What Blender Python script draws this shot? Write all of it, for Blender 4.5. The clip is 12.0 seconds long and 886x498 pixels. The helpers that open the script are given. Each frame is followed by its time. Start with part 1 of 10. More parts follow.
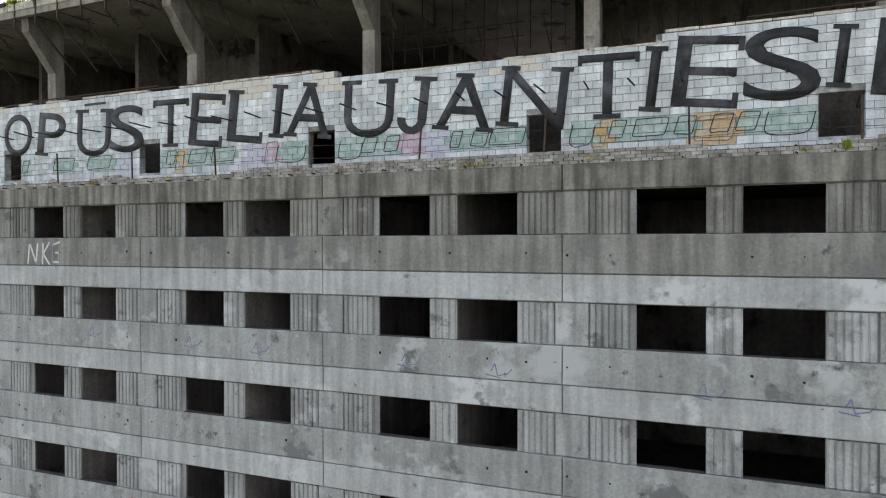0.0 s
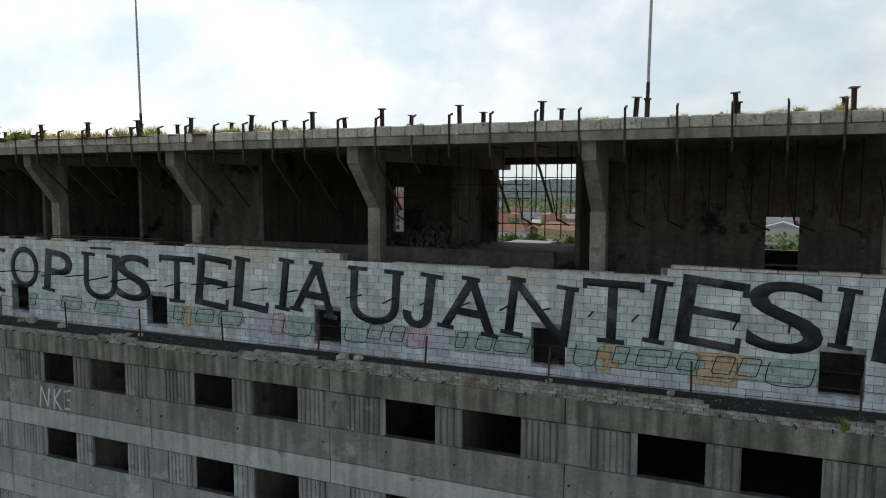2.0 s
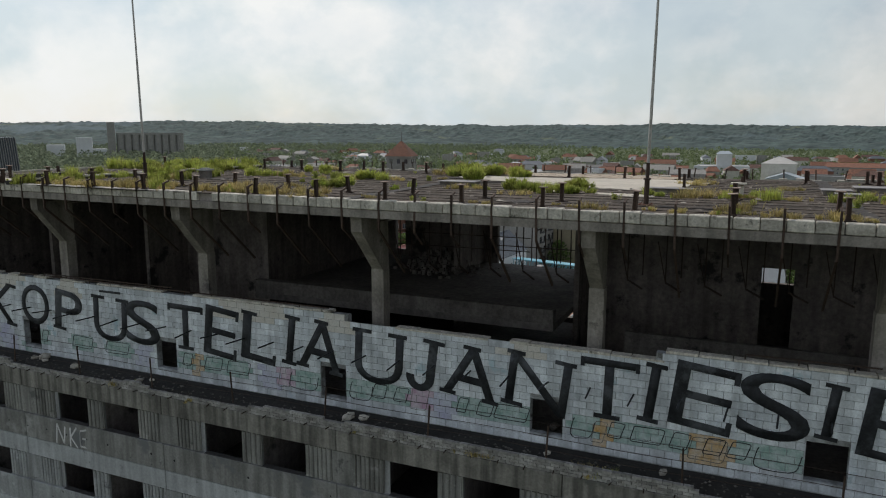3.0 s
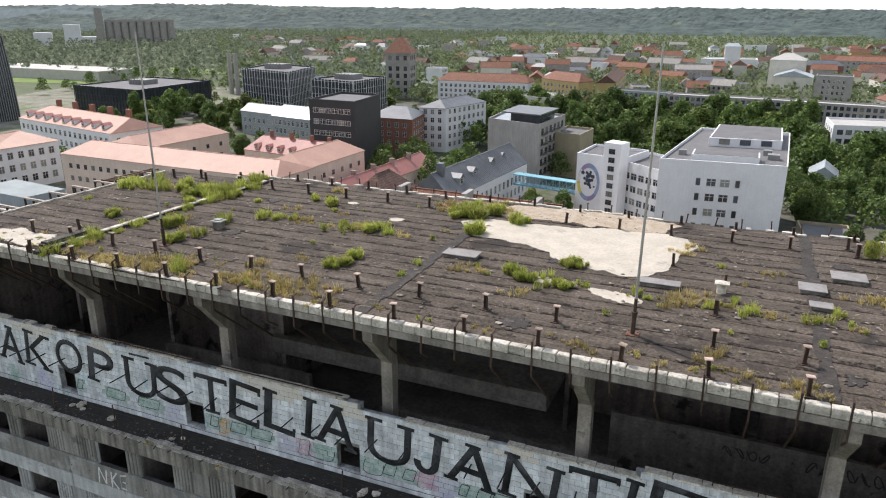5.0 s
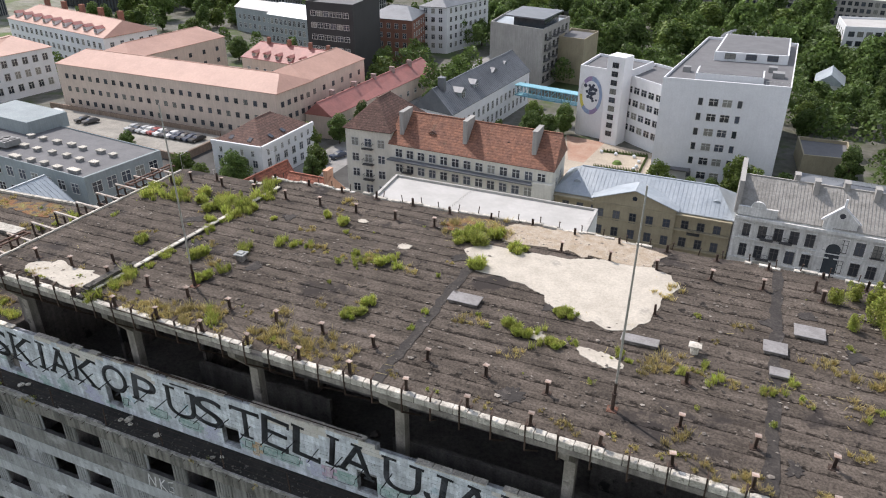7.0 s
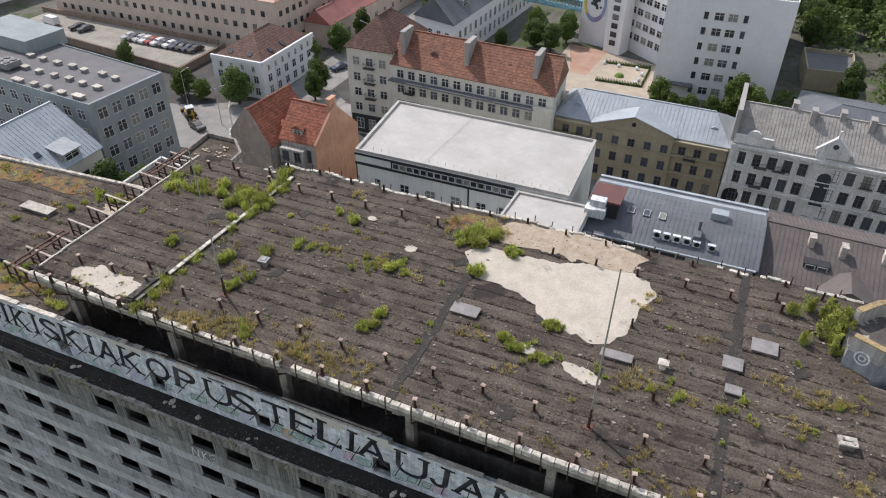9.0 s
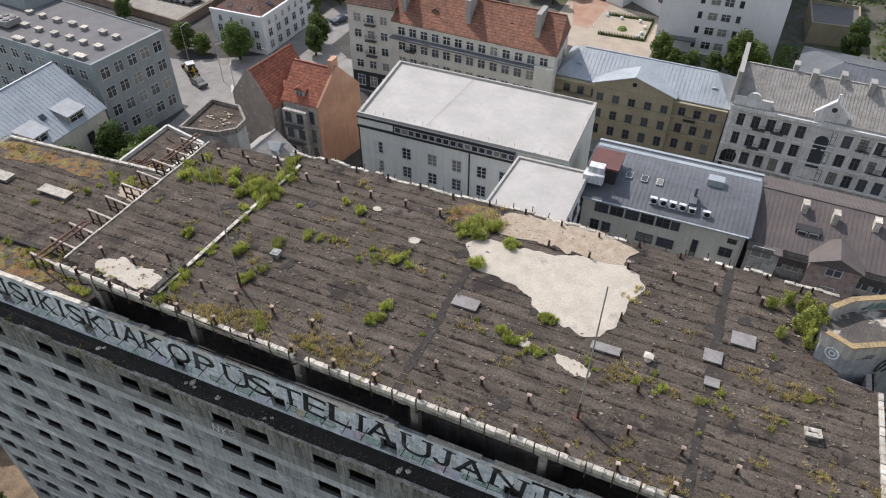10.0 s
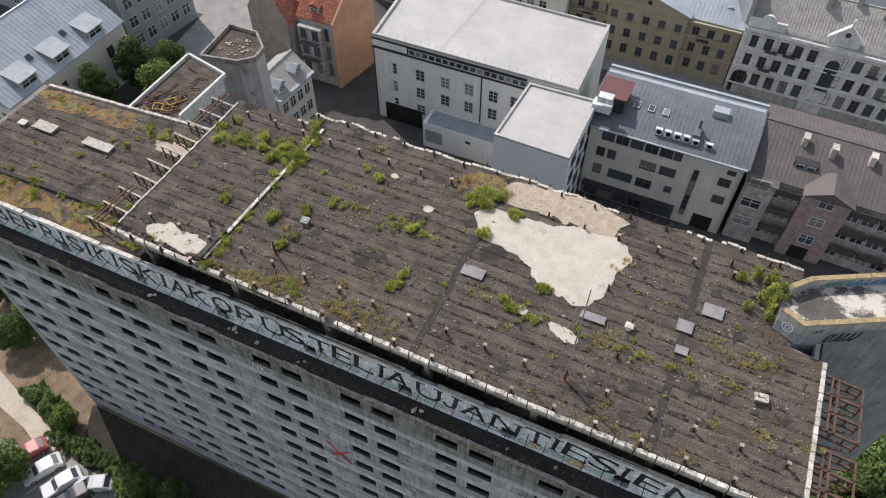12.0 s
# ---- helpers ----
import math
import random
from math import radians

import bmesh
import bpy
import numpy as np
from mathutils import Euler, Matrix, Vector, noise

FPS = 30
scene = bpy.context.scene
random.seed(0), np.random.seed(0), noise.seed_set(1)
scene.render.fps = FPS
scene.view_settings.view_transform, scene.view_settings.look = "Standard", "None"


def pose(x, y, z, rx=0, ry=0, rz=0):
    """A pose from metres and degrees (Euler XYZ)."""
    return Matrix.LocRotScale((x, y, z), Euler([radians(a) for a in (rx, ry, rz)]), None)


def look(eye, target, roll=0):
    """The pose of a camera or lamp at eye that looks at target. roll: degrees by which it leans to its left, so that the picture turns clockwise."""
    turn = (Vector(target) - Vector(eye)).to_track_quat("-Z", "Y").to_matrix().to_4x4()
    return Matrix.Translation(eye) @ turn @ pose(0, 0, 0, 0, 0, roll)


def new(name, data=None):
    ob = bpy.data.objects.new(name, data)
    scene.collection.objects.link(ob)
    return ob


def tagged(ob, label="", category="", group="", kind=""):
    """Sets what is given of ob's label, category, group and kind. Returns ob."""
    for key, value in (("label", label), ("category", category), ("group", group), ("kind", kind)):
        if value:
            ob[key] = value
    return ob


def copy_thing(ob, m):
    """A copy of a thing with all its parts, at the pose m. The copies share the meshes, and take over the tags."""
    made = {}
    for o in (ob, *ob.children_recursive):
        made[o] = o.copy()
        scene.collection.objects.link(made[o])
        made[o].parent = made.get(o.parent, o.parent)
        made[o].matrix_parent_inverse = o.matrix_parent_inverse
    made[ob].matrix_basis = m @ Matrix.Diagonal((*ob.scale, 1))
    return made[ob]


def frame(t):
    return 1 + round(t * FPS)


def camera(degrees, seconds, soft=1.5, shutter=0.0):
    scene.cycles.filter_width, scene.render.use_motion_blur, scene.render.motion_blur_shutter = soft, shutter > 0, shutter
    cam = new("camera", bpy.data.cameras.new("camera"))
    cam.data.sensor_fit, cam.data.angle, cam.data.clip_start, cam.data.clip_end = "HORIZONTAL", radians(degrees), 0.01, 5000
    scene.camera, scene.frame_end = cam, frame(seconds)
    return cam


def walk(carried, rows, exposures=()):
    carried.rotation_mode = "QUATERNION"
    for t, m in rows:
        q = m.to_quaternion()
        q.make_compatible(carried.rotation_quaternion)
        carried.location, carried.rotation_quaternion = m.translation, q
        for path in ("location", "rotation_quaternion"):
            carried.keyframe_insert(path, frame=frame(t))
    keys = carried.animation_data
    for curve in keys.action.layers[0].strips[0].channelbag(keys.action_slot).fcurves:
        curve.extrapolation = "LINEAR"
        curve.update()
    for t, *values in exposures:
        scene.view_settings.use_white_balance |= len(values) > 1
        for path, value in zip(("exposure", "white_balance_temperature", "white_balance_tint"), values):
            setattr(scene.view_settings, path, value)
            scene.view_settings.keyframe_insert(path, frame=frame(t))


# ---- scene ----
cam = camera(64.04, 12.0, soft=1.1)
# seconds, x, y, z, yaw, pitch, roll
PATH = [
    (0.0, 0.237, -0.127, 32.436, 23.35, -0.475, 0.093),
    (0.5, 0.218, -0.099, 34.412, 23.384, -0.538, 0.029),
    (1.0, 0.165, -0.101, 36.357, 23.391, -1.244, -0.052),
    (1.5, 0.102, -0.109, 38.324, 23.391, -2.904, -0.121),
    (2.0, 0.067, -0.113, 40.293, 23.404, -4.957, -0.178),
    (2.5, 0.054, -0.12, 42.226, 23.48, -7.074, -0.212),
    (3.0, 0.02, -0.153, 44.223, 23.459, -9.354, -0.163),
    (3.5, -0.012, -0.202, 46.174, 23.45, -11.577, -0.172),
    (5.5, -0.181, -0.252, 53.926, 23.469, -20.625, -0.172),
    (6.0, -0.258, -0.28, 55.903, 23.472, -22.92, -0.137),
    (6.5, -0.323, -0.297, 57.894, 23.476, -25.217, -0.141),
    (7.0, -0.35, -0.287, 59.881, 23.483, -27.536, -0.121),
    (9.0, -0.532, -0.166, 67.673, 23.543, -36.802, -0.068),
    (9.5, -0.57, -0.154, 69.619, 23.566, -39.126, -0.055),
    (10.0, -0.612, -0.131, 71.564, 23.621, -41.501, -0.03),
    (10.5, -0.641, -0.093, 73.509, 23.846, -43.855, -0.013),
    (11.0, -0.672, -0.041, 75.43, 24.192, -46.23, -0.002),
    (11.5, -0.705, 0.019, 77.356, 24.528, -48.605, 0.02),
    (12.0, -0.73, 0.098, 79.289, 24.816, -50.879, 0.066),
]
walk(cam, [(t, pose(x, y, z, 90 + pitch, roll, yaw)) for t, x, y, z, yaw, pitch, roll in PATH],
     exposures=[(0.0, 0.56, 6950, 17), (0.5, 0.62, 6950, 17), (1.0, 0.34, 6900, 16), (1.5, -0.20, 6700, 13), (2.0, -0.72, 6650, 11), (2.5, -1.02, 6600, 11), (3.0, -1.05, 6650, 11), (3.5, -0.88, 6700, 11), (5.5, 0.0, 6720, 16), (7.0, -0.14, 6600, 16), (9.0, -0.36, 6600, 16), (12.0, -0.32, 6600, 16)])

# ---- world, sun, exposure ----
world = bpy.data.worlds.new("sky")
scene.world = world
world.use_nodes = True
wn, wl = world.node_tree.nodes, world.node_tree.links
wn.clear()
SUN_TO = Vector((-0.87, 0.49, 0)).normalized()      # where the sun stands, seen from above
SUN_UP = radians(50)
sky = wn.new("ShaderNodeTexSky")
sky.sky_type, sky.sun_disc = "NISHITA", False
sky.sun_elevation = SUN_UP
sky.sun_rotation = math.atan2(SUN_TO.x, SUN_TO.y)
sky.air_density, sky.dust_density, sky.ozone_density = 1.0, 0.9, 1.2
wtc = wn.new("ShaderNodeTexCoord")
wmap = wn.new("ShaderNodeMapping")
wmap.inputs["Scale"].default_value = (1.0, 1.0, 1.35)
cl = wn.new("ShaderNodeTexNoise")
cl.inputs["Scale"].default_value, cl.inputs["Detail"].default_value, cl.inputs["Roughness"].default_value = 3.4, 10, 0.6
cl.inputs["Distortion"].default_value = 0.25
ramp = wn.new("ShaderNodeValToRGB")
ramp.color_ramp.elements[0].position, ramp.color_ramp.elements[1].position = 0.36, 0.60
cl2 = wn.new("ShaderNodeTexNoise")
cl2.inputs["Scale"].default_value, cl2.inputs["Detail"].default_value, cl2.inputs["Roughness"].default_value = 5.5, 10, 0.58
cmix = wn.new("ShaderNodeMix")
cmix.data_type = "RGBA"
cmix.inputs[6].default_value = (7.3, 8.4, 8.9, 1)
cmix.inputs[7].default_value = (9.8, 10.15, 10.2, 1)
cramp = wn.new("ShaderNodeMapRange")
cramp.inputs[1].default_value, cramp.inputs[2].default_value = 0.42, 0.60
smix = wn.new("ShaderNodeMix")
smix.data_type = "RGBA"
bg = wn.new("ShaderNodeBackground")
bg.inputs["Strength"].default_value = 0.13
wo = wn.new("ShaderNodeOutputWorld")
wl.new(wtc.outputs["Generated"], wmap.inputs["Vector"])
wl.new(wmap.outputs["Vector"], cl.inputs["Vector"])
wl.new(wmap.outputs["Vector"], cl2.inputs["Vector"])
wl.new(cl.outputs["Fac"], ramp.inputs["Fac"])
wl.new(cl2.outputs["Fac"], cramp.inputs[0])
wl.new(cramp.outputs[0], cmix.inputs[0])
cover = wn.new("ShaderNodeMapRange")
cover.inputs[3].default_value, cover.inputs[4].default_value = 0.55, 1.0
wl.new(ramp.outputs["Color"], cover.inputs[0])
# the haze thins out towards the zenith
wsep = wn.new("ShaderNodeSeparateXYZ")
thin = wn.new("ShaderNodeMapRange")
thin.interpolation_type = "SMOOTHSTEP"
thin.inputs[1].default_value, thin.inputs[2].default_value, thin.inputs[3].default_value, thin.inputs[4].default_value = 0.28, 0.85, 1.0, 0.22
cmul = wn.new("ShaderNodeMath")
cmul.operation = "MULTIPLY"
wl.new(wtc.outputs["Generated"], wsep.inputs[0])
wl.new(wsep.outputs["Z"], thin.inputs[0])
wl.new(cover.outputs[0], cmul.inputs[0])
wl.new(thin.outputs[0], cmul.inputs[1])
wl.new(cmul.outputs[0], smix.inputs[0])
wl.new(sky.outputs["Color"], smix.inputs[6])
wl.new(cmix.outputs[2], smix.inputs[7])
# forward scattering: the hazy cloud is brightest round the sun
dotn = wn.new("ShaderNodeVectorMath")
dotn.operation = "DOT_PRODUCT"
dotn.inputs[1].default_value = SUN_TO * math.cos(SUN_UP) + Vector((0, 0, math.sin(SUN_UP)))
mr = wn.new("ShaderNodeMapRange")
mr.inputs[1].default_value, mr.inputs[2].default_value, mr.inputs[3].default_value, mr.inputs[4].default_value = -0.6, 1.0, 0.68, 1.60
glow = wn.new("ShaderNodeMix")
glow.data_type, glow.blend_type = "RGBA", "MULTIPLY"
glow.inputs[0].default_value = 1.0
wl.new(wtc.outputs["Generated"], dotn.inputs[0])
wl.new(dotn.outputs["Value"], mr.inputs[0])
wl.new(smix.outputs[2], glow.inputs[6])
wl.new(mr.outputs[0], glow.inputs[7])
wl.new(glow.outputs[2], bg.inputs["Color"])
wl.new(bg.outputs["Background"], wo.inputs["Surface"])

sun_data = bpy.data.lights.new("sun", "SUN")
sun_data.energy, sun_data.angle, sun_data.color = 4.8, radians(0.6), (1.0, 0.965, 0.90)
sun = new("sun", sun_data)
sun.matrix_world = look((0, 0, 120), Vector((0, 0, 120)) - (SUN_TO * math.cos(SUN_UP) + Vector((0, 0, math.sin(SUN_UP)))))


# ---- materials ----
def mat(name, a, b=None, size=3.0, rough=0.85, metal=0.0, bump=0.25, grain=30.0, grains=0.35, rand=0.0, streak=0.0, local=False, spots=None, spec=0.35, drift=0.0, island=0.0, lap=0.0):
    """Two colours mixed by large blotches, darkened and lightened by a fine grain; streak: rain marks that run down."""
    m = bpy.data.materials.new(name)
    m.use_nodes = True
    n, l = m.node_tree.nodes, m.node_tree.links
    p = n["Principled BSDF"]
    p.inputs["Roughness"].default_value, p.inputs["Metallic"].default_value = rough, metal
    p.inputs["Specular IOR Level"].default_value = spec
    if local:
        co = n.new("ShaderNodeTexCoord").outputs["Object"]
    else:
        co = n.new("ShaderNodeNewGeometry").outputs["Position"]
    b = b or tuple(c * 0.75 for c in a)
    n1 = n.new("ShaderNodeTexNoise")
    n1.inputs["Scale"].default_value, n1.inputs["Detail"].default_value, n1.inputs["Roughness"].default_value = 1.0 / size, 7, 0.62
    l.new(co, n1.inputs["Vector"])
    r1 = n.new("ShaderNodeValToRGB")
    r1.color_ramp.elements[0].position, r1.color_ramp.elements[1].position = 0.36, 0.64
    r1.color_ramp.elements[0].color, r1.color_ramp.elements[1].color = (*a, 1), (*b, 1)
    l.new(n1.outputs["Fac"], r1.inputs["Fac"])
    out = r1.outputs["Color"]
    n2 = n.new("ShaderNodeTexNoise")
    n2.inputs["Scale"].default_value, n2.inputs["Detail"].default_value, n2.inputs["Roughness"].default_value = grain, 5, 0.7
    l.new(co, n2.inputs["Vector"])

    def darken(col, fac_socket, lo, hi, low=1.0, high=1.0):
        mr = n.new("ShaderNodeMapRange")
        mr.inputs[1].default_value, mr.inputs[2].default_value, mr.inputs[3].default_value, mr.inputs[4].default_value = lo, hi, low, high
        l.new(fac_socket, mr.inputs[0])
        v = n.new("ShaderNodeMix")
        v.data_type, v.blend_type = "RGBA", "MULTIPLY"
        v.inputs[0].default_value = 1.0
        l.new(col, v.inputs[6])
        l.new(mr.outputs[0], v.inputs[7])
        return v.outputs[2]

    if grains:
        out = darken(out, n2.outputs["Fac"], 0.3, 0.7, 1 - grains, 1 + grains)
    if streak:
        mp = n.new("ShaderNodeMapping")
        mp.inputs["Scale"].default_value = (2.6, 2.6, 0.22)
        l.new(co, mp.inputs["Vector"])
        n3 = n.new("ShaderNodeTexNoise")
        n3.inputs["Scale"].default_value, n3.inputs["Detail"].default_value = 1.3, 6
        l.new(mp.outputs["Vector"], n3.inputs["Vector"])
        out = darken(out, n3.outputs["Fac"], 0.38, 0.62, 1 - streak, 1 + streak * 0.4)
    if drift:
        mp = n.new("ShaderNodeMapping")
        mp.inputs["Scale"].default_value = (0.35, 2.4, 1.0)
        l.new(co, mp.inputs["Vector"])
        n5 = n.new("ShaderNodeTexNoise")
        n5.inputs["Scale"].default_value, n5.inputs["Detail"].default_value, n5.inputs["Roughness"].default_value = 1.1, 8, 0.65
        l.new(mp.outputs["Vector"], n5.inputs["Vector"])
        out = darken(out, n5.outputs["Fac"], 0.38, 0.62, 1 - drift, 1 + drift)
    for colour, scale, edge in (spots if isinstance(spots, list) else [spots] if spots else []):
        n4 = n.new("ShaderNodeTexNoise")
        n4.inputs["Scale"].default_value, n4.inputs["Detail"].default_value, n4.inputs["Roughness"].default_value = scale, 8, 0.65
        l.new(co, n4.inputs["Vector"])
        r4 = n.new("ShaderNodeValToRGB")
        r4.color_ramp.elements[0].position, r4.color_ramp.elements[1].position = edge, edge + 0.06
        l.new(n4.outputs["Fac"], r4.inputs["Fac"])
        v = n.new("ShaderNodeMix")
        v.data_type = "RGBA"
        l.new(r4.outputs["Color"], v.inputs[0])
        l.new(out, v.inputs[6])
        v.inputs[7].default_value = (*colour, 1)
        out = v.outputs[2]
    if lap:
        # tar that has bled out along the front edge of each roll
        ge = n.new("ShaderNodeSeparateXYZ")
        l.new(n.new("ShaderNodeTexCoord").outputs["Generated"], ge.inputs[0])
        n6 = n.new("ShaderNodeTexNoise")
        n6.inputs["Scale"].default_value, n6.inputs["Detail"].default_value, n6.inputs["Roughness"].default_value = 3.0, 9, 0.75
        l.new(co, n6.inputs["Vector"])
        off = n.new("ShaderNodeMath")
        off.operation, off.inputs[1].default_value, off.inputs[2].default_value = "MULTIPLY_ADD", 2.0, -1.0
        l.new(n6.outputs["Fac"], off.inputs[0])
        add = n.new("ShaderNodeMath")
        add.operation = "ADD"
        l.new(ge.outputs["Y"], add.inputs[0])
        l.new(off.outputs[0], add.inputs[1])
        out = darken(out, add.outputs[0], 0.0, 0.18, 1 - lap, 1.0)
    if island:
        out = darken(out, n.new("ShaderNodeNewGeometry").outputs["Random Per Island"], 0, 1, 1 - island, 1 + island)
    if rand:
        oi = n.new("ShaderNodeObjectInfo")
        out = darken(out, oi.outputs["Random"], 0, 1, 1 - rand, 1 + rand)
    l.new(out, p.inputs["Base Color"])
    if bump:
        bp = n.new("ShaderNodeBump")
        bp.inputs["Strength"].default_value, bp.inputs["Distance"].default_value = bump, 0.02
        l.new(n2.outputs["Fac"], bp.inputs["Height"])
        l.new(bp.outputs["Normal"], p.inputs["Normal"])
    return m


def glass(name, tint=(0.03, 0.035, 0.045), rough=0.06):
    """Dark panes; behind about a fifth of them hang pale curtains."""
    m = bpy.data.materials.new(name)
    m.use_nodes = True
    n, l = m.node_tree.nodes, m.node_tree.links
    p = n["Principled BSDF"]
    r = n.new("ShaderNodeValToRGB")
    r.color_ramp.interpolation = "CONSTANT"
    r.color_ramp.elements[0].color = (*tint, 1)
    r.color_ramp.elements[1].position, r.color_ramp.elements[1].color = 0.80, (0.22, 0.22, 0.20, 1)
    e = r.color_ramp.elements.new(0.5)
    e.color = (tint[0] * 2.2, tint[1] * 2.2, tint[2] * 2.2, 1)
    l.new(n.new("ShaderNodeObjectInfo").outputs["Random"], r.inputs["Fac"])
    l.new(r.outputs["Color"], p.inputs["Base Color"])
    p.inputs["Roughness"].default_value, p.inputs["Specular IOR Level"].default_value = rough, 0.7
    return m


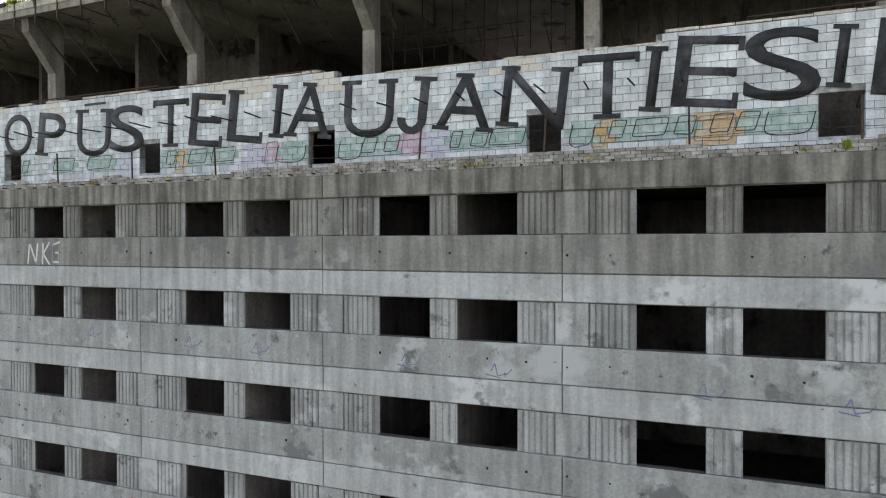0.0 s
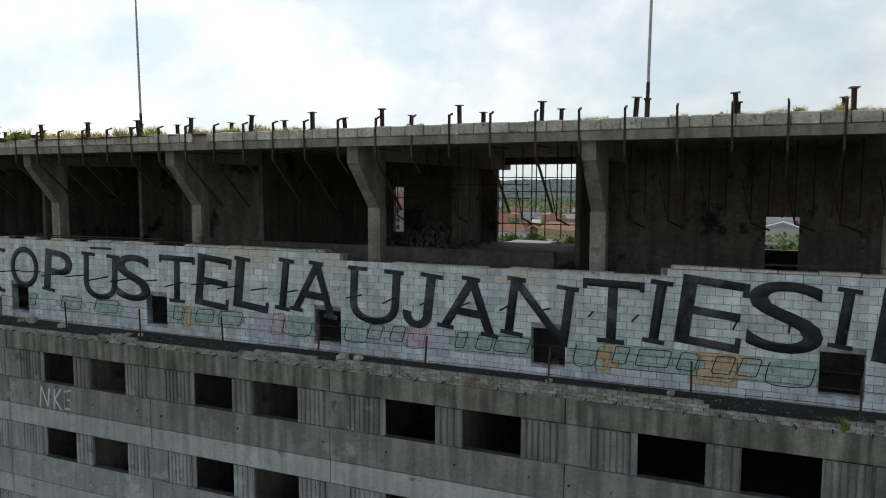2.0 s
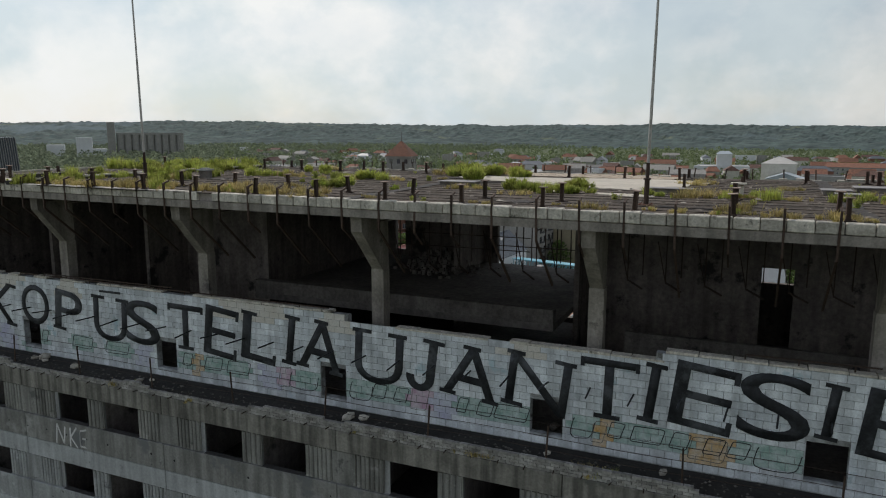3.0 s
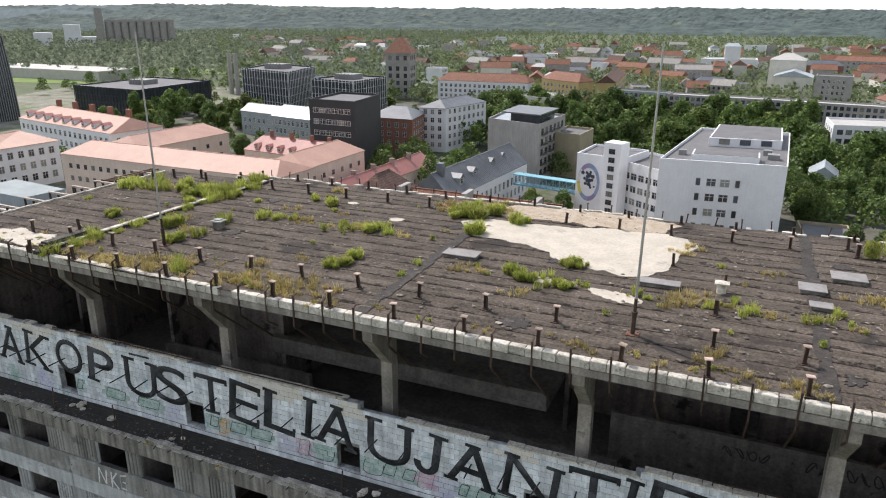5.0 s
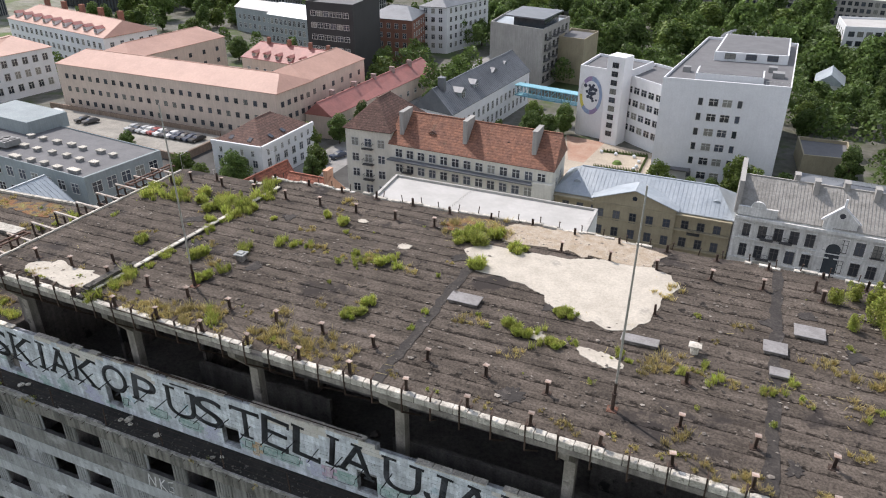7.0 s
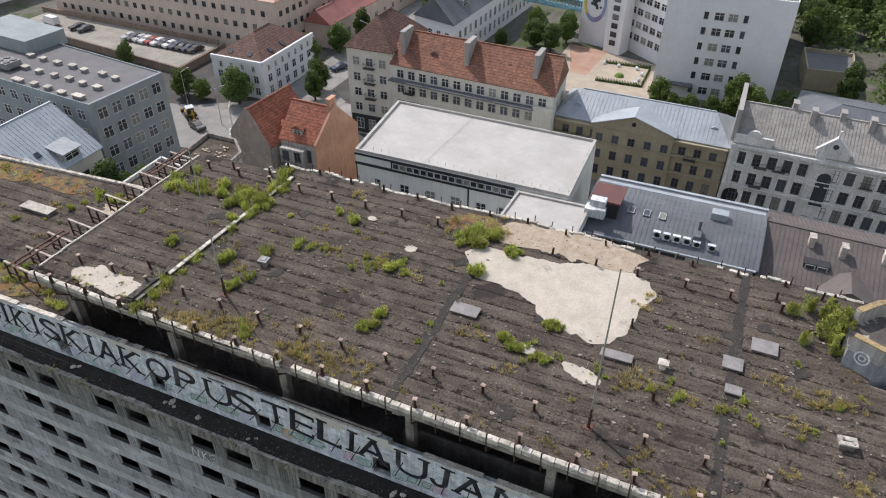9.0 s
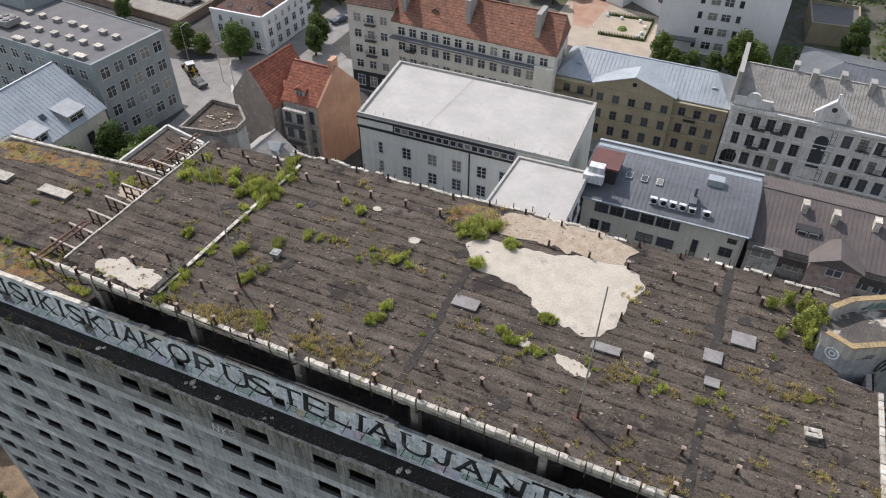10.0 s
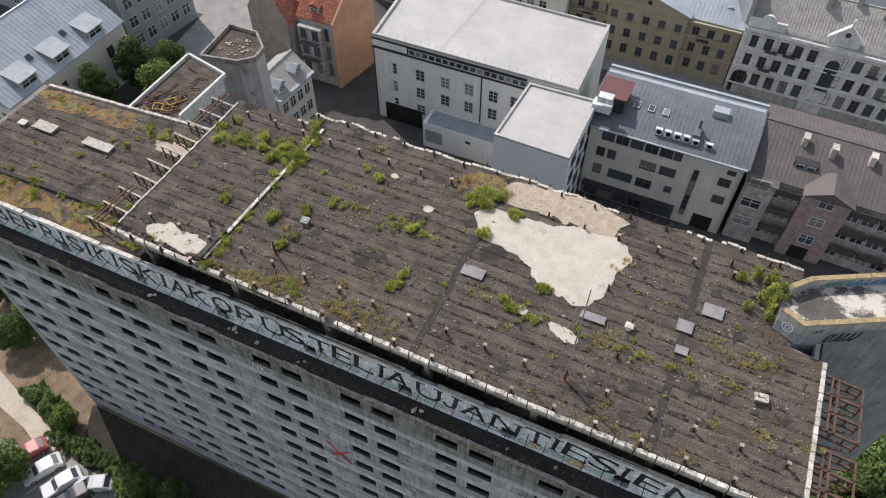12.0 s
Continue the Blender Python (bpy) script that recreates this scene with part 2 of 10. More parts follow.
M = {
    "concrete": mat("concrete", (0.345, 0.352, 0.357), (0.25, 0.255, 0.258), 2.6, 0.9, streak=0.24, grain=14, grains=0.22, spots=((0.15, 0.16, 0.155), 0.55, 0.66)),
    "concrete_pale": mat("concrete_pale", (0.38, 0.395, 0.385), (0.30, 0.305, 0.295), 2.2, 0.9, streak=0.2, grain=14, grains=0.2, spots=((0.21, 0.22, 0.215), 0.6, 0.66)),
    "concrete_dark": mat("concrete_dark", (0.24, 0.22, 0.20), (0.145, 0.13, 0.12), 1.8, 0.92, streak=0.3, grain=12, grains=0.3),
    "inside": mat("inside", (0.42, 0.385, 0.37), (0.27, 0.245, 0.235), 2.0, 0.95, streak=0.2, grain=9, grains=0.3, spots=((0.09, 0.088, 0.085), 0.5, 0.6)),
    "mortar": mat("painted_mortar", (0.46, 0.48, 0.50), (0.17, 0.17, 0.165), 0.5, 0.9, grain=9, grains=0.3, spots=((0.10, 0.10, 0.095), 1.6, 0.58)),
    "block": mat("white_block", (0.74, 0.775, 0.80), (0.55, 0.585, 0.62), 0.9, 0.85, rand=0.1, grain=18, grains=0.16, streak=0.22, island=0.14, spots=[((0.42, 0.53, 0.58), 0.8, 0.60), ((0.30, 0.31, 0.30), 1.4, 0.64), ((0.82, 0.83, 0.83), 0.9, 0.66)]),
    "block_raw": mat("raw_block", (0.60, 0.56, 0.50), (0.66, 0.64, 0.60), 0.7, 0.9, rand=0.15, grain=22, grains=0.2),
    "block_green": mat("green_block", (0.27, 0.40, 0.36), (0.50, 0.58, 0.57), 0.35, 0.85, grain=18, grains=0.2),
    "block_pink": mat("pink_block", (0.50, 0.33, 0.44), (0.62, 0.56, 0.60), 0.35, 0.85, grain=18, grains=0.2),
    "block_lilac": mat("lilac_block", (0.46, 0.46, 0.60), (0.58, 0.60, 0.66), 0.7, 0.85, grain=18, grains=0.2),
    "block_orange": mat("orange_block", (0.52, 0.32, 0.12), (0.60, 0.52, 0.42), 0.35, 0.85, grain=18, grains=0.2),
    "letter": mat("letter_paint", (0.010, 0.011, 0.014), (0.035, 0.038, 0.044), 0.55, 0.6, grain=9, grains=0.5, bump=0.1, spots=[((0.075, 0.08, 0.09), 0.55, 0.54), ((0.22, 0.235, 0.25), 2.4, 0.70)]),
    "white_paint": mat("white_paint", (0.7, 0.7, 0.7), None, 1.0, 0.7),
    "rust": mat("rusty_steel", (0.085, 0.055, 0.042), (0.05, 0.036, 0.03), 0.35, 0.75, metal=0.3, local=True, grain=25, grains=0.4, rand=0.25),
    "rust_red": mat("red_rust", (0.18, 0.085, 0.055), (0.10, 0.055, 0.042), 0.3, 0.8, metal=0.2, local=True, grain=25, grains=0.4, rand=0.25),
    "steel": mat("grey_steel", (0.50, 0.49, 0.47), (0.38, 0.36, 0.34), 0.5, 0.5, metal=0.5, local=True),
    "bitumen": mat("bitumen", (0.112, 0.093, 0.078), (0.073, 0.061, 0.051), 1.4, 0.92, spec=0.1, grain=9, grains=0.6, rand=0.07, bump=0.8, drift=0.26, lap=0.78, spots=[((0.045, 0.039, 0.036), 0.3, 0.58), ((0.125, 0.108, 0.098), 0.6, 0.66), ((0.026, 0.023, 0.021), 1.7, 0.61), ((0.26, 0.24, 0.21), 4.0, 0.72)]),
    "bitumen_dark": mat("bitumen_dark", (0.052, 0.045, 0.041), (0.034, 0.030, 0.028), 0.7, 0.9, grain=9, grains=0.5, bump=0.8, spots=((0.085, 0.073, 0.066), 1.4, 0.58)),
    "screed": mat("pale_screed", (0.51, 0.465, 0.395), (0.42, 0.38, 0.32), 0.9, 0.92, grain=8, grains=0.16, bump=0.5, spots=[((0.33, 0.305, 0.265), 0.8, 0.62), ((0.27, 0.25, 0.22), 1.6, 0.72)]),
    "rubble": mat("rubble", (0.33, 0.26, 0.185), (0.42, 0.36, 0.29), 0.4, 0.95, grain=20, grains=0.35, bump=0.8),
    "coping": mat("coping_block", (0.60, 0.565, 0.50), (0.41, 0.38, 0.325), 0.5, 0.9, rand=0.2, grain=12, grains=0.35, streak=0.15, spots=((0.15, 0.14, 0.12), 1.8, 0.60)),
    "sheet": mat("grey_sheet", (0.20, 0.20, 0.20), (0.26, 0.26, 0.26), 0.6, 0.6, grain=10, grains=0.1, bump=0.1),
    "weed": mat("weed", (0.30, 0.37, 0.07), (0.42, 0.42, 0.12), 0.35, 0.7, grain=6, grains=0.3, rand=0.25, bump=0, island=0.4),
    "weed_dry": mat("dry_weed", (0.52, 0.41, 0.19), (0.38, 0.33, 0.12), 0.3, 0.8, grain=6, grains=0.3, rand=0.25, bump=0, island=0.4),
    "moss": mat("moss", (0.17, 0.15, 0.055), (0.19, 0.085, 0.04), 0.8, 0.95, grain=9, grains=0.6, bump=1.0, spots=[((0.075, 0.066, 0.06), 1.3, 0.5), ((0.22, 0.24, 0.07), 2.2, 0.6)]),
    "leaf": mat("leaf", (0.13, 0.19, 0.050), (0.085, 0.138, 0.038), 1.6, 0.6, grain=2.2, grains=0.35, rand=0.3, bump=0, island=0.35),
    "leaf_light": mat("leaf_light", (0.15, 0.20, 0.045), (0.10, 0.15, 0.035), 1.6, 0.6, grain=2.2, grains=0.3, rand=0.25, bump=0, island=0.35),
    "bark": mat("bark", (0.09, 0.07, 0.055), None, 0.4, 0.95),
    # far woods: paler and greyer leaf colour carries the distance haze
    "wood_hazed": mat("haze_pale_wood", (0.20, 0.235, 0.16), (0.14, 0.17, 0.118), 18, 0.9, grain=0.12, grains=0.4, bump=0, island=0.35),
    "grass": mat("grass", (0.10, 0.12, 0.06), (0.075, 0.095, 0.048), 16, 0.95, grain=0.7, grains=0.3, spots=((0.13, 0.125, 0.085), 0.02, 0.63)),
    "earth": mat("earth", (0.25, 0.18, 0.12), (0.14, 0.105, 0.07), 1.6, 0.95, grain=4, grains=0.3),
    "asphalt": mat("asphalt", (0.30, 0.29, 0.275), (0.22, 0.215, 0.205), 3, 0.9, grain=6, grains=0.2),
    # yard paving, its grey lowered to carry the shade of the houses
    "paving": mat("paving", (0.085, 0.082, 0.078), (0.055, 0.053, 0.05), 3, 0.9, grain=5, grains=0.2),
    "paving_red": mat("red_paving", (0.36, 0.21, 0.15), (0.42, 0.29, 0.22), 3, 0.9, grain=3, grains=0.2),
    "road_line": mat("road_line", (0.6, 0.6, 0.58), None, 1, 0.8),
}
M["block_white_raw"] = mat("whitewashed_block", (0.66, 0.65, 0.62), (0.50, 0.49, 0.46), 0.5, 0.9, grain=12, grains=0.2, island=0.15)
M["bracket"] = mat("bracket_rust", (0.15, 0.085, 0.062), (0.085, 0.052, 0.042), 0.4, 0.85, metal=0.1, grain=14, grains=0.4)
M["lid"] = mat("dull_lid", (0.27, 0.26, 0.255), (0.20, 0.19, 0.185), 0.7, 0.75, grain=10, grains=0.2, bump=0.2, spots=((0.08, 0.075, 0.07), 1.5, 0.64))
# indoor floors, coloured dark to deepen the shade under slabs and roof
M["shade_floor"] = mat("shade_toned_floor", (0.165, 0.15, 0.14), (0.10, 0.092, 0.086), 1.5, 0.95, grain=5, grains=0.4)
# inner walls and low walls: dark brown with blackish blotches
M["dark_inner"] = mat("dark_inner_wall", (0.22, 0.192, 0.178), (0.135, 0.117, 0.108), 1.8, 0.95, streak=0.25, grain=7, grains=0.35, spots=[((0.035, 0.033, 0.032), 0.6, 0.56), ((0.24, 0.215, 0.20), 0.9, 0.68)])
M["brown_inner"] = mat("brown_inner_concrete", (0.17, 0.155, 0.143), (0.10, 0.09, 0.083), 1.2, 0.93, streak=0.2, grain=9, grains=0.35, spots=((0.04, 0.038, 0.036), 0.8, 0.6))
M["pale_paving"] = mat("pale_paving", (0.34, 0.32, 0.28), (0.25, 0.235, 0.21), 3, 0.9, grain=4, grains=0.2)
M["soffit"] = mat("stained_soffit", (0.42, 0.375, 0.35), (0.27, 0.24, 0.225), 1.8, 0.92, grain=8, grains=0.3, spots=((0.09, 0.083, 0.078), 0.6, 0.58))
M["grime"] = mat("sill_grime", (0.075, 0.072, 0.07), (0.045, 0.043, 0.041), 0.6, 0.95, grain=10, grains=0.4)
# soil colour darkened to hold the shade of the tower block
M["shade_soil"] = mat("shade_soil", (0.045, 0.038, 0.03), (0.028, 0.025, 0.02), 1.5, 0.95, grain=4, grains=0.5, spots=((0.09, 0.08, 0.065), 1.5, 0.68))
M["column"] = mat("column_concrete", (0.33, 0.30, 0.268), (0.21, 0.19, 0.168), 1.2, 0.9, streak=0.25, grain=12, grains=0.25, spots=((0.10, 0.09, 0.082), 0.9, 0.62))
M["cap"] = mat("worn_cap_plate", (0.44, 0.38, 0.34), (0.24, 0.15, 0.11), 0.25, 0.8, local=True, grain=14, grains=0.3, rand=0.35)
M["frame_pale"] = mat("flaking_frame", (0.52, 0.49, 0.45), (0.30, 0.22, 0.17), 0.35, 0.85, grain=6, grains=0.3)
# far town trees, lightened in colour for the haze before them
M["leaf_hazed"] = mat("leaf_hazed", (0.19, 0.23, 0.115), (0.13, 0.17, 0.085), 6, 0.8, grain=0.5, grains=0.3, bump=0, island=0.35)

# thin leaves let part of the sun through
for key, share in (("leaf", 0.35), ("leaf_light", 0.35), ("leaf_hazed", 0.5), ("wood_hazed", 0.5), ("weed", 0.4), ("weed_dry", 0.3)):
    nodes, links = M[key].node_tree.nodes, M[key].node_tree.links
    body = nodes["Principled BSDF"]
    through_leaf, both = nodes.new("ShaderNodeBsdfTranslucent"), nodes.new("ShaderNodeMixShader")
    links.new(body.inputs["Base Color"].links[0].from_socket, through_leaf.inputs["Color"])
    both.inputs[0].default_value = share
    links.new(body.outputs["BSDF"], both.inputs[1])
    links.new(through_leaf.outputs["BSDF"], both.inputs[2])
    links.new(both.outputs["Shader"], nodes["Material Output"].inputs["Surface"])
M["glass"] = glass("window_glass")
# near-black; on gates and doorways it paints the shade of uncut openings
M["dark"] = mat("dark_void", (0.012, 0.012, 0.012), (0.02, 0.02, 0.02), 1, 0.95)


# ---- building blocks ----
def mesh_of(bm, name="mesh"):
    me = bpy.data.meshes.new(name)
    bm.normal_update()
    bm.to_mesh(me)
    bm.free()
    return me


def box(bm, x0, y0, z0, x1, y1, z1, mi=0):
    v = [bm.verts.new(c) for c in ((x0, y0, z0), (x1, y0, z0), (x1, y1, z0), (x0, y1, z0), (x0, y0, z1), (x1, y0, z1), (x1, y1, z1), (x0, y1, z1))]
    for f in ((0, 3, 2, 1), (4, 5, 6, 7), (0, 1, 5, 4), (1, 2, 6, 5), (2, 3, 7, 6), (3, 0, 4, 7)):
        bm.faces.new([v[i] for i in f]).material_index = mi


def bar(bm, a, b, w, h=None, mi=0):
    """A beam of section w by h from a to b."""
    a, b = Vector(a), Vector(b)
    h = h or w
    d = (b - a).normalized()
    side = d.cross(Vector((0, 0, 1)))
    side = Vector((1, 0, 0)) if side.length < 0.01 else side.normalized()
    up = side.cross(d)
    v = [bm.verts.new(p + side * (w / 2 * s) + up * (h / 2 * u)) for p in (a, b) for s, u in ((-1, -1), (1, -1), (1, 1), (-1, 1))]
    for f in ((3, 2, 1, 0), (4, 5, 6, 7), (0, 1, 5, 4), (1, 2, 6, 5), (2, 3, 7, 6), (3, 0, 4, 7)):
        bm.faces.new([v[i] for i in f]).material_index = mi


def relief(bm, xs, zs, depth, skirt=0.02):
    """One connected stepped front: cells between the breaks xs and zs, each at the (y, material) that depth(i, j) gives."""
    seen = {}

    def vert(i, j, y):
        k = (i, j, round(y, 4))
        if k not in seen:
            seen[k] = bm.verts.new((xs[i], y, zs[j]))
        return seen[k]

    nx, nz = len(xs) - 1, len(zs) - 1
    at = lambda i, j: depth(i, j) if 0 <= i < nx and 0 <= j < nz else (skirt, 0)
    for i in range(nx):
        for j in range(nz):
            y, mi = at(i, j)
            bm.faces.new((vert(i, j, y), vert(i + 1, j, y), vert(i + 1, j + 1, y), vert(i, j + 1, y))).material_index = mi
    for i in range(nx + 1):
        for j in range(nz):
            (ya, ma), (yb, mb) = at(i - 1, j), at(i, j)
            if abs(ya - yb) > 1e-4:
                bm.faces.new((vert(i, j, ya), vert(i, j, yb), vert(i, j + 1, yb), vert(i, j + 1, ya))).material_index = ma if ya < yb else mb
    for j in range(nz + 1):
        for i in range(nx):
            (ya, ma), (yb, mb) = at(i, j - 1), at(i, j)
            if abs(ya - yb) > 1e-4:
                bm.faces.new((vert(i, j, ya), vert(i + 1, j, ya), vert(i + 1, j, yb), vert(i, j, yb))).material_index = ma if ya < yb else mb
    bmesh.ops.recalc_face_normals(bm, faces=bm.faces[:])


def rod(bm, a, b, r0, r1=None, n=8, mi=0):
    a, b = Vector(a), Vector(b)
    r1 = r0 if r1 is None else r1
    q = (b - a).to_track_quat("Z", "Y")
    ring = lambda p, r: [bm.verts.new(p + q @ Vector((r * math.cos(k * math.tau / n), r * math.sin(k * math.tau / n), 0))) for k in range(n)]
    lo, hi = ring(a, r0), ring(b, r1)
    for k in range(n):
        bm.faces.new((lo[k], lo[(k + 1) % n], hi[(k + 1) % n], hi[k])).material_index = mi
    bm.faces.new(lo[::-1]).material_index = mi
    bm.faces.new(hi).material_index = mi


def prism(bm, outline, z0, z1, mi=0):
    """An upright prism over a plan outline (counterclockwise)."""
    lo = [bm.verts.new((x, y, z0)) for x, y in outline]
    hi = [bm.verts.new((x, y, z1)) for x, y in outline]
    k = len(outline)
    for i in range(k):
        bm.faces.new((lo[i], lo[(i + 1) % k], hi[(i + 1) % k], hi[i])).material_index = mi
    bm.faces.new(lo[::-1]).material_index = mi
    bm.faces.new(hi).material_index = mi


def thing(name, label, category, at=None, group="", kind=""):
    ob = new(name)
    ob.empty_display_size = 0.2
    if at is not None:
        ob.matrix_world = at
    return tagged(ob, label, category, group, kind)


def part(name, bm, material, parent, label="", kind=""):
    """Links a bmesh, or a mesh already made, as one object under a thing or a part."""
    me = bm if isinstance(bm, bpy.types.Mesh) else mesh_of(bm, name)
    if not me.materials:
        for one in (material if isinstance(material, (list, tuple)) else [material]):
            me.materials.append(one)
    ob = new(name, me)
    ob.parent = parent
    if label:
        ob["label"] = label
    if kind:
        ob["kind"] = kind
    return ob


def solid(name, bm, material, label, category="", group="", kind="", at=None):
    """A thing that is one mesh."""
    ob = part(name, bm, material, None)
    if at is not None:
        ob.matrix_world = at
    return tagged(ob, label, category, group, kind)


def shared(bm, *materials):
    me = mesh_of(bm)
    for one in materials:
        me.materials.append(one)
    return me


def put(name, me, parent, at):
    """One more object on a mesh that others share."""
    ob = new(name, me)
    ob.parent = parent
    ob.matrix_basis = at
    return ob

# ---- the abandoned tower block: setting ----
BAY, X0, STOREY = 7.576, -25.17, 3.0
XL, XR = -56.3, 12.2
YF = 18.62                     # face of the panels
HEAD = 33.83                   # head of the topmost windows
WIN_H = 1.17
LEDGE = 34.55
TERRACE = 34.75
BAYS = range(-4, 5)
ROWS = range(0, 11)
rnd = random.Random(7)

block_building = thing("tower_block", "abandoned grey concrete panel tower block with empty window openings", "building")

# wall with its openings: bands between the storeys and piers between the windows
bm = bmesh.new()
for r in range(0, 12):
    top = LEDGE if r == 0 else HEAD - STOREY * (r - 1) - WIN_H
    low = HEAD - STOREY * r if r < 11 else -1.0
    box(bm, XL, YF + 0.10, low, XR, YF + 0.21, top)
edges = [XL]
for b in BAYS:
    x = X0 + BAY * b
    edges += [x, x + 1.70, x + 2.55, x + 4.35]
edges.append(XR)
for r in ROWS:
    z1 = HEAD - STOREY * r
    for i in range(0, len(edges) - 1, 2):
        box(bm, edges[i], YF + 0.14, z1 - WIN_H, edges[i + 1], YF + 0.20, z1)
part("front_wall", bm, M["concrete"], block_building, "weathered grey concrete front wall")

# rooms behind the windows: slabs, cross walls, corridor wall
for r in range(0, 12):
    z = LEDGE - 0.3 - STOREY * r
    bm = bmesh.new()
    box(bm, XL + 0.3, YF + 0.21, z - 0.22, XR - 0.3, 34.6, z)
    part("floor_slab", bm, M["shade_floor"], block_building)
for b in BAYS:
    x = X0 + BAY * b
    for dx in (-1.65, 2.05):
        if XL + 0.5 < x + dx < XR - 0.5:
            bm = bmesh.new()
            box(bm, x + dx, YF + 0.21, -1, x + dx + 0.16, 26.5, LEDGE - 0.6)
            part("cross_wall", bm, M["inside"], block_building)
bm = bmesh.new()
box(bm, XL + 0.3, 26.5, -1, XR - 0.3, 26.7, LEDGE - 0.6)
part("corridor_wall", bm, M["inside"], block_building)
bm = bmesh.new()
box(bm, XL, YF + 0.42, -1, XL + 0.3, 34.6, LEDGE)
box(bm, XR - 0.3, YF + 0.42, -1, XR, 34.6, LEDGE)
box(bm, XL, 34.6, -1, XR, 34.9, LEDGE)
part("side_wall", bm, M["concrete"], block_building)


# facade panels: a sill panel and a pale band to each bay and storey, fluted piers beside the windows
def panel(w, h, d=0.10):
    b = bmesh.new()
    box(b, 0.012, 0, 0.02, w - 0.012, d, h - 0.008)
    bmesh.ops.bevel(b, geom=[e for e in b.edges if all(v.co.y < 0.01 for v in e.verts)], offset=0.018, segments=1, affect="EDGES")
    return b


def fluted(w, h, n):
    b = bmesh.new()
    pts = [(0, 0.10), (0, 0.05)]
    for k in range(n):
        x = w * (k + 0.5) / n
        r = w / n * 0.40
        pts += [(x - r, 0.05), (x - r * 0.78, 0.012), (x, 0.0), (x + r * 0.78, 0.012), (x + r, 0.05)]
    pts += [(w, 0.05), (w, 0.10)]
    lo = [b.verts.new((px, py, 0.02)) for px, py in pts]
    hi = [b.verts.new((px, py, h - 0.02)) for px, py in pts]
    for i in range(len(pts) - 1):
        b.faces.new((lo[i], lo[i + 1], hi[i + 1], hi[i]))
    b.faces.new(lo[::-1])
    b.faces.new(hi)
    return b


SILL_H = 1.06                  # from the joint up to the sill
BAND_H = STOREY - WIN_H - SILL_H
GRIME = [((0.164, 0.168, 0.171), 0.6, 0.585), ((0.482, 0.500, 0.522), 1.5, 0.63), ((0.116, 0.118, 0.118), 2.4, 0.645)]
sill_me = shared(panel(BAY, SILL_H), mat("sill_panel", (0.362, 0.376, 0.378), (0.280, 0.288, 0.288), 1.7, 0.9, streak=0.2, grain=11, grains=0.2, rand=0.05, spots=[((0.46, 0.48, 0.485), 0.35, 0.56)] + GRIME))
sill_top = shared(panel(BAY, SILL_H), mat("dirty_sill_panel", (0.275, 0.275, 0.262), (0.205, 0.202, 0.190), 1.7, 0.9, streak=0.3, grain=11, grains=0.2, rand=0.05, spots=[((0.35, 0.35, 0.34), 0.35, 0.58)] + GRIME[:1] + GRIME[2:]))
band_me = shared(panel(BAY, BAND_H, 0.085), mat("band_panel", (0.470, 0.490, 0.500), (0.380, 0.392, 0.398), 2.0, 0.9, streak=0.2, grain=12, grains=0.16, rand=0.05, spots=[((0.560, 0.582, 0.600), 0.45, 0.56), ((0.212, 0.218, 0.222), 0.8, 0.60), ((0.125, 0.128, 0.127), 2.4, 0.65)]))
top_me = shared(panel(BAY, LEDGE - HEAD, 0.10), mat("top_panel", (0.250, 0.240, 0.215), (0.165, 0.158, 0.140), 1.0, 0.9, streak=0.5, grain=11, grains=0.22, rand=0.06, spots=[((0.11, 0.11, 0.10), 0.5, 0.62), ((0.40, 0.39, 0.37), 0.7, 0.66)]))
pier_mat = mat("pier_panel", (0.385, 0.396, 0.400), (0.300, 0.308, 0.310), 1.5, 0.9, streak=0.25, grain=12, grains=0.2, rand=0.12, spots=[((0.454, 0.470, 0.485), 0.6, 0.56), ((0.164, 0.168, 0.171), 1.3, 0.58)])
pier_top = mat("dirty_pier_panel", (0.270, 0.268, 0.252), (0.195, 0.192, 0.180), 1.2, 0.9, streak=0.35, grain=12, grains=0.2, rand=0.12, spots=[((0.36, 0.355, 0.34), 0.6, 0.6), ((0.12, 0.12, 0.115), 1.3, 0.6)])
PIERS = [[shared(fluted(1.02, WIN_H, 6), m), shared(fluted(0.85, WIN_H, 4), m), shared(panel(0.92, WIN_H, 0.06), m)] for m in (pier_top, pier_mat)]
for b in range(-4, 5):
    x = X0 + BAY * b
    xj = x - 1.93                        # upright joint between two panels
    first = xj < XL - 0.5                # the last bay is cut short by the corner pier
    cut = Matrix.Identity(4)
    if first:
        cut = Matrix.Diagonal(((xj + BAY - XL - 0.81) / BAY, 1, 1, 1))
        xj = XL + 0.81
    if xj + BAY > XR + 2:
        continue
    put("top_panel", top_me, block_building, pose(xj, YF, HEAD) @ cut)
    for r in ROWS:
        z = HEAD - STOREY * r
        flute_w, flute_m, plain_me = PIERS[min(r, 1)]
        put("sill_panel", sill_me if r else sill_top, block_building, pose(xj, YF, z - WIN_H - SILL_H) @ cut)
        put("band_panel", band_me, block_building, pose(xj, YF + 0.014, z - STOREY) @ cut)
        zz = z - WIN_H
        if not first:
            put("fluted_panel", flute_w, block_building, pose(x - 1.20, YF + 0.045, zz))
        put("fluted_panel", flute_m, block_building, pose(x + 1.70, YF + 0.045, zz))
        put("fluted_panel", flute_w, block_building, pose(x + 4.38, YF + 0.045, zz))
        if xj + 5.4 < XR and not first:
            put("pier_panel", plain_me, block_building, pose(x - 1.20 - 0.94, YF + 0.055, zz))

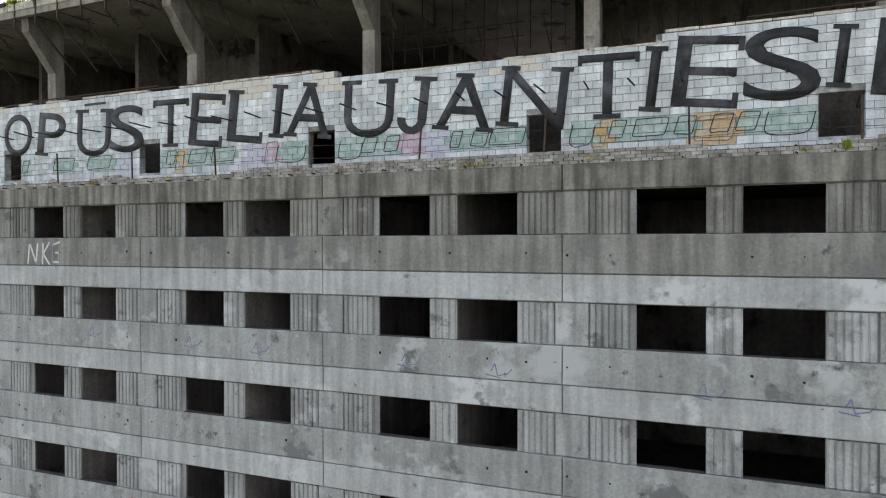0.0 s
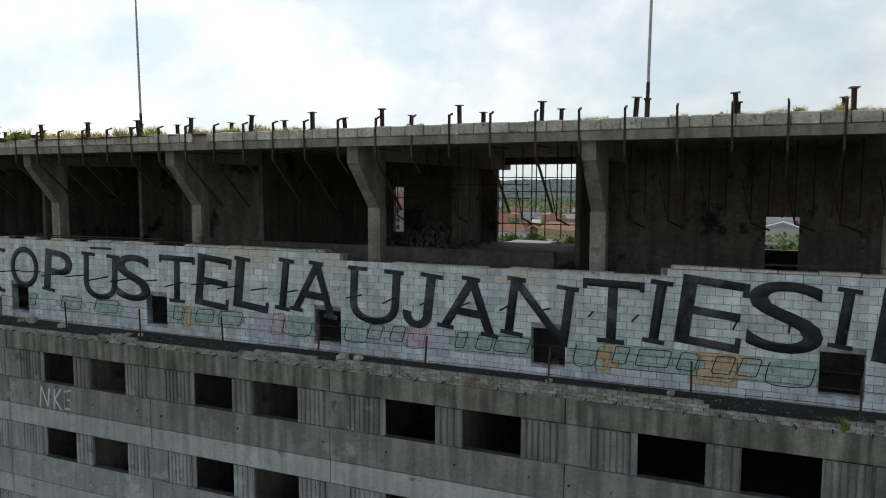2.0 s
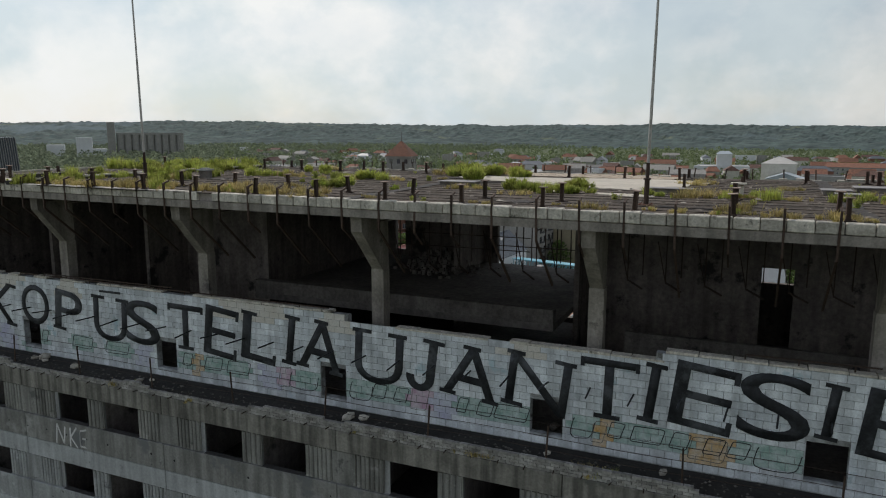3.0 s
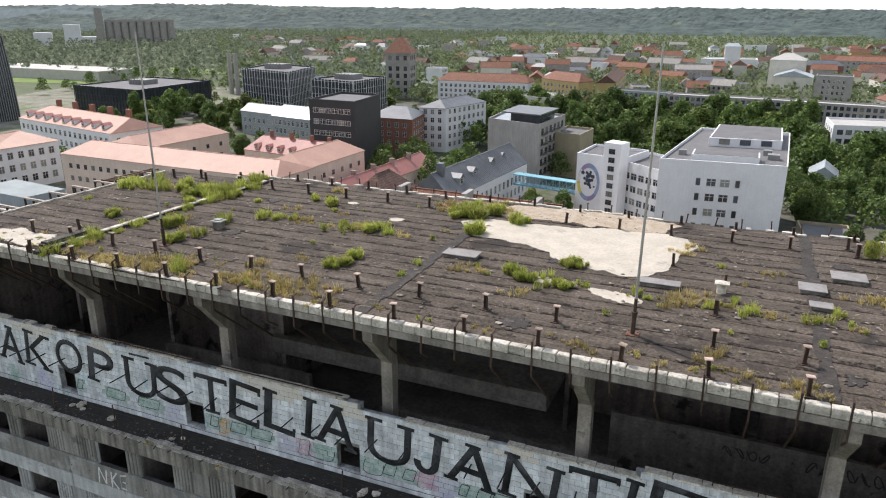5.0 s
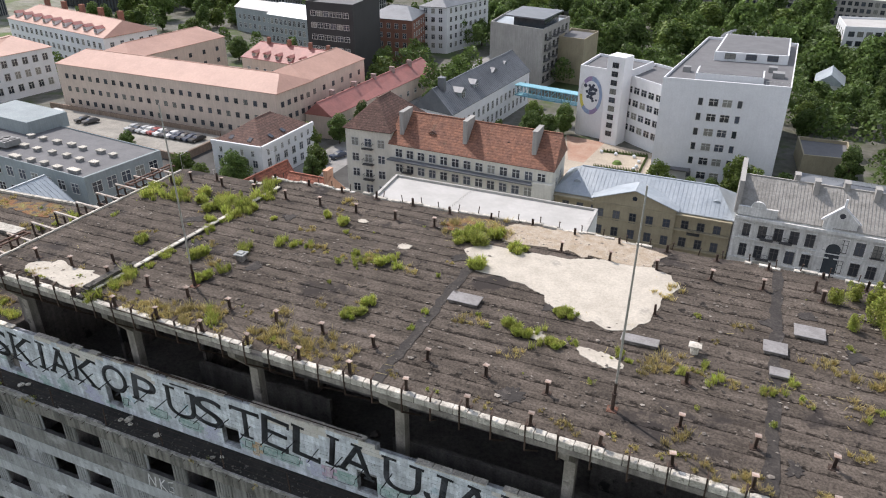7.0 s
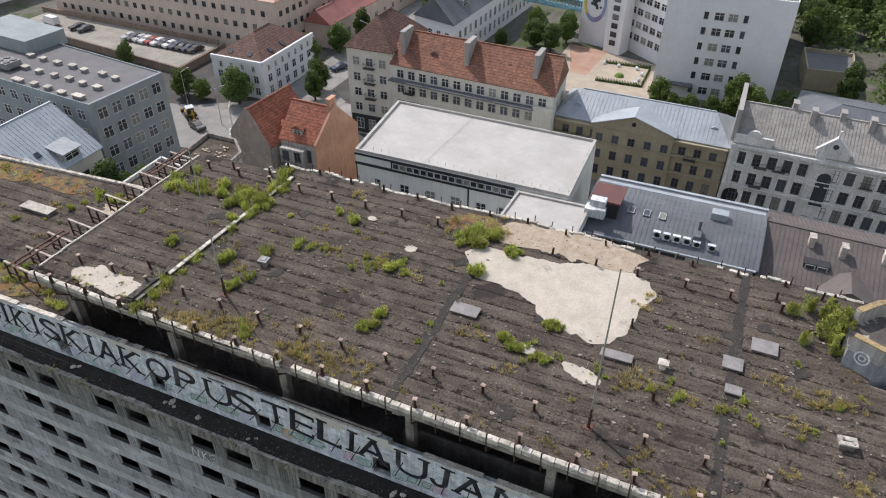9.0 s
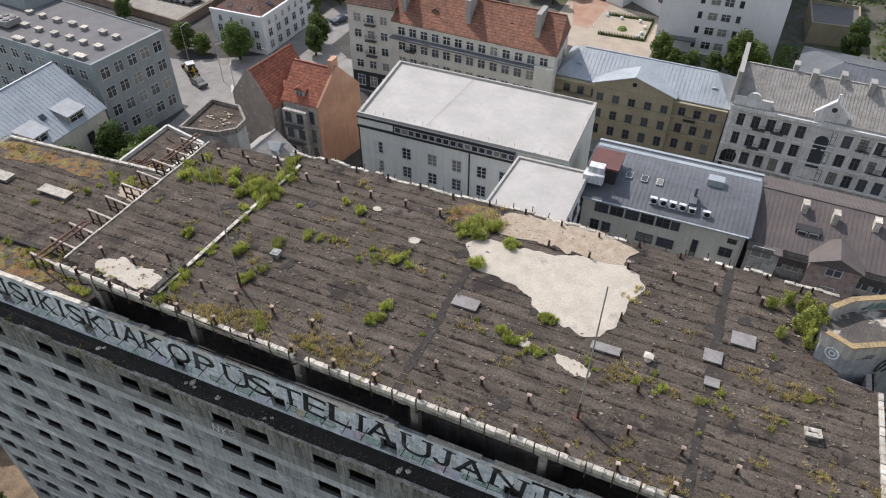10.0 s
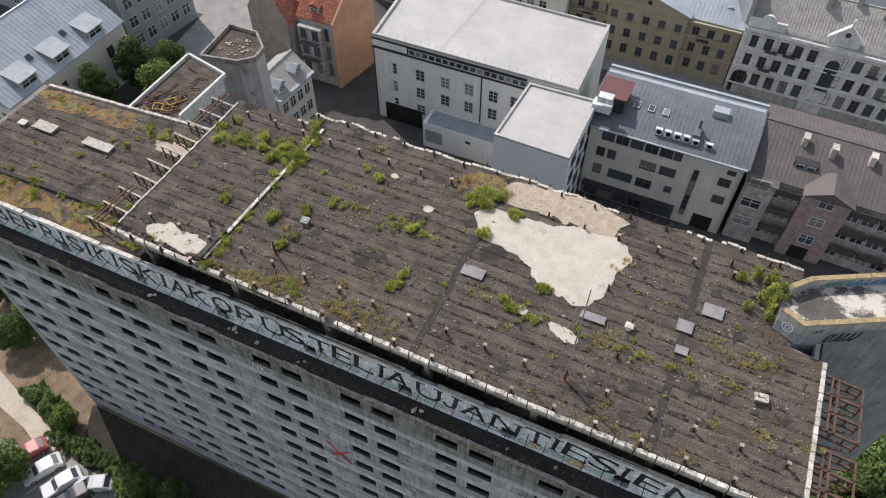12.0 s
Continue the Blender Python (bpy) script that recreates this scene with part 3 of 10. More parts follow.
for k in range(12):
    bm = bmesh.new()
    box(bm, XL - 0.04, YF - 0.012, -1 + 3.0 * k if k else -1, XL + 0.80, YF + 0.44, min(-1 + 3.0 * k + 2.985, LEDGE - 0.01))
    part("corner_pier", bm, pier_mat, block_building, "plain concrete corner pier")

# tie holes and small breaks in the panels
hr = random.Random(13)
bm = bmesh.new()
for r in range(0, 5):
    z = HEAD - STOREY * r - WIN_H
    for k in range(60):
        x = XL + 0.9 + 1.137 * k
        if hr.random() < 0.55:
            zz, rr = z - 0.52 + hr.uniform(-0.05, 0.05), hr.uniform(0.02, 0.05)
            rod(bm, (x, YF - 0.004, zz), (x, YF + 0.02, zz), rr, n=7)
part("tie_holes", bm, M["dark"], block_building, "small dark tie holes in the panels", "stuff")
# dirty sills in the window openings
sill_w = {}
for w in (1.70, 1.80):
    b = bmesh.new()
    box(b, 0.01, 0.02, 0.0, w - 0.01, 0.24, 0.014)
    sill_w[w] = shared(b, M["grime"])
for b_ in BAYS:
    for r in ROWS:
        for dx, w in ((0.0, 1.70), (2.55, 1.80)):
            x = X0 + BAY * b_ + dx
            if XL < x and x + w < XR:
                put("window_sill", sill_w[w], block_building, pose(x, YF, HEAD - STOREY * r - WIN_H))
# low brick kerb and stub irons along the ledge
bm = bmesh.new()
for k in range(int((XR - XL) / 0.27)):
    for c in range(4):
        if c > 1 and noise.noise(Vector((k * 0.13, 3, c * 0.2))) < -0.22 + 0.16 * (c - 2):
            continue
        x = XL + 0.27 * k + 0.13 * (c % 2)
        d = rnd.uniform(-0.015, 0.015)
        box(bm, x, YF + 0.03 + d, LEDGE + 0.09 * c, x + 0.255, YF + 0.16 + d, LEDGE + 0.082 + 0.09 * c)
kerb = part("brick_kerb", bm, mat("kerb_brick", (0.37, 0.36, 0.34), (0.21, 0.20, 0.185), 0.4, 0.9, grain=14, grains=0.3, island=0.3), block_building, "low crumbling course of pale bricks", "stuff")
bm = bmesh.new()
box(bm, XL + 0.02, YF + 0.12, LEDGE - 0.3, XR, 20.0, TERRACE)
part("terrace", bm, mat("terrace_bitumen", (0.020, 0.019, 0.018), (0.036, 0.033, 0.03), 0.7, 0.9, grain=9, grains=0.35, bump=0.6, spots=((0.085, 0.08, 0.07), 2.6, 0.69)), block_building, "narrow ledge covered with dark bitumen")

# ---- the painted parapet wall ----
YW, W_LOW, COURSE, BLOCK = 19.92, 34.78, 0.222, 0.415
HOLES = [(X0 + BAY * k - 3.3, X0 + BAY * k - 2.28) for k in range(-4, 6)]


def wall_top(x):
    return 38.12 if x < -12.2 or x > -2.1 else 37.83


parapet = thing("parapet_wall", "white-painted block parapet with one long word in black capitals and pastel graffiti below", "parapet wall")
bm = bmesh.new()
lo, hi = 35.08, 36.18
xs = [XL] + [v for h in HOLES for v in h if XL < v < XR] + [XR]
box(bm, XL, YW + 0.02, W_LOW - 0.1, XR, YW + 0.28, lo)
for i in range(0, len(xs) - 1, 2):
    box(bm, xs[i], YW + 0.02, lo, xs[i + 1], YW + 0.28, hi)
box(bm, XL, YW + 0.02, hi, XR, YW + 0.28, 37.81)
box(bm, XL, YW + 0.02, 37.81, -12.2, YW + 0.28, 38.10)
box(bm, -2.1, YW + 0.02, 37.81, XR, YW + 0.28, 38.10)
part("wall_core", bm, M["mortar"], parapet)

KINDS = ["block", "block_raw", "block_green", "block_pink", "block_lilac", "block_orange"]


# old throw-ups under the word: left, width, colour
THROWS = [(-27.33, 0.34, "g"), (-25.49, 1.12, "t"), (-23.59, 1.21, "g"), (-21.94, 0.73, "l"), (-19.53, 0.41, "g"), (-19.07, 0.35, "o"), (-18.45, 0.78, "g"), (-17.41, 1.01, "g"), (-15.79, 0.53, "l"), (-15.07, 0.47, "p"), (-14.59, 1.15, "u"), (-12.12, 0.85, "u"), (-11.23, 0.48, "g"), (-10.40, 0.46, "g"), (-9.80, 0.59, "p"), (-9.09, 0.71, "l"),
          (-8.14, 0.32, "g"), (-7.45, 0.49, "g"), (-6.86, 1.05, "g"), (-4.43, 0.64, "u"), (-3.79, 0.35, "o"), (-3.32, 0.39, "g"), (-2.67, 0.87, "g"), (-1.56, 0.47, "g"), (-1.06, 0.95, "o"), (-0.66, 0.47, "g"), (-0.02, 0.47, "g"), (0.63, 1.10, "u")]


def block_kind(x, z):
    """Pastel throw-ups in the lower courses, bare blocks here and there along the top."""
    z += COURSE / 2
    for left, w, c in THROWS:
        z0, z1 = (35.18, 35.92) if c in "up" else (35.36, 35.84) if c in "gt" else (35.14, 35.80)
        if z0 - 0.05 < z < z1 + 0.05 and left - 0.12 < x < left + w + 0.12:
            return {"g": 2, "t": 2, "u": 2, "p": 3, "l": 4, "o": 5}[c]
    if z < 35.95 and x < -28:
        w = noise.noise(Vector((x * 0.9, 8.3, z * 0.8)))
        return 2 if w > 0.12 else 4 if w < -0.3 else 0
    if z > 37.45 and noise.noise(Vector((x * 0.5, 4.4, z))) > 0.18:
        return 1
    return 0


def block_box(b, x0, z0, x1, z1, y, mi):
    box(b, x0 + 0.007, y, z0 + 0.007, x1 - 0.007, y + 0.06, z1 - 0.007, mi)


rest = bmesh.new()
near_me = {}
nx = int((XR - XL) / BLOCK)
for c in range(16):
    z0 = W_LOW + COURSE * c
    z1 = z0 + COURSE
    for k in range(nx):
        x0 = XL + BLOCK * (k + 0.5 * (c % 2))
        x1 = min(x0 + BLOCK, XR)
        if z1 > wall_top((x0 + x1) / 2) + 0.12:
            continue
        if c == 15 and noise.noise(Vector((x0 * 0.35, 9.1, 2))) < -0.05:
            continue
        cut = False
        for h0, h1 in HOLES:
            if z0 < hi - 0.02 and z1 > lo + 0.02 and x1 > h0 and x0 < h1:
                if x0 < h0 - 0.06:
                    x1 = h0
                elif x1 > h1 + 0.06:
                    x0 = h1
                else:
                    cut = True
        if cut or x1 - x0 < 0.06:
            continue
        y = YW - rnd.uniform(0, 0.012)
        kind = block_kind((x0 + x1) / 2, z0)
        if -4.6 < x0 < 2.2 and x1 - x0 > BLOCK - 0.01:
            if kind not in near_me:
                one = bmesh.new()
                block_box(one, 0, 0, BLOCK, COURSE, 0, 0)
                bmesh.ops.bevel(one, geom=[e for e in one.edges if all(v.co.y < 0.01 for v in e.verts)], offset=0.008, segments=1, affect="EDGES")
                near_me[kind] = shared(one, M[KINDS[kind]])
            put("block", near_me[kind], parapet, pose(x0, y, z0))
        else:
            block_box(rest, x0, z0, x1, z1, y, kind)
part("blockwork", rest, [M[k] for k in KINDS], parapet, "painted blocks of the long wall", "stuff")

# coping stones along the wall head
bm = bmesh.new()
x = XL
while x < XR - 0.5:
    w = rnd.uniform(0.55, 0.95)
    if rnd.random() > 0.16 and not (-12.6 < x < -11.9 or -2.7 < x < -2.0):
        z = 38.12 if (x < -12.6 or x > -2.1) else 37.84
        box(bm, x, YW - rnd.uniform(0, 0.03), z, x + w - 0.03, YW + 0.30, z + rnd.uniform(0.05, 0.09))
    x += w
part("coping", bm, M["coping"], parapet, "broken pale coping slabs")

# the word, letter by letter: character, left, right
WORD = [("N", -53.4, -51.6, 36.0, 37.75), ("E", -51.5, -50.1, 36.0, 37.75), ("B", -50.0, -48.6, 36.0, 37.75), ("E", -48.4, -47.0, 36.0, 37.8), ("P", -46.9, -45.2, 36.0, 37.8), ("R", -45.0, -43.2, 36.0, 37.8),
        ("I", -43.1, -42.3, 36.0, 37.8), ("S", -42.2, -40.7, 36.0, 37.8), ("I", -40.6, -39.7, 36.0, 37.8), ("K", -39.6, -38.0, 36.0, 37.8), ("I", -37.9, -37.1, 36.0, 37.8), ("S", -37.0, -35.4, 36.0, 37.8), ("K", -35.3, -33.4, 36.0, 37.8), ("I", -33.3, -32.4, 36.0, 37.8)]
WORD += [("A", -32.4, -30.6, 36.0, 37.8), ("K", -30.6, -28.7, 36.0, 37.8), ("O", -28.48, -26.70, 36.12, 37.83), ("P", -26.49, -24.69, 36.06, 37.75), ("U", -24.21, -22.29, 35.90, 37.72), ("S", -22.45, -20.58, 35.96, 37.74), ("T", -20.22, -18.45, 36.02, 37.77),
         ("E", -18.51, -16.77, 36.02, 37.86), ("L", -16.76, -15.02, 36.06, 37.82), ("I", -14.95, -14.08, 36.09, 37.85), ("A", -14.25, -12.25, 36.09, 37.87), ("U", -11.97, -10.04, 35.90, 37.73), ("J", -10.18, -8.52, 35.93, 37.69)]
WORD += [("A", -8.71, -6.60, 35.96, 37.65), ("N", -6.58, -4.40, 35.92, 37.64), ("T", -4.27, -2.51, 35.93, 37.74), ("I", -2.56, -1.72, 36.05, 37.78), ("E", -1.72, 0.16, 36.13, 37.96), ("S", 0.06, 1.97, 36.10, 37.96),
         ("I", 1.98, 2.78, 36.32, 37.83), ("E", 2.95, 4.75, 36.05, 37.85), ("M", 4.9, 7.3, 36.05, 37.85), ("S", 7.45, 9.2, 36.05, 37.85)]
# slab serifs in the unit square of a letter: x0, z0, x1, z1
FOOT = 0.075
SERIFS = {"I": [(0, 0, 1, FOOT), (0, 1 - FOOT, 1, 1)], "T": [(0.28, 0, 0.72, FOOT), (0, 0.84, 0.07, 1), (0.93, 0.84, 1, 1)],
          "A": [(-0.04, 0, 0.26, FOOT), (0.74, 0, 1.04, FOOT), (0.3, 1 - FOOT, 0.62, 1)], "N": [(-0.06, 0, 0.3, FOOT), (-0.06, 1 - FOOT, 0.24, 1), (0.72, 1 - FOOT, 1.06, 1)],
          "U": [(-0.06, 1 - FOOT, 0.34, 1), (0.68, 1 - FOOT, 1.06, 1)], "J": [(0.45, 1 - FOOT, 1.08, 1)], "E": [(0.93, 0, 1.02, 0.22), (0.93, 0.8, 1.02, 1)],
          "L": [(-0.06, 1 - FOOT, 0.4, 1), (0.93, 0, 1.02, 0.22)], "P": [(-0.06, 0, 0.42, FOOT)], "K": [(-0.06, 0, 0.36, FOOT), (-0.06, 1 - FOOT, 0.36, 1), (0.66, 0, 1.05, FOOT), (0.62, 1 - FOOT, 1.0, 1)],
          "R": [(-0.06, 0, 0.36, FOOT), (0.7, 0, 1.05, FOOT)], "M": [(-0.05, 0, 0.24, FOOT), (0.76, 0, 1.05, FOOT)], "S": [], "O": [], "B": []}
glyphs = {}


def glyph(ch):
    """The character in the unit square, from the built-in font, thickened, with slab serifs."""
    if ch == "J" and ch not in glyphs:
        out = bmesh.new()
        box(out, 0.60, -0.006, 0.26, 0.82, 0, 1)
        box(out, 0.44, -0.007, 1 - FOOT, 0.98, 0, 1)
        ring = [(math.pi * 2 - math.pi * 1.02 * i / 14) for i in range(15)]
        for a, c in zip(ring, ring[1:]):
            v = [out.verts.new((0.46 + rx * math.cos(t), -0.006, 0.27 + rz * math.sin(t))) for rx, rz, t in ((0.36, 0.27, a), (0.36, 0.27, c), (0.15, 0.14, c), (0.15, 0.14, a))]
            out.faces.new(v)
        glyphs[ch] = shared(out, M["letter"])
    if ch not in glyphs:
        cu = bpy.data.curves.new("glyph", "FONT")
        cu.body, cu.offset, cu.resolution_u = ch, (-0.004 if ch in "ENTMUJKR" else 0.004), 6
        ob = new("glyph", cu)
        me = bpy.data.meshes.new_from_object(ob.evaluated_get(bpy.context.evaluated_depsgraph_get()))
        bpy.data.objects.remove(ob)
        co = np.array([v.co[:2] for v in me.vertices])
        a, b = co.min(0), co.max(0)
        if ch == "I":
            a, b = np.array([a[0] - (b[0] - a[0]) * 0.62, a[1]]), np.array([b[0] + (b[0] - a[0]) * 0.62, b[1]])
        out = bmesh.new()
        out.from_mesh(me)
        for v in out.verts:
            x, z = (v.co.x - a[0]) / (b[0] - a[0]), (v.co.y - a[1]) / (b[1] - a[1])
            v.co = (x, 0, z)
        made = bmesh.ops.extrude_face_region(out, geom=out.faces[:])
        for v in made["geom"]:
            if isinstance(v, bmesh.types.BMVert):
                v.co.y -= 0.006
        for x0, z0, x1, z1 in SERIFS[ch]:
            box(out, x0, -0.007, z0, x1, 0, z1)
        bmesh.ops.recalc_face_normals(out, faces=out.faces[:])
        glyphs[ch] = shared(out, M["letter"])
        bpy.data.meshes.remove(me)
    return glyphs[ch]


for ch, a, b, zb, zt in WORD:
    lean = 0.10 if ch in "OSU" else 0.05 if ch == "T" else 0.24
    slant = Matrix.Identity(4)
    slant[0][2] = lean
    ob = put("letter", glyph(ch), parapet, Matrix.Translation((a, YW - 0.017, zb)) @ slant @ Matrix.Diagonal((b - a - lean, 1, zt - zb, 1)))
    ob["label"] = "black painted capital letter " + ch
macron = bmesh.new()
box(macron, -23.75, YW - 0.023, 37.84, -22.6, YW - 0.017, 37.93)
part("letter", macron, M["letter"], parapet, "black bar over the letter U")

# old throw-ups under the word: pastel rounded letters with thin dark outlines (left, width, colour)
for k, (x, w, c) in enumerate(THROWS):
    z0, h = (35.18, 0.74) if c in "up" else (35.36, 0.48) if c in "gt" else (35.14, 0.66)
    lean, e = 0.14, 0.5 if c == "u" else 0.2
    ring = []
    for i in range(28):
        t = math.tau * i / 28
        u = 0.5 + 0.5 * math.copysign(abs(math.cos(t)) ** e, math.cos(t))
        v = 0.5 + 0.5 * math.copysign(abs(math.sin(t)) ** e, math.sin(t))
        ring.append((x + w * u + lean * (v - 0.5) + 0.03 * noise.noise(Vector((t, k, 1))), z0 + h * v + 0.05 * noise.noise(Vector((u * 2, k, 4)))))
    if c != "l":
        bm = bmesh.new()
        lower = [p for i, p in enumerate(ring) if not 1 < i < 12] if c == "u" else ring
        run = lower[-16:] + lower[:4] if c == "u" else ring + ring[:1]
        for (xa, za), (xb, zb) in zip(run, run[1:]):
            if math.hypot(xb - xa, zb - za) < w * 0.8:
                bar(bm, (xa, YW - 0.016, za), (xb, YW - 0.016, zb), 0.006, 0.018 if c in "op" else 0.026)
        part("graffiti_outline", bm, M["concrete_dark"] if c in "op" else M["letter"], parapet, "thin dark outline of an old painted letter")
# fine wires strung along the wall foot
bm = bmesh.new()
for z in (35.12, 35.52, 35.92):
    for k in range(60):
        xa, xb = XL + 68.4 * k / 60, XL + 68.4 * (k + 1) / 60
        bar(bm, (xa, YF + 0.2, z + 0.03 * math.sin(k * 0.9)), (xb, YF + 0.2, z + 0.03 * math.sin(k * 0.9 + 0.9)), 0.012)
part("wire", bm, M["rust"], block_building, "thin sagging wires along the ledge", "stuff")

# rusty pegs that stick out of the wall through the word, thin posts on the ledge, rails
peg = bmesh.new()
rod(peg, (0, 0, 0), (0, -0.95, 0.05), 0.027, n=6)
peg_me = shared(peg, M["letter"])
x = XL + 0.6
while x < XR:
    put("peg", peg_me, parapet, pose(x, YW + 0.02, 36.78, rnd.uniform(-4, 6), 0, rnd.uniform(-6, 6)))
    x += BAY / 6
stub = bmesh.new()
rod(stub, (0, 0, 0), (0, -0.28, -0.02), 0.02, n=6)
stub_me = shared(stub, M["rust"])
x = XL + 0.3
while x < XR:
    put("stub_iron", stub_me, block_building, pose(x, YF + 0.12, LEDGE + 0.05, rnd.uniform(-8, 8), 0, rnd.uniform(-15, 15)))
    x += BAY / 9
for k in range(-4, 14):
    x = X0 + BAY * k / 2 + 1.3
    if x < XL or x > XR:
        continue
    bm = bmesh.new()
    rod(bm, (0, 0, 0), (0.03, 0, 1.22), 0.03, n=6)
    box(bm, -0.06, -0.05, -0.01, 0.06, 0.05, 0.02)
    solid("railing_post", bm, M["rust"], "short rusty railing post on the ledge", "post", "railing posts", at=pose(x, YF + 0.2, LEDGE + 0.1, 0, rnd.uniform(-5, 5), 0))
bm = bmesh.new()
for x0, x1, z in ((-28.5, -13, 38.22), (0.2, 3.4, 38.32), (-27, -20, 38.3)):
    bar(bm, (x0, YW + 0.1, z), (x1, YW + 0.1, z + 0.03), 0.035)
    for k in range(int((x1 - x0) / 1.3) + 1):
        rod(bm, (x0 + 1.3 * k, YW + 0.1, z - 0.28), (x0 + 1.3 * k, YW + 0.1, z), 0.02, n=6)
part("rail", bm, M["rust"], parapet, "thin rusty rail on the wall head")

# tag and other paint on the front
def strokes(name, lines, width, material, label, parent, y):
    b = bmesh.new()
    for line in lines:
        for (xa, za), (xb, zb) in zip(line, line[1:]):
            bar(b, (xa, y, za), (xb, y, zb), 0.004, width)
    return part(name, b, material, parent, label)


tx, tz = -25.3, 31.65
strokes("tag", [[(tx, tz), (tx + 0.1, tz + 0.85), (tx + 0.45, tz + 0.05), (tx + 0.55, tz + 0.8)], [(tx + 0.8, tz), (tx + 0.85, tz + 0.8)], [(tx + 1.2, tz + 0.85), (tx + 0.85, tz + 0.4), (tx + 1.2, tz)], [(tx + 1.75, tz + 0.85), (tx + 1.4, tz + 0.75), (tx + 1.4, tz + 0.1), (tx + 1.7, tz + 0.1), (tx + 1.7, tz + 0.45), (tx + 1.5, tz + 0.45)]],
        0.075, M["white_paint"], "white sprayed tag", block_building, YF - 0.004)
red = mat("red_paint", (0.5, 0.09, 0.10), None, 0.6, 0.7)
cross = bmesh.new()
bar(cross, (-20.1, YF - 0.006, 23.3), (-18.0, YF - 0.006, 20.3), 0.004, 0.36)
bar(cross, (-18.0, YF - 0.008, 22.9), (-19.9, YF - 0.008, 20.6), 0.004, 0.30)
part("painted_cross", cross, red, block_building, "faded red painted cross")
blue = mat("blue_paint", (0.12, 0.16, 0.30), (0.2, 0.24, 0.34), 0.3, 0.8)
for x, z in ((-17.4, 29.05), (-14.6, 29.0), (-9.2, 28.95), (-6.4, 28.85), (-0.9, 28.7), (2.3, 28.6), (-22.0, 29.2)):
    strokes("tag", [[(x, z), (x + 0.12, z + 0.22), (x + 0.2, z - 0.12), (x + 0.5, z - 0.05), (x + 0.62, z + 0.1)], [(x - 0.15, z - 0.1), (x + 0.3, z - 0.18)]], 0.03, blue, "small blue sprayed scrawl", block_building, YF - 0.004)

# crumbled bitumen and grit along the ledge
verts, faces = [], []
for k in range(1500):
    x, y = rnd.uniform(XL, XR), YF + 0.2 + abs(rnd.gauss(0, 0.45))
    if y > YW - 0.05:
        continue
    s, i = rnd.uniform(0.015, 0.06), len(verts)
    verts += [(x + s * rnd.uniform(0.7, 1.4) * math.cos(m * 1.571), y + s * rnd.uniform(0.7, 1.4) * math.sin(m * 1.571), TERRACE + 0.004) for m in range(4)] + [(x, y, TERRACE + s * 0.8)]
    faces += [(i + m, i + (m + 1) % 4, i + 4) for m in range(4)]
me = bpy.data.meshes.new("ledge_grit")
me.from_pydata(verts, [], faces)
me.materials.append(mat("grit", (0.12, 0.11, 0.10), (0.05, 0.046, 0.042), 0.4, 0.95, grain=8, grains=0.4, island=0.7))
tagged(new("ledge_grit", me), "crumbled bitumen and grit strewn along the ledge", "grit", kind="stuff")
# lumps of masonry on the ledge
for k, (x, y) in enumerate(((-27.2, 19.35), (-26.8, 19.5), (-26.5, 19.3), (-24.6, 19.2), (-21.0, 19.1), (-20.6, 19.3), (-11.8, 19.2), (-11.3, 19.35), (-34.5, 19.3), (-34.2, 19.5), (-5.0, 19.3), (-1.7, 19.4))):
    bm = bmesh.new()
    s = rnd.uniform(0.09, 0.2)
    bmesh.ops.create_icosphere(bm, subdivisions=1, radius=s)
    for v in bm.verts:
        v.co = Vector((v.co.x * 1.5, v.co.y, v.co.z * 0.8)) * rnd.uniform(0.8, 1.2)
    solid("rubble_lump", bm, M["coping"], "pale lump of broken masonry lying on the ledge", "rubble", "rubble on the ledge", at=pose(x, y, TERRACE + s * 0.5, 0, 0, rnd.uniform(0, 90)))

# ---- the open top storey ----
ROOF, SLAB = 42.10, 41.80


def front_y(x):
    return 19.30 - 0.0128 * (x + 13)


def back_y(x):
    if x < -28.4:
        return 34.75
    return 35.95 + 0.12 * math.sin(x * 0.45) + 0.10 * math.sin(x * 1.7)


LX, RX = -35.15, 11.1
top_floor = thing("top_storey", "open concrete top storey with columns, brackets and empty rear openings", "storey")
# ceiling slab, its front edge a beam
outline = [(LX, front_y(LX)), (RX, front_y(RX)), (RX, 29.15), (8.95, 29.4)] + [(x, back_y(x)) for x in np.linspace(8.95, LX, 24)]
bm = bmesh.new()
prism(bm, outline, SLAB, ROOF - 0.02)
solid("ceiling", bm, M["soffit"], "bare stained concrete roof slab seen from below", "ceiling", kind="structure")
bm = bmesh.new()
box(bm, LX, 20.2, TERRACE - 0.2, RX, 35.2, TERRACE + 0.04)
solid("floor", bm, M["shade_floor"], "dirty concrete floor strewn with dust, toned dark for the shade under the roof", "floor", kind="structure")
# columns with raking brackets
COLS = [-26.75, -19.15, -11.51, -4.02, 3.48, 10.6, -34.3]
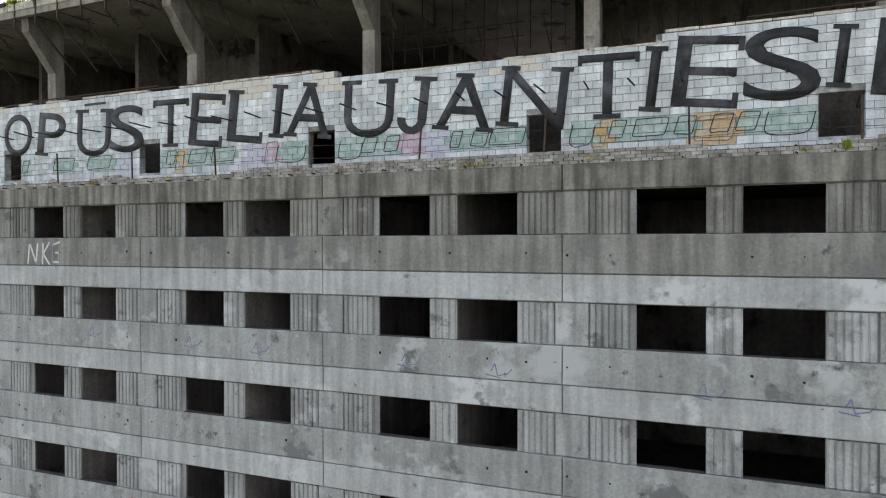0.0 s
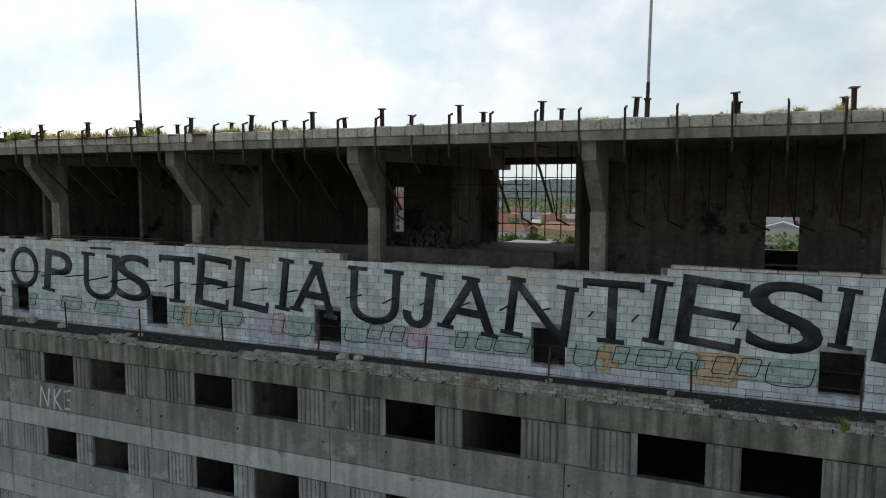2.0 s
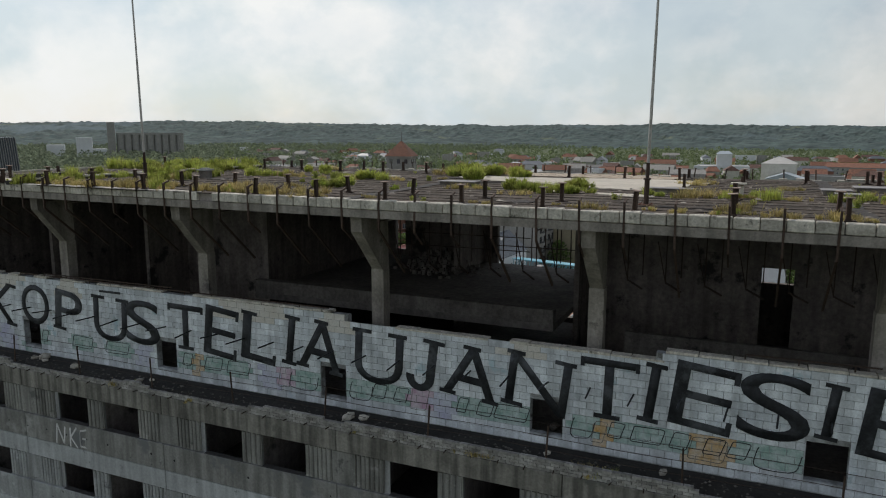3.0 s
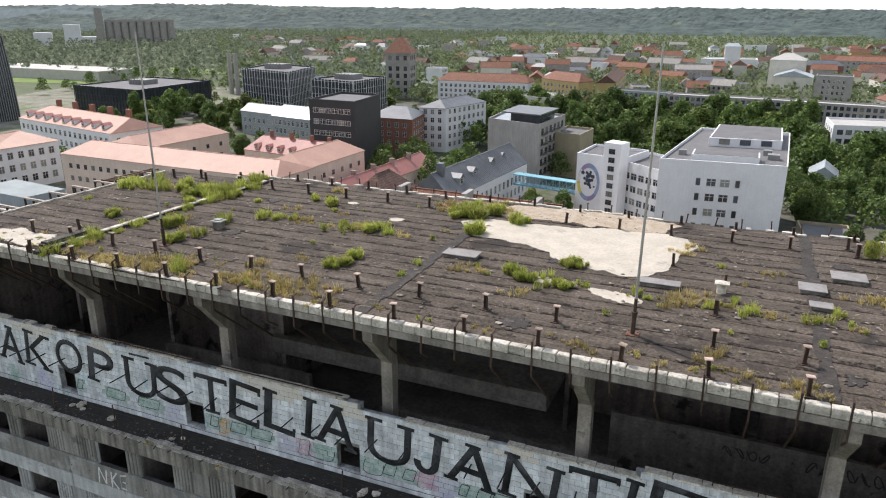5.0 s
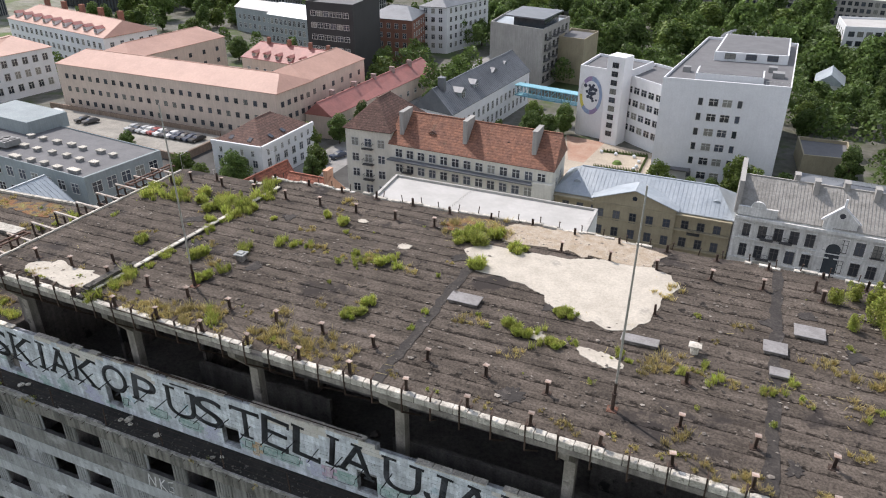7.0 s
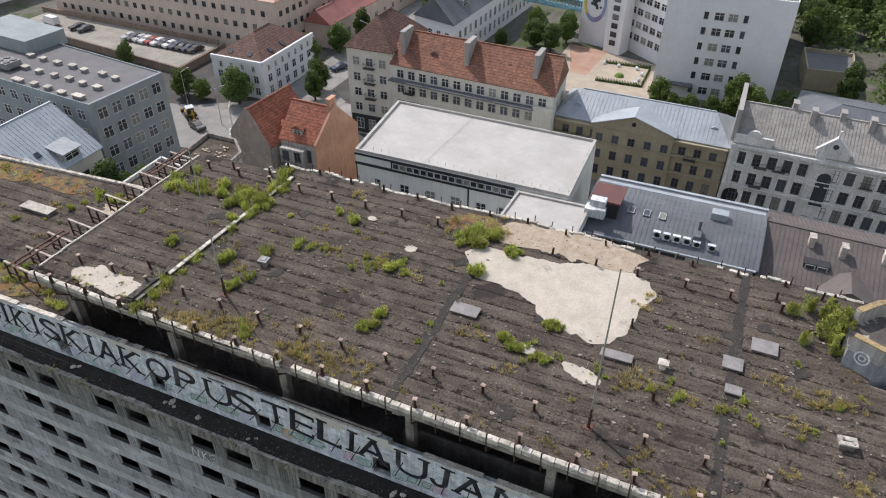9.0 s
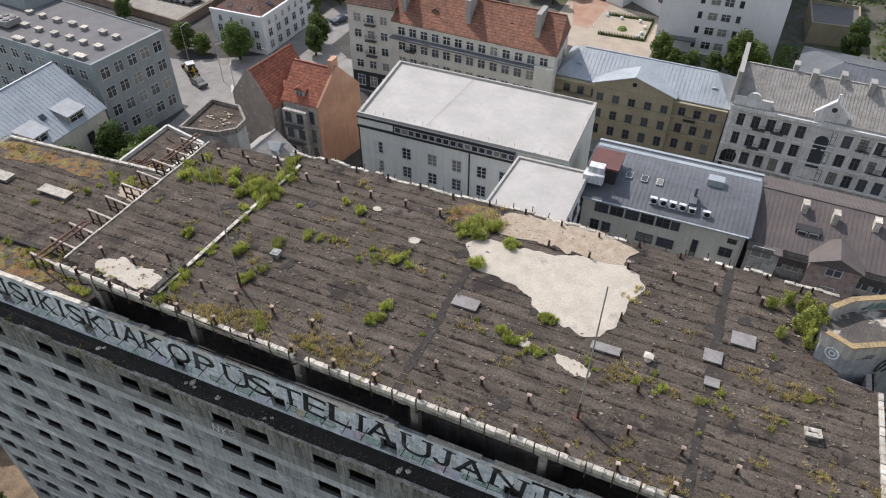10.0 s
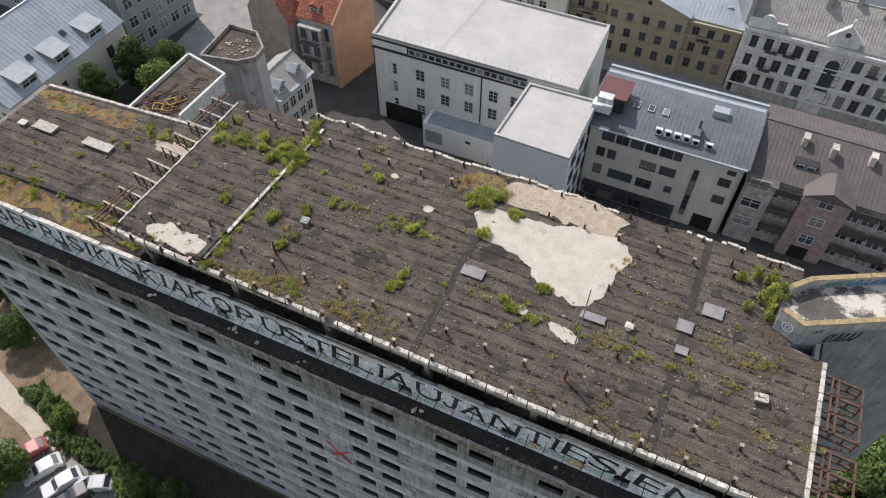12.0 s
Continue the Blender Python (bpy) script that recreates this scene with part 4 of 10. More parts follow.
for x in COLS:
    bm = bmesh.new()
    box(bm, x - 0.23, 20.8, TERRACE, x + 0.23, 21.25, 39.597)
    part("column", bm, M["column"], top_floor)
    bm = bmesh.new()
    pts = [(21.25, 39.6), (20.8, 39.6), (front_y(x) + 0.16, 41.05), (front_y(x) + 0.12, SLAB - 0.003), (21.25, SLAB - 0.003)]
    lo = [bm.verts.new((x - 0.2, y, z)) for y, z in pts]
    hi = [bm.verts.new((x + 0.2, y, z)) for y, z in pts]
    for i in range(5):
        bm.faces.new((lo[i], lo[(i + 1) % 5], hi[(i + 1) % 5], hi[i]))
    bm.faces.new(lo[::-1]); bm.faces.new(hi)
    part("raking_bracket", bm, M["column"], top_floor)
    bm = bmesh.new()
    box(bm, x - 0.18, 21.25, 41.2, x + 0.18, 35.0, SLAB - 0.003)
    part("beam", bm, M["soffit"], top_floor)
# rear wall with openings
OPEN = [(-31.4, -30.2, 38.3, 40.0), (-11.75, -6.95, 37.45, 41.45), (-17.65, -17.05, 37.9, 40.3), (0.2, 2.9, 37.6, 39.75), (-10.9, -7.3, 35.05, 35.8)]


def wall_with(bm, x0, x1, y0, y1, z0, z1, openings):
    """A wall along x, cut by openings, as a grid of boxes."""
    xs = sorted({x0, x1, *[v for o in openings for v in o[:2]]})
    zs = sorted({z0, z1, *[v for o in openings for v in o[2:]]})
    for xa, xb in zip(xs, xs[1:]):
        z_run = None
        for za, zb in zip(zs, zs[1:]):
            mx, mz = (xa + xb) / 2, (za + zb) / 2
            if any(o[0] < mx < o[1] and o[2] < mz < o[3] for o in openings):
                if z_run is not None:
                    box(bm, xa, y0, z_run, xb, y1, za)
                    z_run = None
            elif z_run is None:
                z_run = za
        if z_run is not None:
            box(bm, xa, y0, z_run, xb, y1, z1)


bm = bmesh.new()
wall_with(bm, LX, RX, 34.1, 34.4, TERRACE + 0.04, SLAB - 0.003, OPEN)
solid("wall_north", bm, M["dark_inner"], "dark brown rear wall with graffiti and empty openings", "wall", kind="structure")
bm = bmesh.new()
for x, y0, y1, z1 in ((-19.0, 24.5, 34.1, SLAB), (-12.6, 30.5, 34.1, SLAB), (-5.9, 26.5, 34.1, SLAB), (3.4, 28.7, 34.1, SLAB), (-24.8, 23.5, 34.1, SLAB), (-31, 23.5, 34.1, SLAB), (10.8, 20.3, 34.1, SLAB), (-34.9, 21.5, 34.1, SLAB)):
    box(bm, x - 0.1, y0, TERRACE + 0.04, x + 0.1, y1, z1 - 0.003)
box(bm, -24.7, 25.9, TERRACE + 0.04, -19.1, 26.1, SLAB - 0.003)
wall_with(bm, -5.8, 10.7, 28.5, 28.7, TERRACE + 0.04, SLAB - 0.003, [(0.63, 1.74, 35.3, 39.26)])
solid("wall_inner", bm, M["dark_inner"], "dark brown bare partition walls with darker blotches", "wall", kind="structure")
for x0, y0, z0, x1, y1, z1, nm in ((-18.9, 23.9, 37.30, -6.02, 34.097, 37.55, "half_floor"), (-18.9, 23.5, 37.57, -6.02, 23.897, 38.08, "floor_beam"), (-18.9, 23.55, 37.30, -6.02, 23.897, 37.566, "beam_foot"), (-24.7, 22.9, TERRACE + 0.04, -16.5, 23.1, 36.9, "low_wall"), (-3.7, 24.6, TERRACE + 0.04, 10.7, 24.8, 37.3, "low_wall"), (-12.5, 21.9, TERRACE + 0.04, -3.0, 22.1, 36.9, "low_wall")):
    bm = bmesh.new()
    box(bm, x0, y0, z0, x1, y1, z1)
    part(nm, bm, M["brown_inner"] if nm in ("low_wall", "floor_beam") else M["shade_floor"], top_floor)
for k, (x, z, h, n) in enumerate(((3.4, 36.75, 0.5, 6), (6.2, 36.7, 0.42, 5), (8.6, 36.6, 0.5, 5), (0.6, 36.7, 0.4, 4))):
    b = bmesh.new()
    for i in range(n):
        pts = [(x + 0.42 * i + 0.17 * math.cos(a + k), z + h / 2 * math.sin(a * 1.3 + i)) for a in [0.8 * j for j in range(8)]]
        for (xa, za), (xb, zb) in zip(pts, pts[1:]):
            bar(b, (xa, 24.592, za), (xb, 24.592, zb), 0.005, 0.05)
    part("tag", b, M["letter"], top_floor, "black sprayed tags on the low wall", "stuff")
# heap of rubble on the half floor and debris on the floor
bm = bmesh.new()
for k in range(420):
    a = rnd.gauss(0, 1)
    x, y = -13.9 + rnd.gauss(0, 0.9), 31.5 + rnd.gauss(0, 0.9)
    h = max(0, 1.1 - 0.5 * math.hypot(x + 13.9, y - 31.5))
    s = rnd.uniform(0.05, 0.15)
    zz = 37.55 + h * rnd.random()
    box(bm, x, y, zz - 0.05, x + s * 1.4, y + s, zz + s)
solid("rubble_heap", bm, M["concrete_dark"], "heap of broken brick on the half floor", "rubble", kind="stuff")
for k in range(34):
    bm = bmesh.new()
    s = rnd.uniform(0.12, 0.34)
    bmesh.ops.create_icosphere(bm, subdivisions=1, radius=s)
    for v in bm.verts:
        v.co = Vector((v.co.x * 1.3, v.co.y, v.co.z * 0.7)) * rnd.uniform(0.75, 1.2)
    solid("rubble_lump", bm, M["concrete_dark"], "lump of broken concrete on the dusty floor", "rubble", "rubble on the floor", at=pose(rnd.uniform(-34, 10), rnd.uniform(20.8, 24), TERRACE + 0.04 + s * 0.5, 0, 0, rnd.uniform(0, 180)))

# steel hangers along the roof edge
def hanger(long):
    b = bmesh.new()
    bar(b, (0, -0.10, 0.30), (0, -0.10, -0.9), 0.055, 0.075)
    bar(b, (0, -0.10, 0.28), (0.0, 0.14, 0.36), 0.05)
    if long:
        bar(b, (0, -0.10, -0.9), (0, 1.75, -2.55), 0.055, 0.07)
        bar(b, (0, -0.08, -0.62), (0, 1.6, -0.62), 0.03)
    else:
        bar(b, (0.0, -0.1, -0.9), (0.0, 0.5, -1.35), 0.05)
    return b


hang_long, hang_short = shared(hanger(True), M["rust"]), shared(hanger(False), M["rust"])
x = LX + 0.6
k = 0
while x < RX - 0.3:
    me = hang_long if (k % 3 or x < -14) and k % 5 else hang_short
    put("hanger", me, top_floor, pose(x + rnd.uniform(-0.06, 0.06), front_y(x) - 0.02, ROOF, 0, rnd.uniform(-1.5, 1.5), 0))
    x += BAY / 6
    k += 1
bm = bmesh.new()
for x in np.arange(-12.5, 9, 1.26):
    y = 24.5
    rod(bm, (x, y, SLAB), (x, y, 39.2), 0.022, n=5)
    rod(bm, (x + 0.5, y, SLAB), (x + 0.5, y, 39.4), 0.022, n=5)
    bar(bm, (x, y, 39.2), (x + 0.55, y - 0.4, 39.0), 0.05)
    bar(bm, (x, y, 39.2), (x - 0.3, y, 40.6), 0.03)
for z in (40.4, 39.9):
    bar(bm, (-12.6, 24.5, z), (-7.2, 24.5, z + 0.02), 0.03)
part("ceiling_ironwork", bm, M["rust"], top_floor, "bent suspension irons under the slab", "stuff")
bm = bmesh.new()
for x in (-11.4, -10.7, -9.9, -9.2, -8.4, -7.6):
    rod(bm, (x, 34.0, 41.5), (x, 34.0, 37.8), 0.03, n=5)
for z in (38.5, 40.1, 40.8):
    bar(bm, (-11.7, 34.0, z), (-7.0, 34.0, z), 0.045)
part("window_grille", bm, M["rust"], top_floor, "rusted bars across the rear opening")

# ---- the flat roof ----
SEAM = lambda y: -27.65 + (y - 20.6) * 0.045          # raised joint between the two roof parts
roofing = thing("roof_covering", "worn dark bitumen roofing in long overlapping rolls", "roof")


def strip(x0, x1, y0, y1, rise=0.014):
    """One roll of felt: its front edge lies a little proud and wanders."""
    b = bmesh.new()
    n = max(2, int((x1 - x0) / 0.5))
    rows = []
    for i in range(n + 1):
        x = x0 + (x1 - x0) * i / n
        w = 0.11 * noise.noise(Vector((x * 0.35, y0 * 3.1, 0.3))) + 0.05 * noise.noise(Vector((x * 2.6, y0, 5)))
        h = 0.008 * noise.noise(Vector((x * 1.3, y0 * 2, 9)))
        rows.append([b.verts.new((x, y0 + w, ROOF - 0.015)), b.verts.new((x, y0 + w, ROOF + rise + h)), b.verts.new((x, (y0 + y1) / 2, ROOF + rise * 0.5 + 0.006 * noise.noise(Vector((x, y0, 2))))), b.verts.new((x, y1 + 0.08, ROOF))])
    for a, c in zip(rows, rows[1:]):
        for k in range(3):
            b.faces.new((a[k], c[k], c[k + 1], a[k + 1]))
    return b


y = 19.22
while y < 36.0:
    y1 = y + rnd.uniform(0.80, 1.06)
    ym = (y + y1) / 2
    for x0, x1 in ((LX + 0.02, SEAM(ym) - 0.1), (SEAM(ym) + 0.1, -11.8), (-11.8, 2.8), (2.8, RX - 0.02 if y1 < 29.3 else 8.9)):
        # trim where the roof edge bends
        xs = [x for x in np.linspace(x0, x1, 30) if y > front_y(x) - 0.25 and y1 < back_y(x) + 0.35]
        if len(xs) > 2:
            a, c = xs[0], xs[-1]
            if x1 - x0 < 13.5 or len(xs) == 30:
                part("roofing_roll", strip(a, c, y, y1), M["bitumen"], roofing)
            else:
                run = [xs[0]]
                for p, q in zip(xs, xs[1:]):
                    if q - p > 0.8:
                        part("roofing_roll", strip(run[0], p, y, y1), M["bitumen"], roofing)
                        run = [q]
                part("roofing_roll", strip(run[0], xs[-1], y, y1), M["bitumen"], roofing)
    y = y1
bm = bmesh.new()
prism(bm, [(LX + 0.01, front_y(LX) + 0.01), (RX - 0.01, front_y(RX) + 0.01), (RX - 0.01, 29.1), (8.94, 29.35)] + [(x, back_y(x) - 0.01) for x in np.linspace(8.94, LX + 0.01, 24)], ROOF - 0.019, ROOF - 0.006)
part("underlay", bm, M["bitumen"], roofing)


def blob(cx, cy, radii, z, turn=0.0, fray=0.16, steps=150, seed=0.0, thick=0.012):
    """A thin ragged patch: smooth radii round a centre, frayed by noise."""
    b = bmesh.new()
    n = len(radii)
    ring = []
    for i in range(steps):
        a = math.tau * i / steps
        u = a / math.tau * n
        k, f = int(u) % n, u - int(u)
        f = f * f * (3 - 2 * f)
        r = radii[k] * (1 - f) + radii[(k + 1) % n] * f
        r *= 1 + fray * noise.fractal(Vector((math.cos(a) * 3 + seed, math.sin(a) * 3, seed)), 0.8, 2.1, 5)
        ring.append((cx + r * math.cos(a + turn), cy + r * math.sin(a + turn)))
    hi = [b.verts.new((x, y, z + thick)) for x, y in ring]
    lo = [b.verts.new((x, y, z - 0.03)) for x, y in ring]
    mid = [b.verts.new((cx + (x - cx) * 0.93, cy + (y - cy) * 0.93, z + thick + 0.01)) for x, y in ring]
    top = b.verts.new((cx, cy, z + thick + 0.012))
    for i in range(steps):
        j = (i + 1) % steps
        b.faces.new((lo[i], lo[j], hi[j], hi[i]))
        b.faces.new((hi[i], hi[j], mid[j], mid[i]))
        b.faces.new((mid[i], mid[j], top))
    return b


part("bare_patch", blob(-6.2, 30.9, (4.2, 4.6, 4.4, 3.9, 3.9, 4.4, 2.7, 2.3, 2.1, 2.0, 2.0, 2.2, 2.7, 3.7, 6.1, 6.3, 5.9, 3.8, 3.0, 2.9, 2.75, 3.25, 3.35, 3.45, 4.0, 4.75, 4.75, 4.6, 4.2, 4.15), ROOF + 0.022, seed=1.0, fray=0.07, steps=320), M["screed"], roofing, "pale bare screed where the felt is gone")
part("bare_patch", blob(-30.4, 20.75, (2.6, 1.4, 0.85, 0.65, 0.9, 1.7, 2.5, 1.5, 0.75, 0.7, 0.9, 1.6), ROOF + 0.022, seed=4.0), M["screed"], roofing, "pale bare screed where the felt is gone")
part("bare_patch", blob(-3.85, 24.52, (0.95, 0.55, 0.42, 0.5, 1.15, 0.55, 0.42, 0.6), ROOF + 0.022, turn=-0.28, seed=7.0), M["screed"], roofing, "small pale bare patch")
part("bare_patch", blob(-16.0, 30.4, (0.42, 0.3, 0.3, 0.35), ROOF + 0.022, seed=9.0, fray=0.3), M["screed"], roofing, "small pale bare patch")
part("bare_patch", blob(-19.6, 32.3, (0.35, 0.25, 0.3, 0.2), ROOF + 0.022, seed=11.0, fray=0.3), M["screed"], roofing, "small pale bare patch")
part("bare_patch", blob(-7.0, 25.1, (0.55, 0.3, 0.3, 0.3), ROOF + 0.022, seed=13.0, fray=0.3), M["screed"], roofing, "small pale bare patch")
part("gravel_patch", blob(-7.6, 34.35, (4.6, 2.2, 1.5, 1.9, 4.6, 1.4, 0.9, 1.5), ROOF + 0.040, seed=15.0, fray=0.22), M["rubble"], roofing, "brown gravel and crumbled screed")
part("gravel_patch", blob(-13.4, 34.2, (2.4, 1.5, 1.2, 1.3, 1.8, 1.2, 1.0, 1.3), ROOF + 0.03, seed=17.0, fray=0.3), M["moss"], roofing, "reddish moss over gravel")
for k in range(12):
    x, yy = rnd.uniform(-33, 7), rnd.uniform(20.5, 33.5)
    part("felt_patch", blob(x, yy, [rnd.uniform(0.2, 0.7) for _ in range(6)], ROOF + 0.020, seed=30.0 + k, fray=0.5, steps=72, thick=0.006), M["bitumen_dark"], roofing)
M["joint_tar"] = mat("joint_tar", (0.050, 0.043, 0.038), (0.030, 0.026, 0.024), 0.7, 0.85, grain=9, grains=0.5, bump=0.8, spots=((0.075, 0.065, 0.06), 1.2, 0.6))
for xs0 in (-11.8, 2.8):
    bm = bmesh.new()
    n = 60
    rows = []
    for i in range(n + 1):
        yy = 19.4 + (back_y(xs0) - 19.8) * i / n
        w = 0.24 + 0.16 * noise.noise(Vector((xs0, yy * 1.9, 1)))
        o = 0.12 * noise.noise(Vector((xs0, yy * 0.9, 4)))
        rows.append([bm.verts.new((xs0 + o + s * w, yy, ROOF + 0.034)) for s in (-1, -0.3, 0.3, 1)])
    for a, c in zip(rows, rows[1:]):
        for k in range(3):
            bm.faces.new((a[k], a[k + 1], c[k + 1], c[k]))
    part("joint_cover", bm, M["joint_tar"], roofing, "dark bitumen strip over a joint")
# raised joint with a pale edge
bm = bmesh.new()
bar(bm, (SEAM(19.3), 19.3, ROOF + 0.05), (SEAM(34.6), 34.6, ROOF + 0.05), 0.34, 0.16)
part("raised_joint", bm, M["bitumen_dark"], roofing)
for i in range(1, 24):
    ya, yb = 19.4 + i * 0.63, 19.4 + i * 0.63 + 0.57
    if rnd.random() < 0.93:
        bm = bmesh.new()
        o = rnd.uniform(-0.02, 0.02)
        bar(bm, (SEAM(ya) + 0.06 + o, ya, ROOF + 0.15), (SEAM(yb) + 0.06 - o, yb, ROOF + 0.15), 0.24, 0.07)
        part("edge_slab", bm, M["coping"], roofing, "pale weathered edge slab")

# edging blocks along the roof edges
edge_block = bmesh.new()
box(edge_block, 0, 0, 0, 0.58, 0.26, 0.26)
bmesh.ops.bevel(edge_block, geom=edge_block.edges[:], offset=0.02, segments=1, affect="EDGES")
for v in edge_block.verts:
    v.co += Vector((0, 0, 0.015 * noise.noise(v.co * 5)))
edge_me = shared(edge_block, M["coping"])
kerb_front = thing("roof_edging", "row of weathered pale edging blocks along the roof edge", "edging")
x = LX
while x < RX - 0.5:
    s = rnd.uniform(0.75, 1.15)
    gone = rnd.random() < 0.012
    if not gone:
        m = pose(x + 0.01, front_y(x) - 0.14 + rnd.uniform(-0.02, 0.02), ROOF - 0.27, rnd.uniform(-1.5, 1.5), 0, rnd.uniform(-2, 2)) @ Matrix.Diagonal((s * 0.97, 1.1, rnd.uniform(1.12, 1.24), 1))
        put("edging_block", edge_me, kerb_front, m)
    x += 0.58 * s
x = 8.9
while x > -29.2:
    s = rnd.uniform(0.5, 1.1)
    if not (-3.5 < x < 1.0) and rnd.random() > 0.10:
        put("edging_block", edge_me, kerb_front, pose(x - 0.55 * s, back_y(x) - 0.2 + rnd.uniform(-0.04, 0.04), ROOF - 0.06, rnd.uniform(-3, 3), 0, rnd.uniform(-4, 4)) @ Matrix.Diagonal((s * 0.96, 0.9, rnd.uniform(0.4, 0.75), 1)))
    x -= 0.58 * s
yy = 19.6
while yy < 28.6:
    put("edging_block", edge_me, kerb_front, pose(RX - 0.02, yy, ROOF - 0.02, 0, 0, 90 + rnd.uniform(-2, 2)) @ Matrix.Diagonal((0.9, 0.9, rnd.uniform(0.5, 0.8), 1)))
    yy += 0.56
yy = 20.2
while yy < 34.4:
    put("edging_block", edge_me, kerb_front, pose(LX + 0.2, yy, ROOF - 0.03, 0, 0, 90 + rnd.uniform(-2, 2)) @ Matrix.Diagonal((0.97, 0.5, rnd.uniform(0.4, 0.55), 1)))
    yy += 0.57
# edge beam below the blocks, flush with the slab
bm = bmesh.new()
bar(bm, (LX, front_y(LX) - 0.02, 41.69), (RX, front_y(RX) - 0.02, 41.69), 0.2, 0.25)
part("edge_beam", bm, M["column"], top_floor, "stained concrete edge beam")


# rusty stub posts in rows
def stub_post(h, cap):
    e = thing("stub_post", "rusty steel stub post with a square cap plate on the roof", "post", group="stub posts on the roof")
    b = bmesh.new()
    box(b, -0.17, -0.15, 0, 0.17, 0.15, 0.025)
    box(b, -0.08, -0.075, 0.025, 0.08, 0.075, 0.06)
    part("base_plate", b, M["rust"], e)
    b = bmesh.new()
    box(b, -0.055, -0.05, 0.06, -0.035, 0.05, h)
    box(b, 0.035, -0.05, 0.06, 0.055, 0.05, h)
    box(b, -0.035, -0.014, 0.06, 0.035, 0.014, h)
    part("stem", b, M["rust"], e)
    if cap:
        b = bmesh.new()
        box(b, -0.115, -0.1, h, 0.115, 0.1, h + 0.025)
        part("cap_plate", b, M["cap"], e, "rusty square cap plate")
    return e


first_post, first_bare = stub_post(0.57, True), stub_post(0.55, False)
first_post.matrix_world, first_bare.matrix_world = pose(-0.33, 21.55, ROOF + 0.01), pose(-0.44, 24.28, ROOF + 0.01)
for row, (yr, jitter) in enumerate(((19.45, 0.05), (21.48, 0.06), (33.3, 0.06))):
    for k in range(-13, 5):
        x = -0.33 + 2.525 * k + rnd.uniform(-jitter, jitter)
        if x < LX + 0.5 or x > RX - 0.4 or (row == 1 and k in (0, -1)) or (row == 2 and -14 < x < -9):
            continue
        copy_thing(first_post, pose(x, yr + rnd.uniform(-jitter, jitter), ROOF + 0.012, rnd.uniform(-4, 4), rnd.uniform(-5, 5), rnd.uniform(-12, 12)))
for x, yr in ((-2.35, 28.9), (-31.5, 33.9), (4.5, 34.2), (-33.9, 32.3), (-28.7, 34.3), (-28.96, 22.65), (-0.4, 24.2), (6.8, 35.2), (4.8, 33.2)):
    copy_thing(first_bare, pose(x, yr, ROOF + 0.012, rnd.uniform(-4, 4), rnd.uniform(-5, 5), rnd.uniform(-20, 20)))
for k in range(15):
    x = -28.0 + 2.53 * k
    copy_thing(first_bare, pose(x, back_y(x) - 0.42 + rnd.uniform(-0.05, 0.05), ROOF + 0.012, rnd.uniform(-5, 5), rnd.uniform(-6, 6), rnd.uniform(-20, 20)) @ Matrix.Diagonal((1, 1, rnd.uniform(0.6, 0.95), 1)))
# thin pins in the rear edge
pin = bmesh.new()
rod(pin, (0, 0, -0.05), (0.02, 0.01, 0.42), 0.032, 0.028, n=6)
rod(pin, (0.02, 0.01, 0.42), (0.02, 0.01, 0.45), 0.05, n=6)
pin_me = shared(pin, M["rust"])
for k in range(29):
    x = -27.6 + 1.26 * k + rnd.uniform(-0.1, 0.1)
    put("pin", pin_me, kerb_front, pose(x, back_y(x) - 0.05, ROOF + 0.03, rnd.uniform(-8, 8), rnd.uniform(-8, 8), 0))


# two thin masts
def mast(x, y, lean):
    e = thing("mast", "tall thin grey metal mast on a rusty foot on the roof", "mast", at=pose(x, y, ROOF + 0.01, lean[0], lean[1], 0), group="masts on the roof")
    b = bmesh.new()
    box(b, -0.2, -0.2, 0, 0.2, 0.2, 0.03)
    for sx, sy in ((-0.14, -0.14), (0.14, -0.14), (0.14, 0.14), (-0.14, 0.14)):
        rod(b, (sx, sy, 0.03), (sx, sy, 0.06), 0.025, n=6)
    part("base_plate", b, M["rust_red"], e)
    b = bmesh.new()
    rod(b, (0, 0, 0.03), (0, 0, 0.75), 0.075, n=10)
    rod(b, (0, 0, 0.75), (0, 0, 0.8), 0.11, n=10)
    rod(b, (0, 0, 0.8), (0, 0, 1.25), 0.055, n=10)
    part("foot", b, M["rust"], e, "rusty brown pipe foot")
    b = bmesh.new()
    rod(b, (0, 0, 1.2), (0, 0, 5.0), 0.046, 0.042, n=8)
    rod(b, (0, 0, 5.0), (0, 0, 9.15), 0.038, 0.03, n=8)
    part("pole", b, M["steel"], e)


mast(-2.80, 21.5, (0.0, 0.6))
mast(-23.5, 22.45, (0.0, -0.9))


# hatches, vents
def hatch(x, y, w, d, turn=0.0):
    e = thing("roof_hatch", "flat grey sheet-metal hatch lying on the roof", "roof hatch", at=pose(x, y, ROOF, 0, 0, turn), group="hatches")
    b = bmesh.new()
    box(b, -w / 2 + 0.06, -d / 2 + 0.06, -0.01, w / 2 - 0.06, d / 2 - 0.06, 0.15)
    part("curb", b, M["concrete_dark"], e)
    b = bmesh.new()
    box(b, -w / 2, -d / 2, 0.15, w / 2, d / 2, 0.19)
    bmesh.ops.bevel(b, geom=b.edges[:], offset=0.012, segments=1, affect="EDGES")
    part("lid", b, M["lid"], e, "dull grey sheet lid")


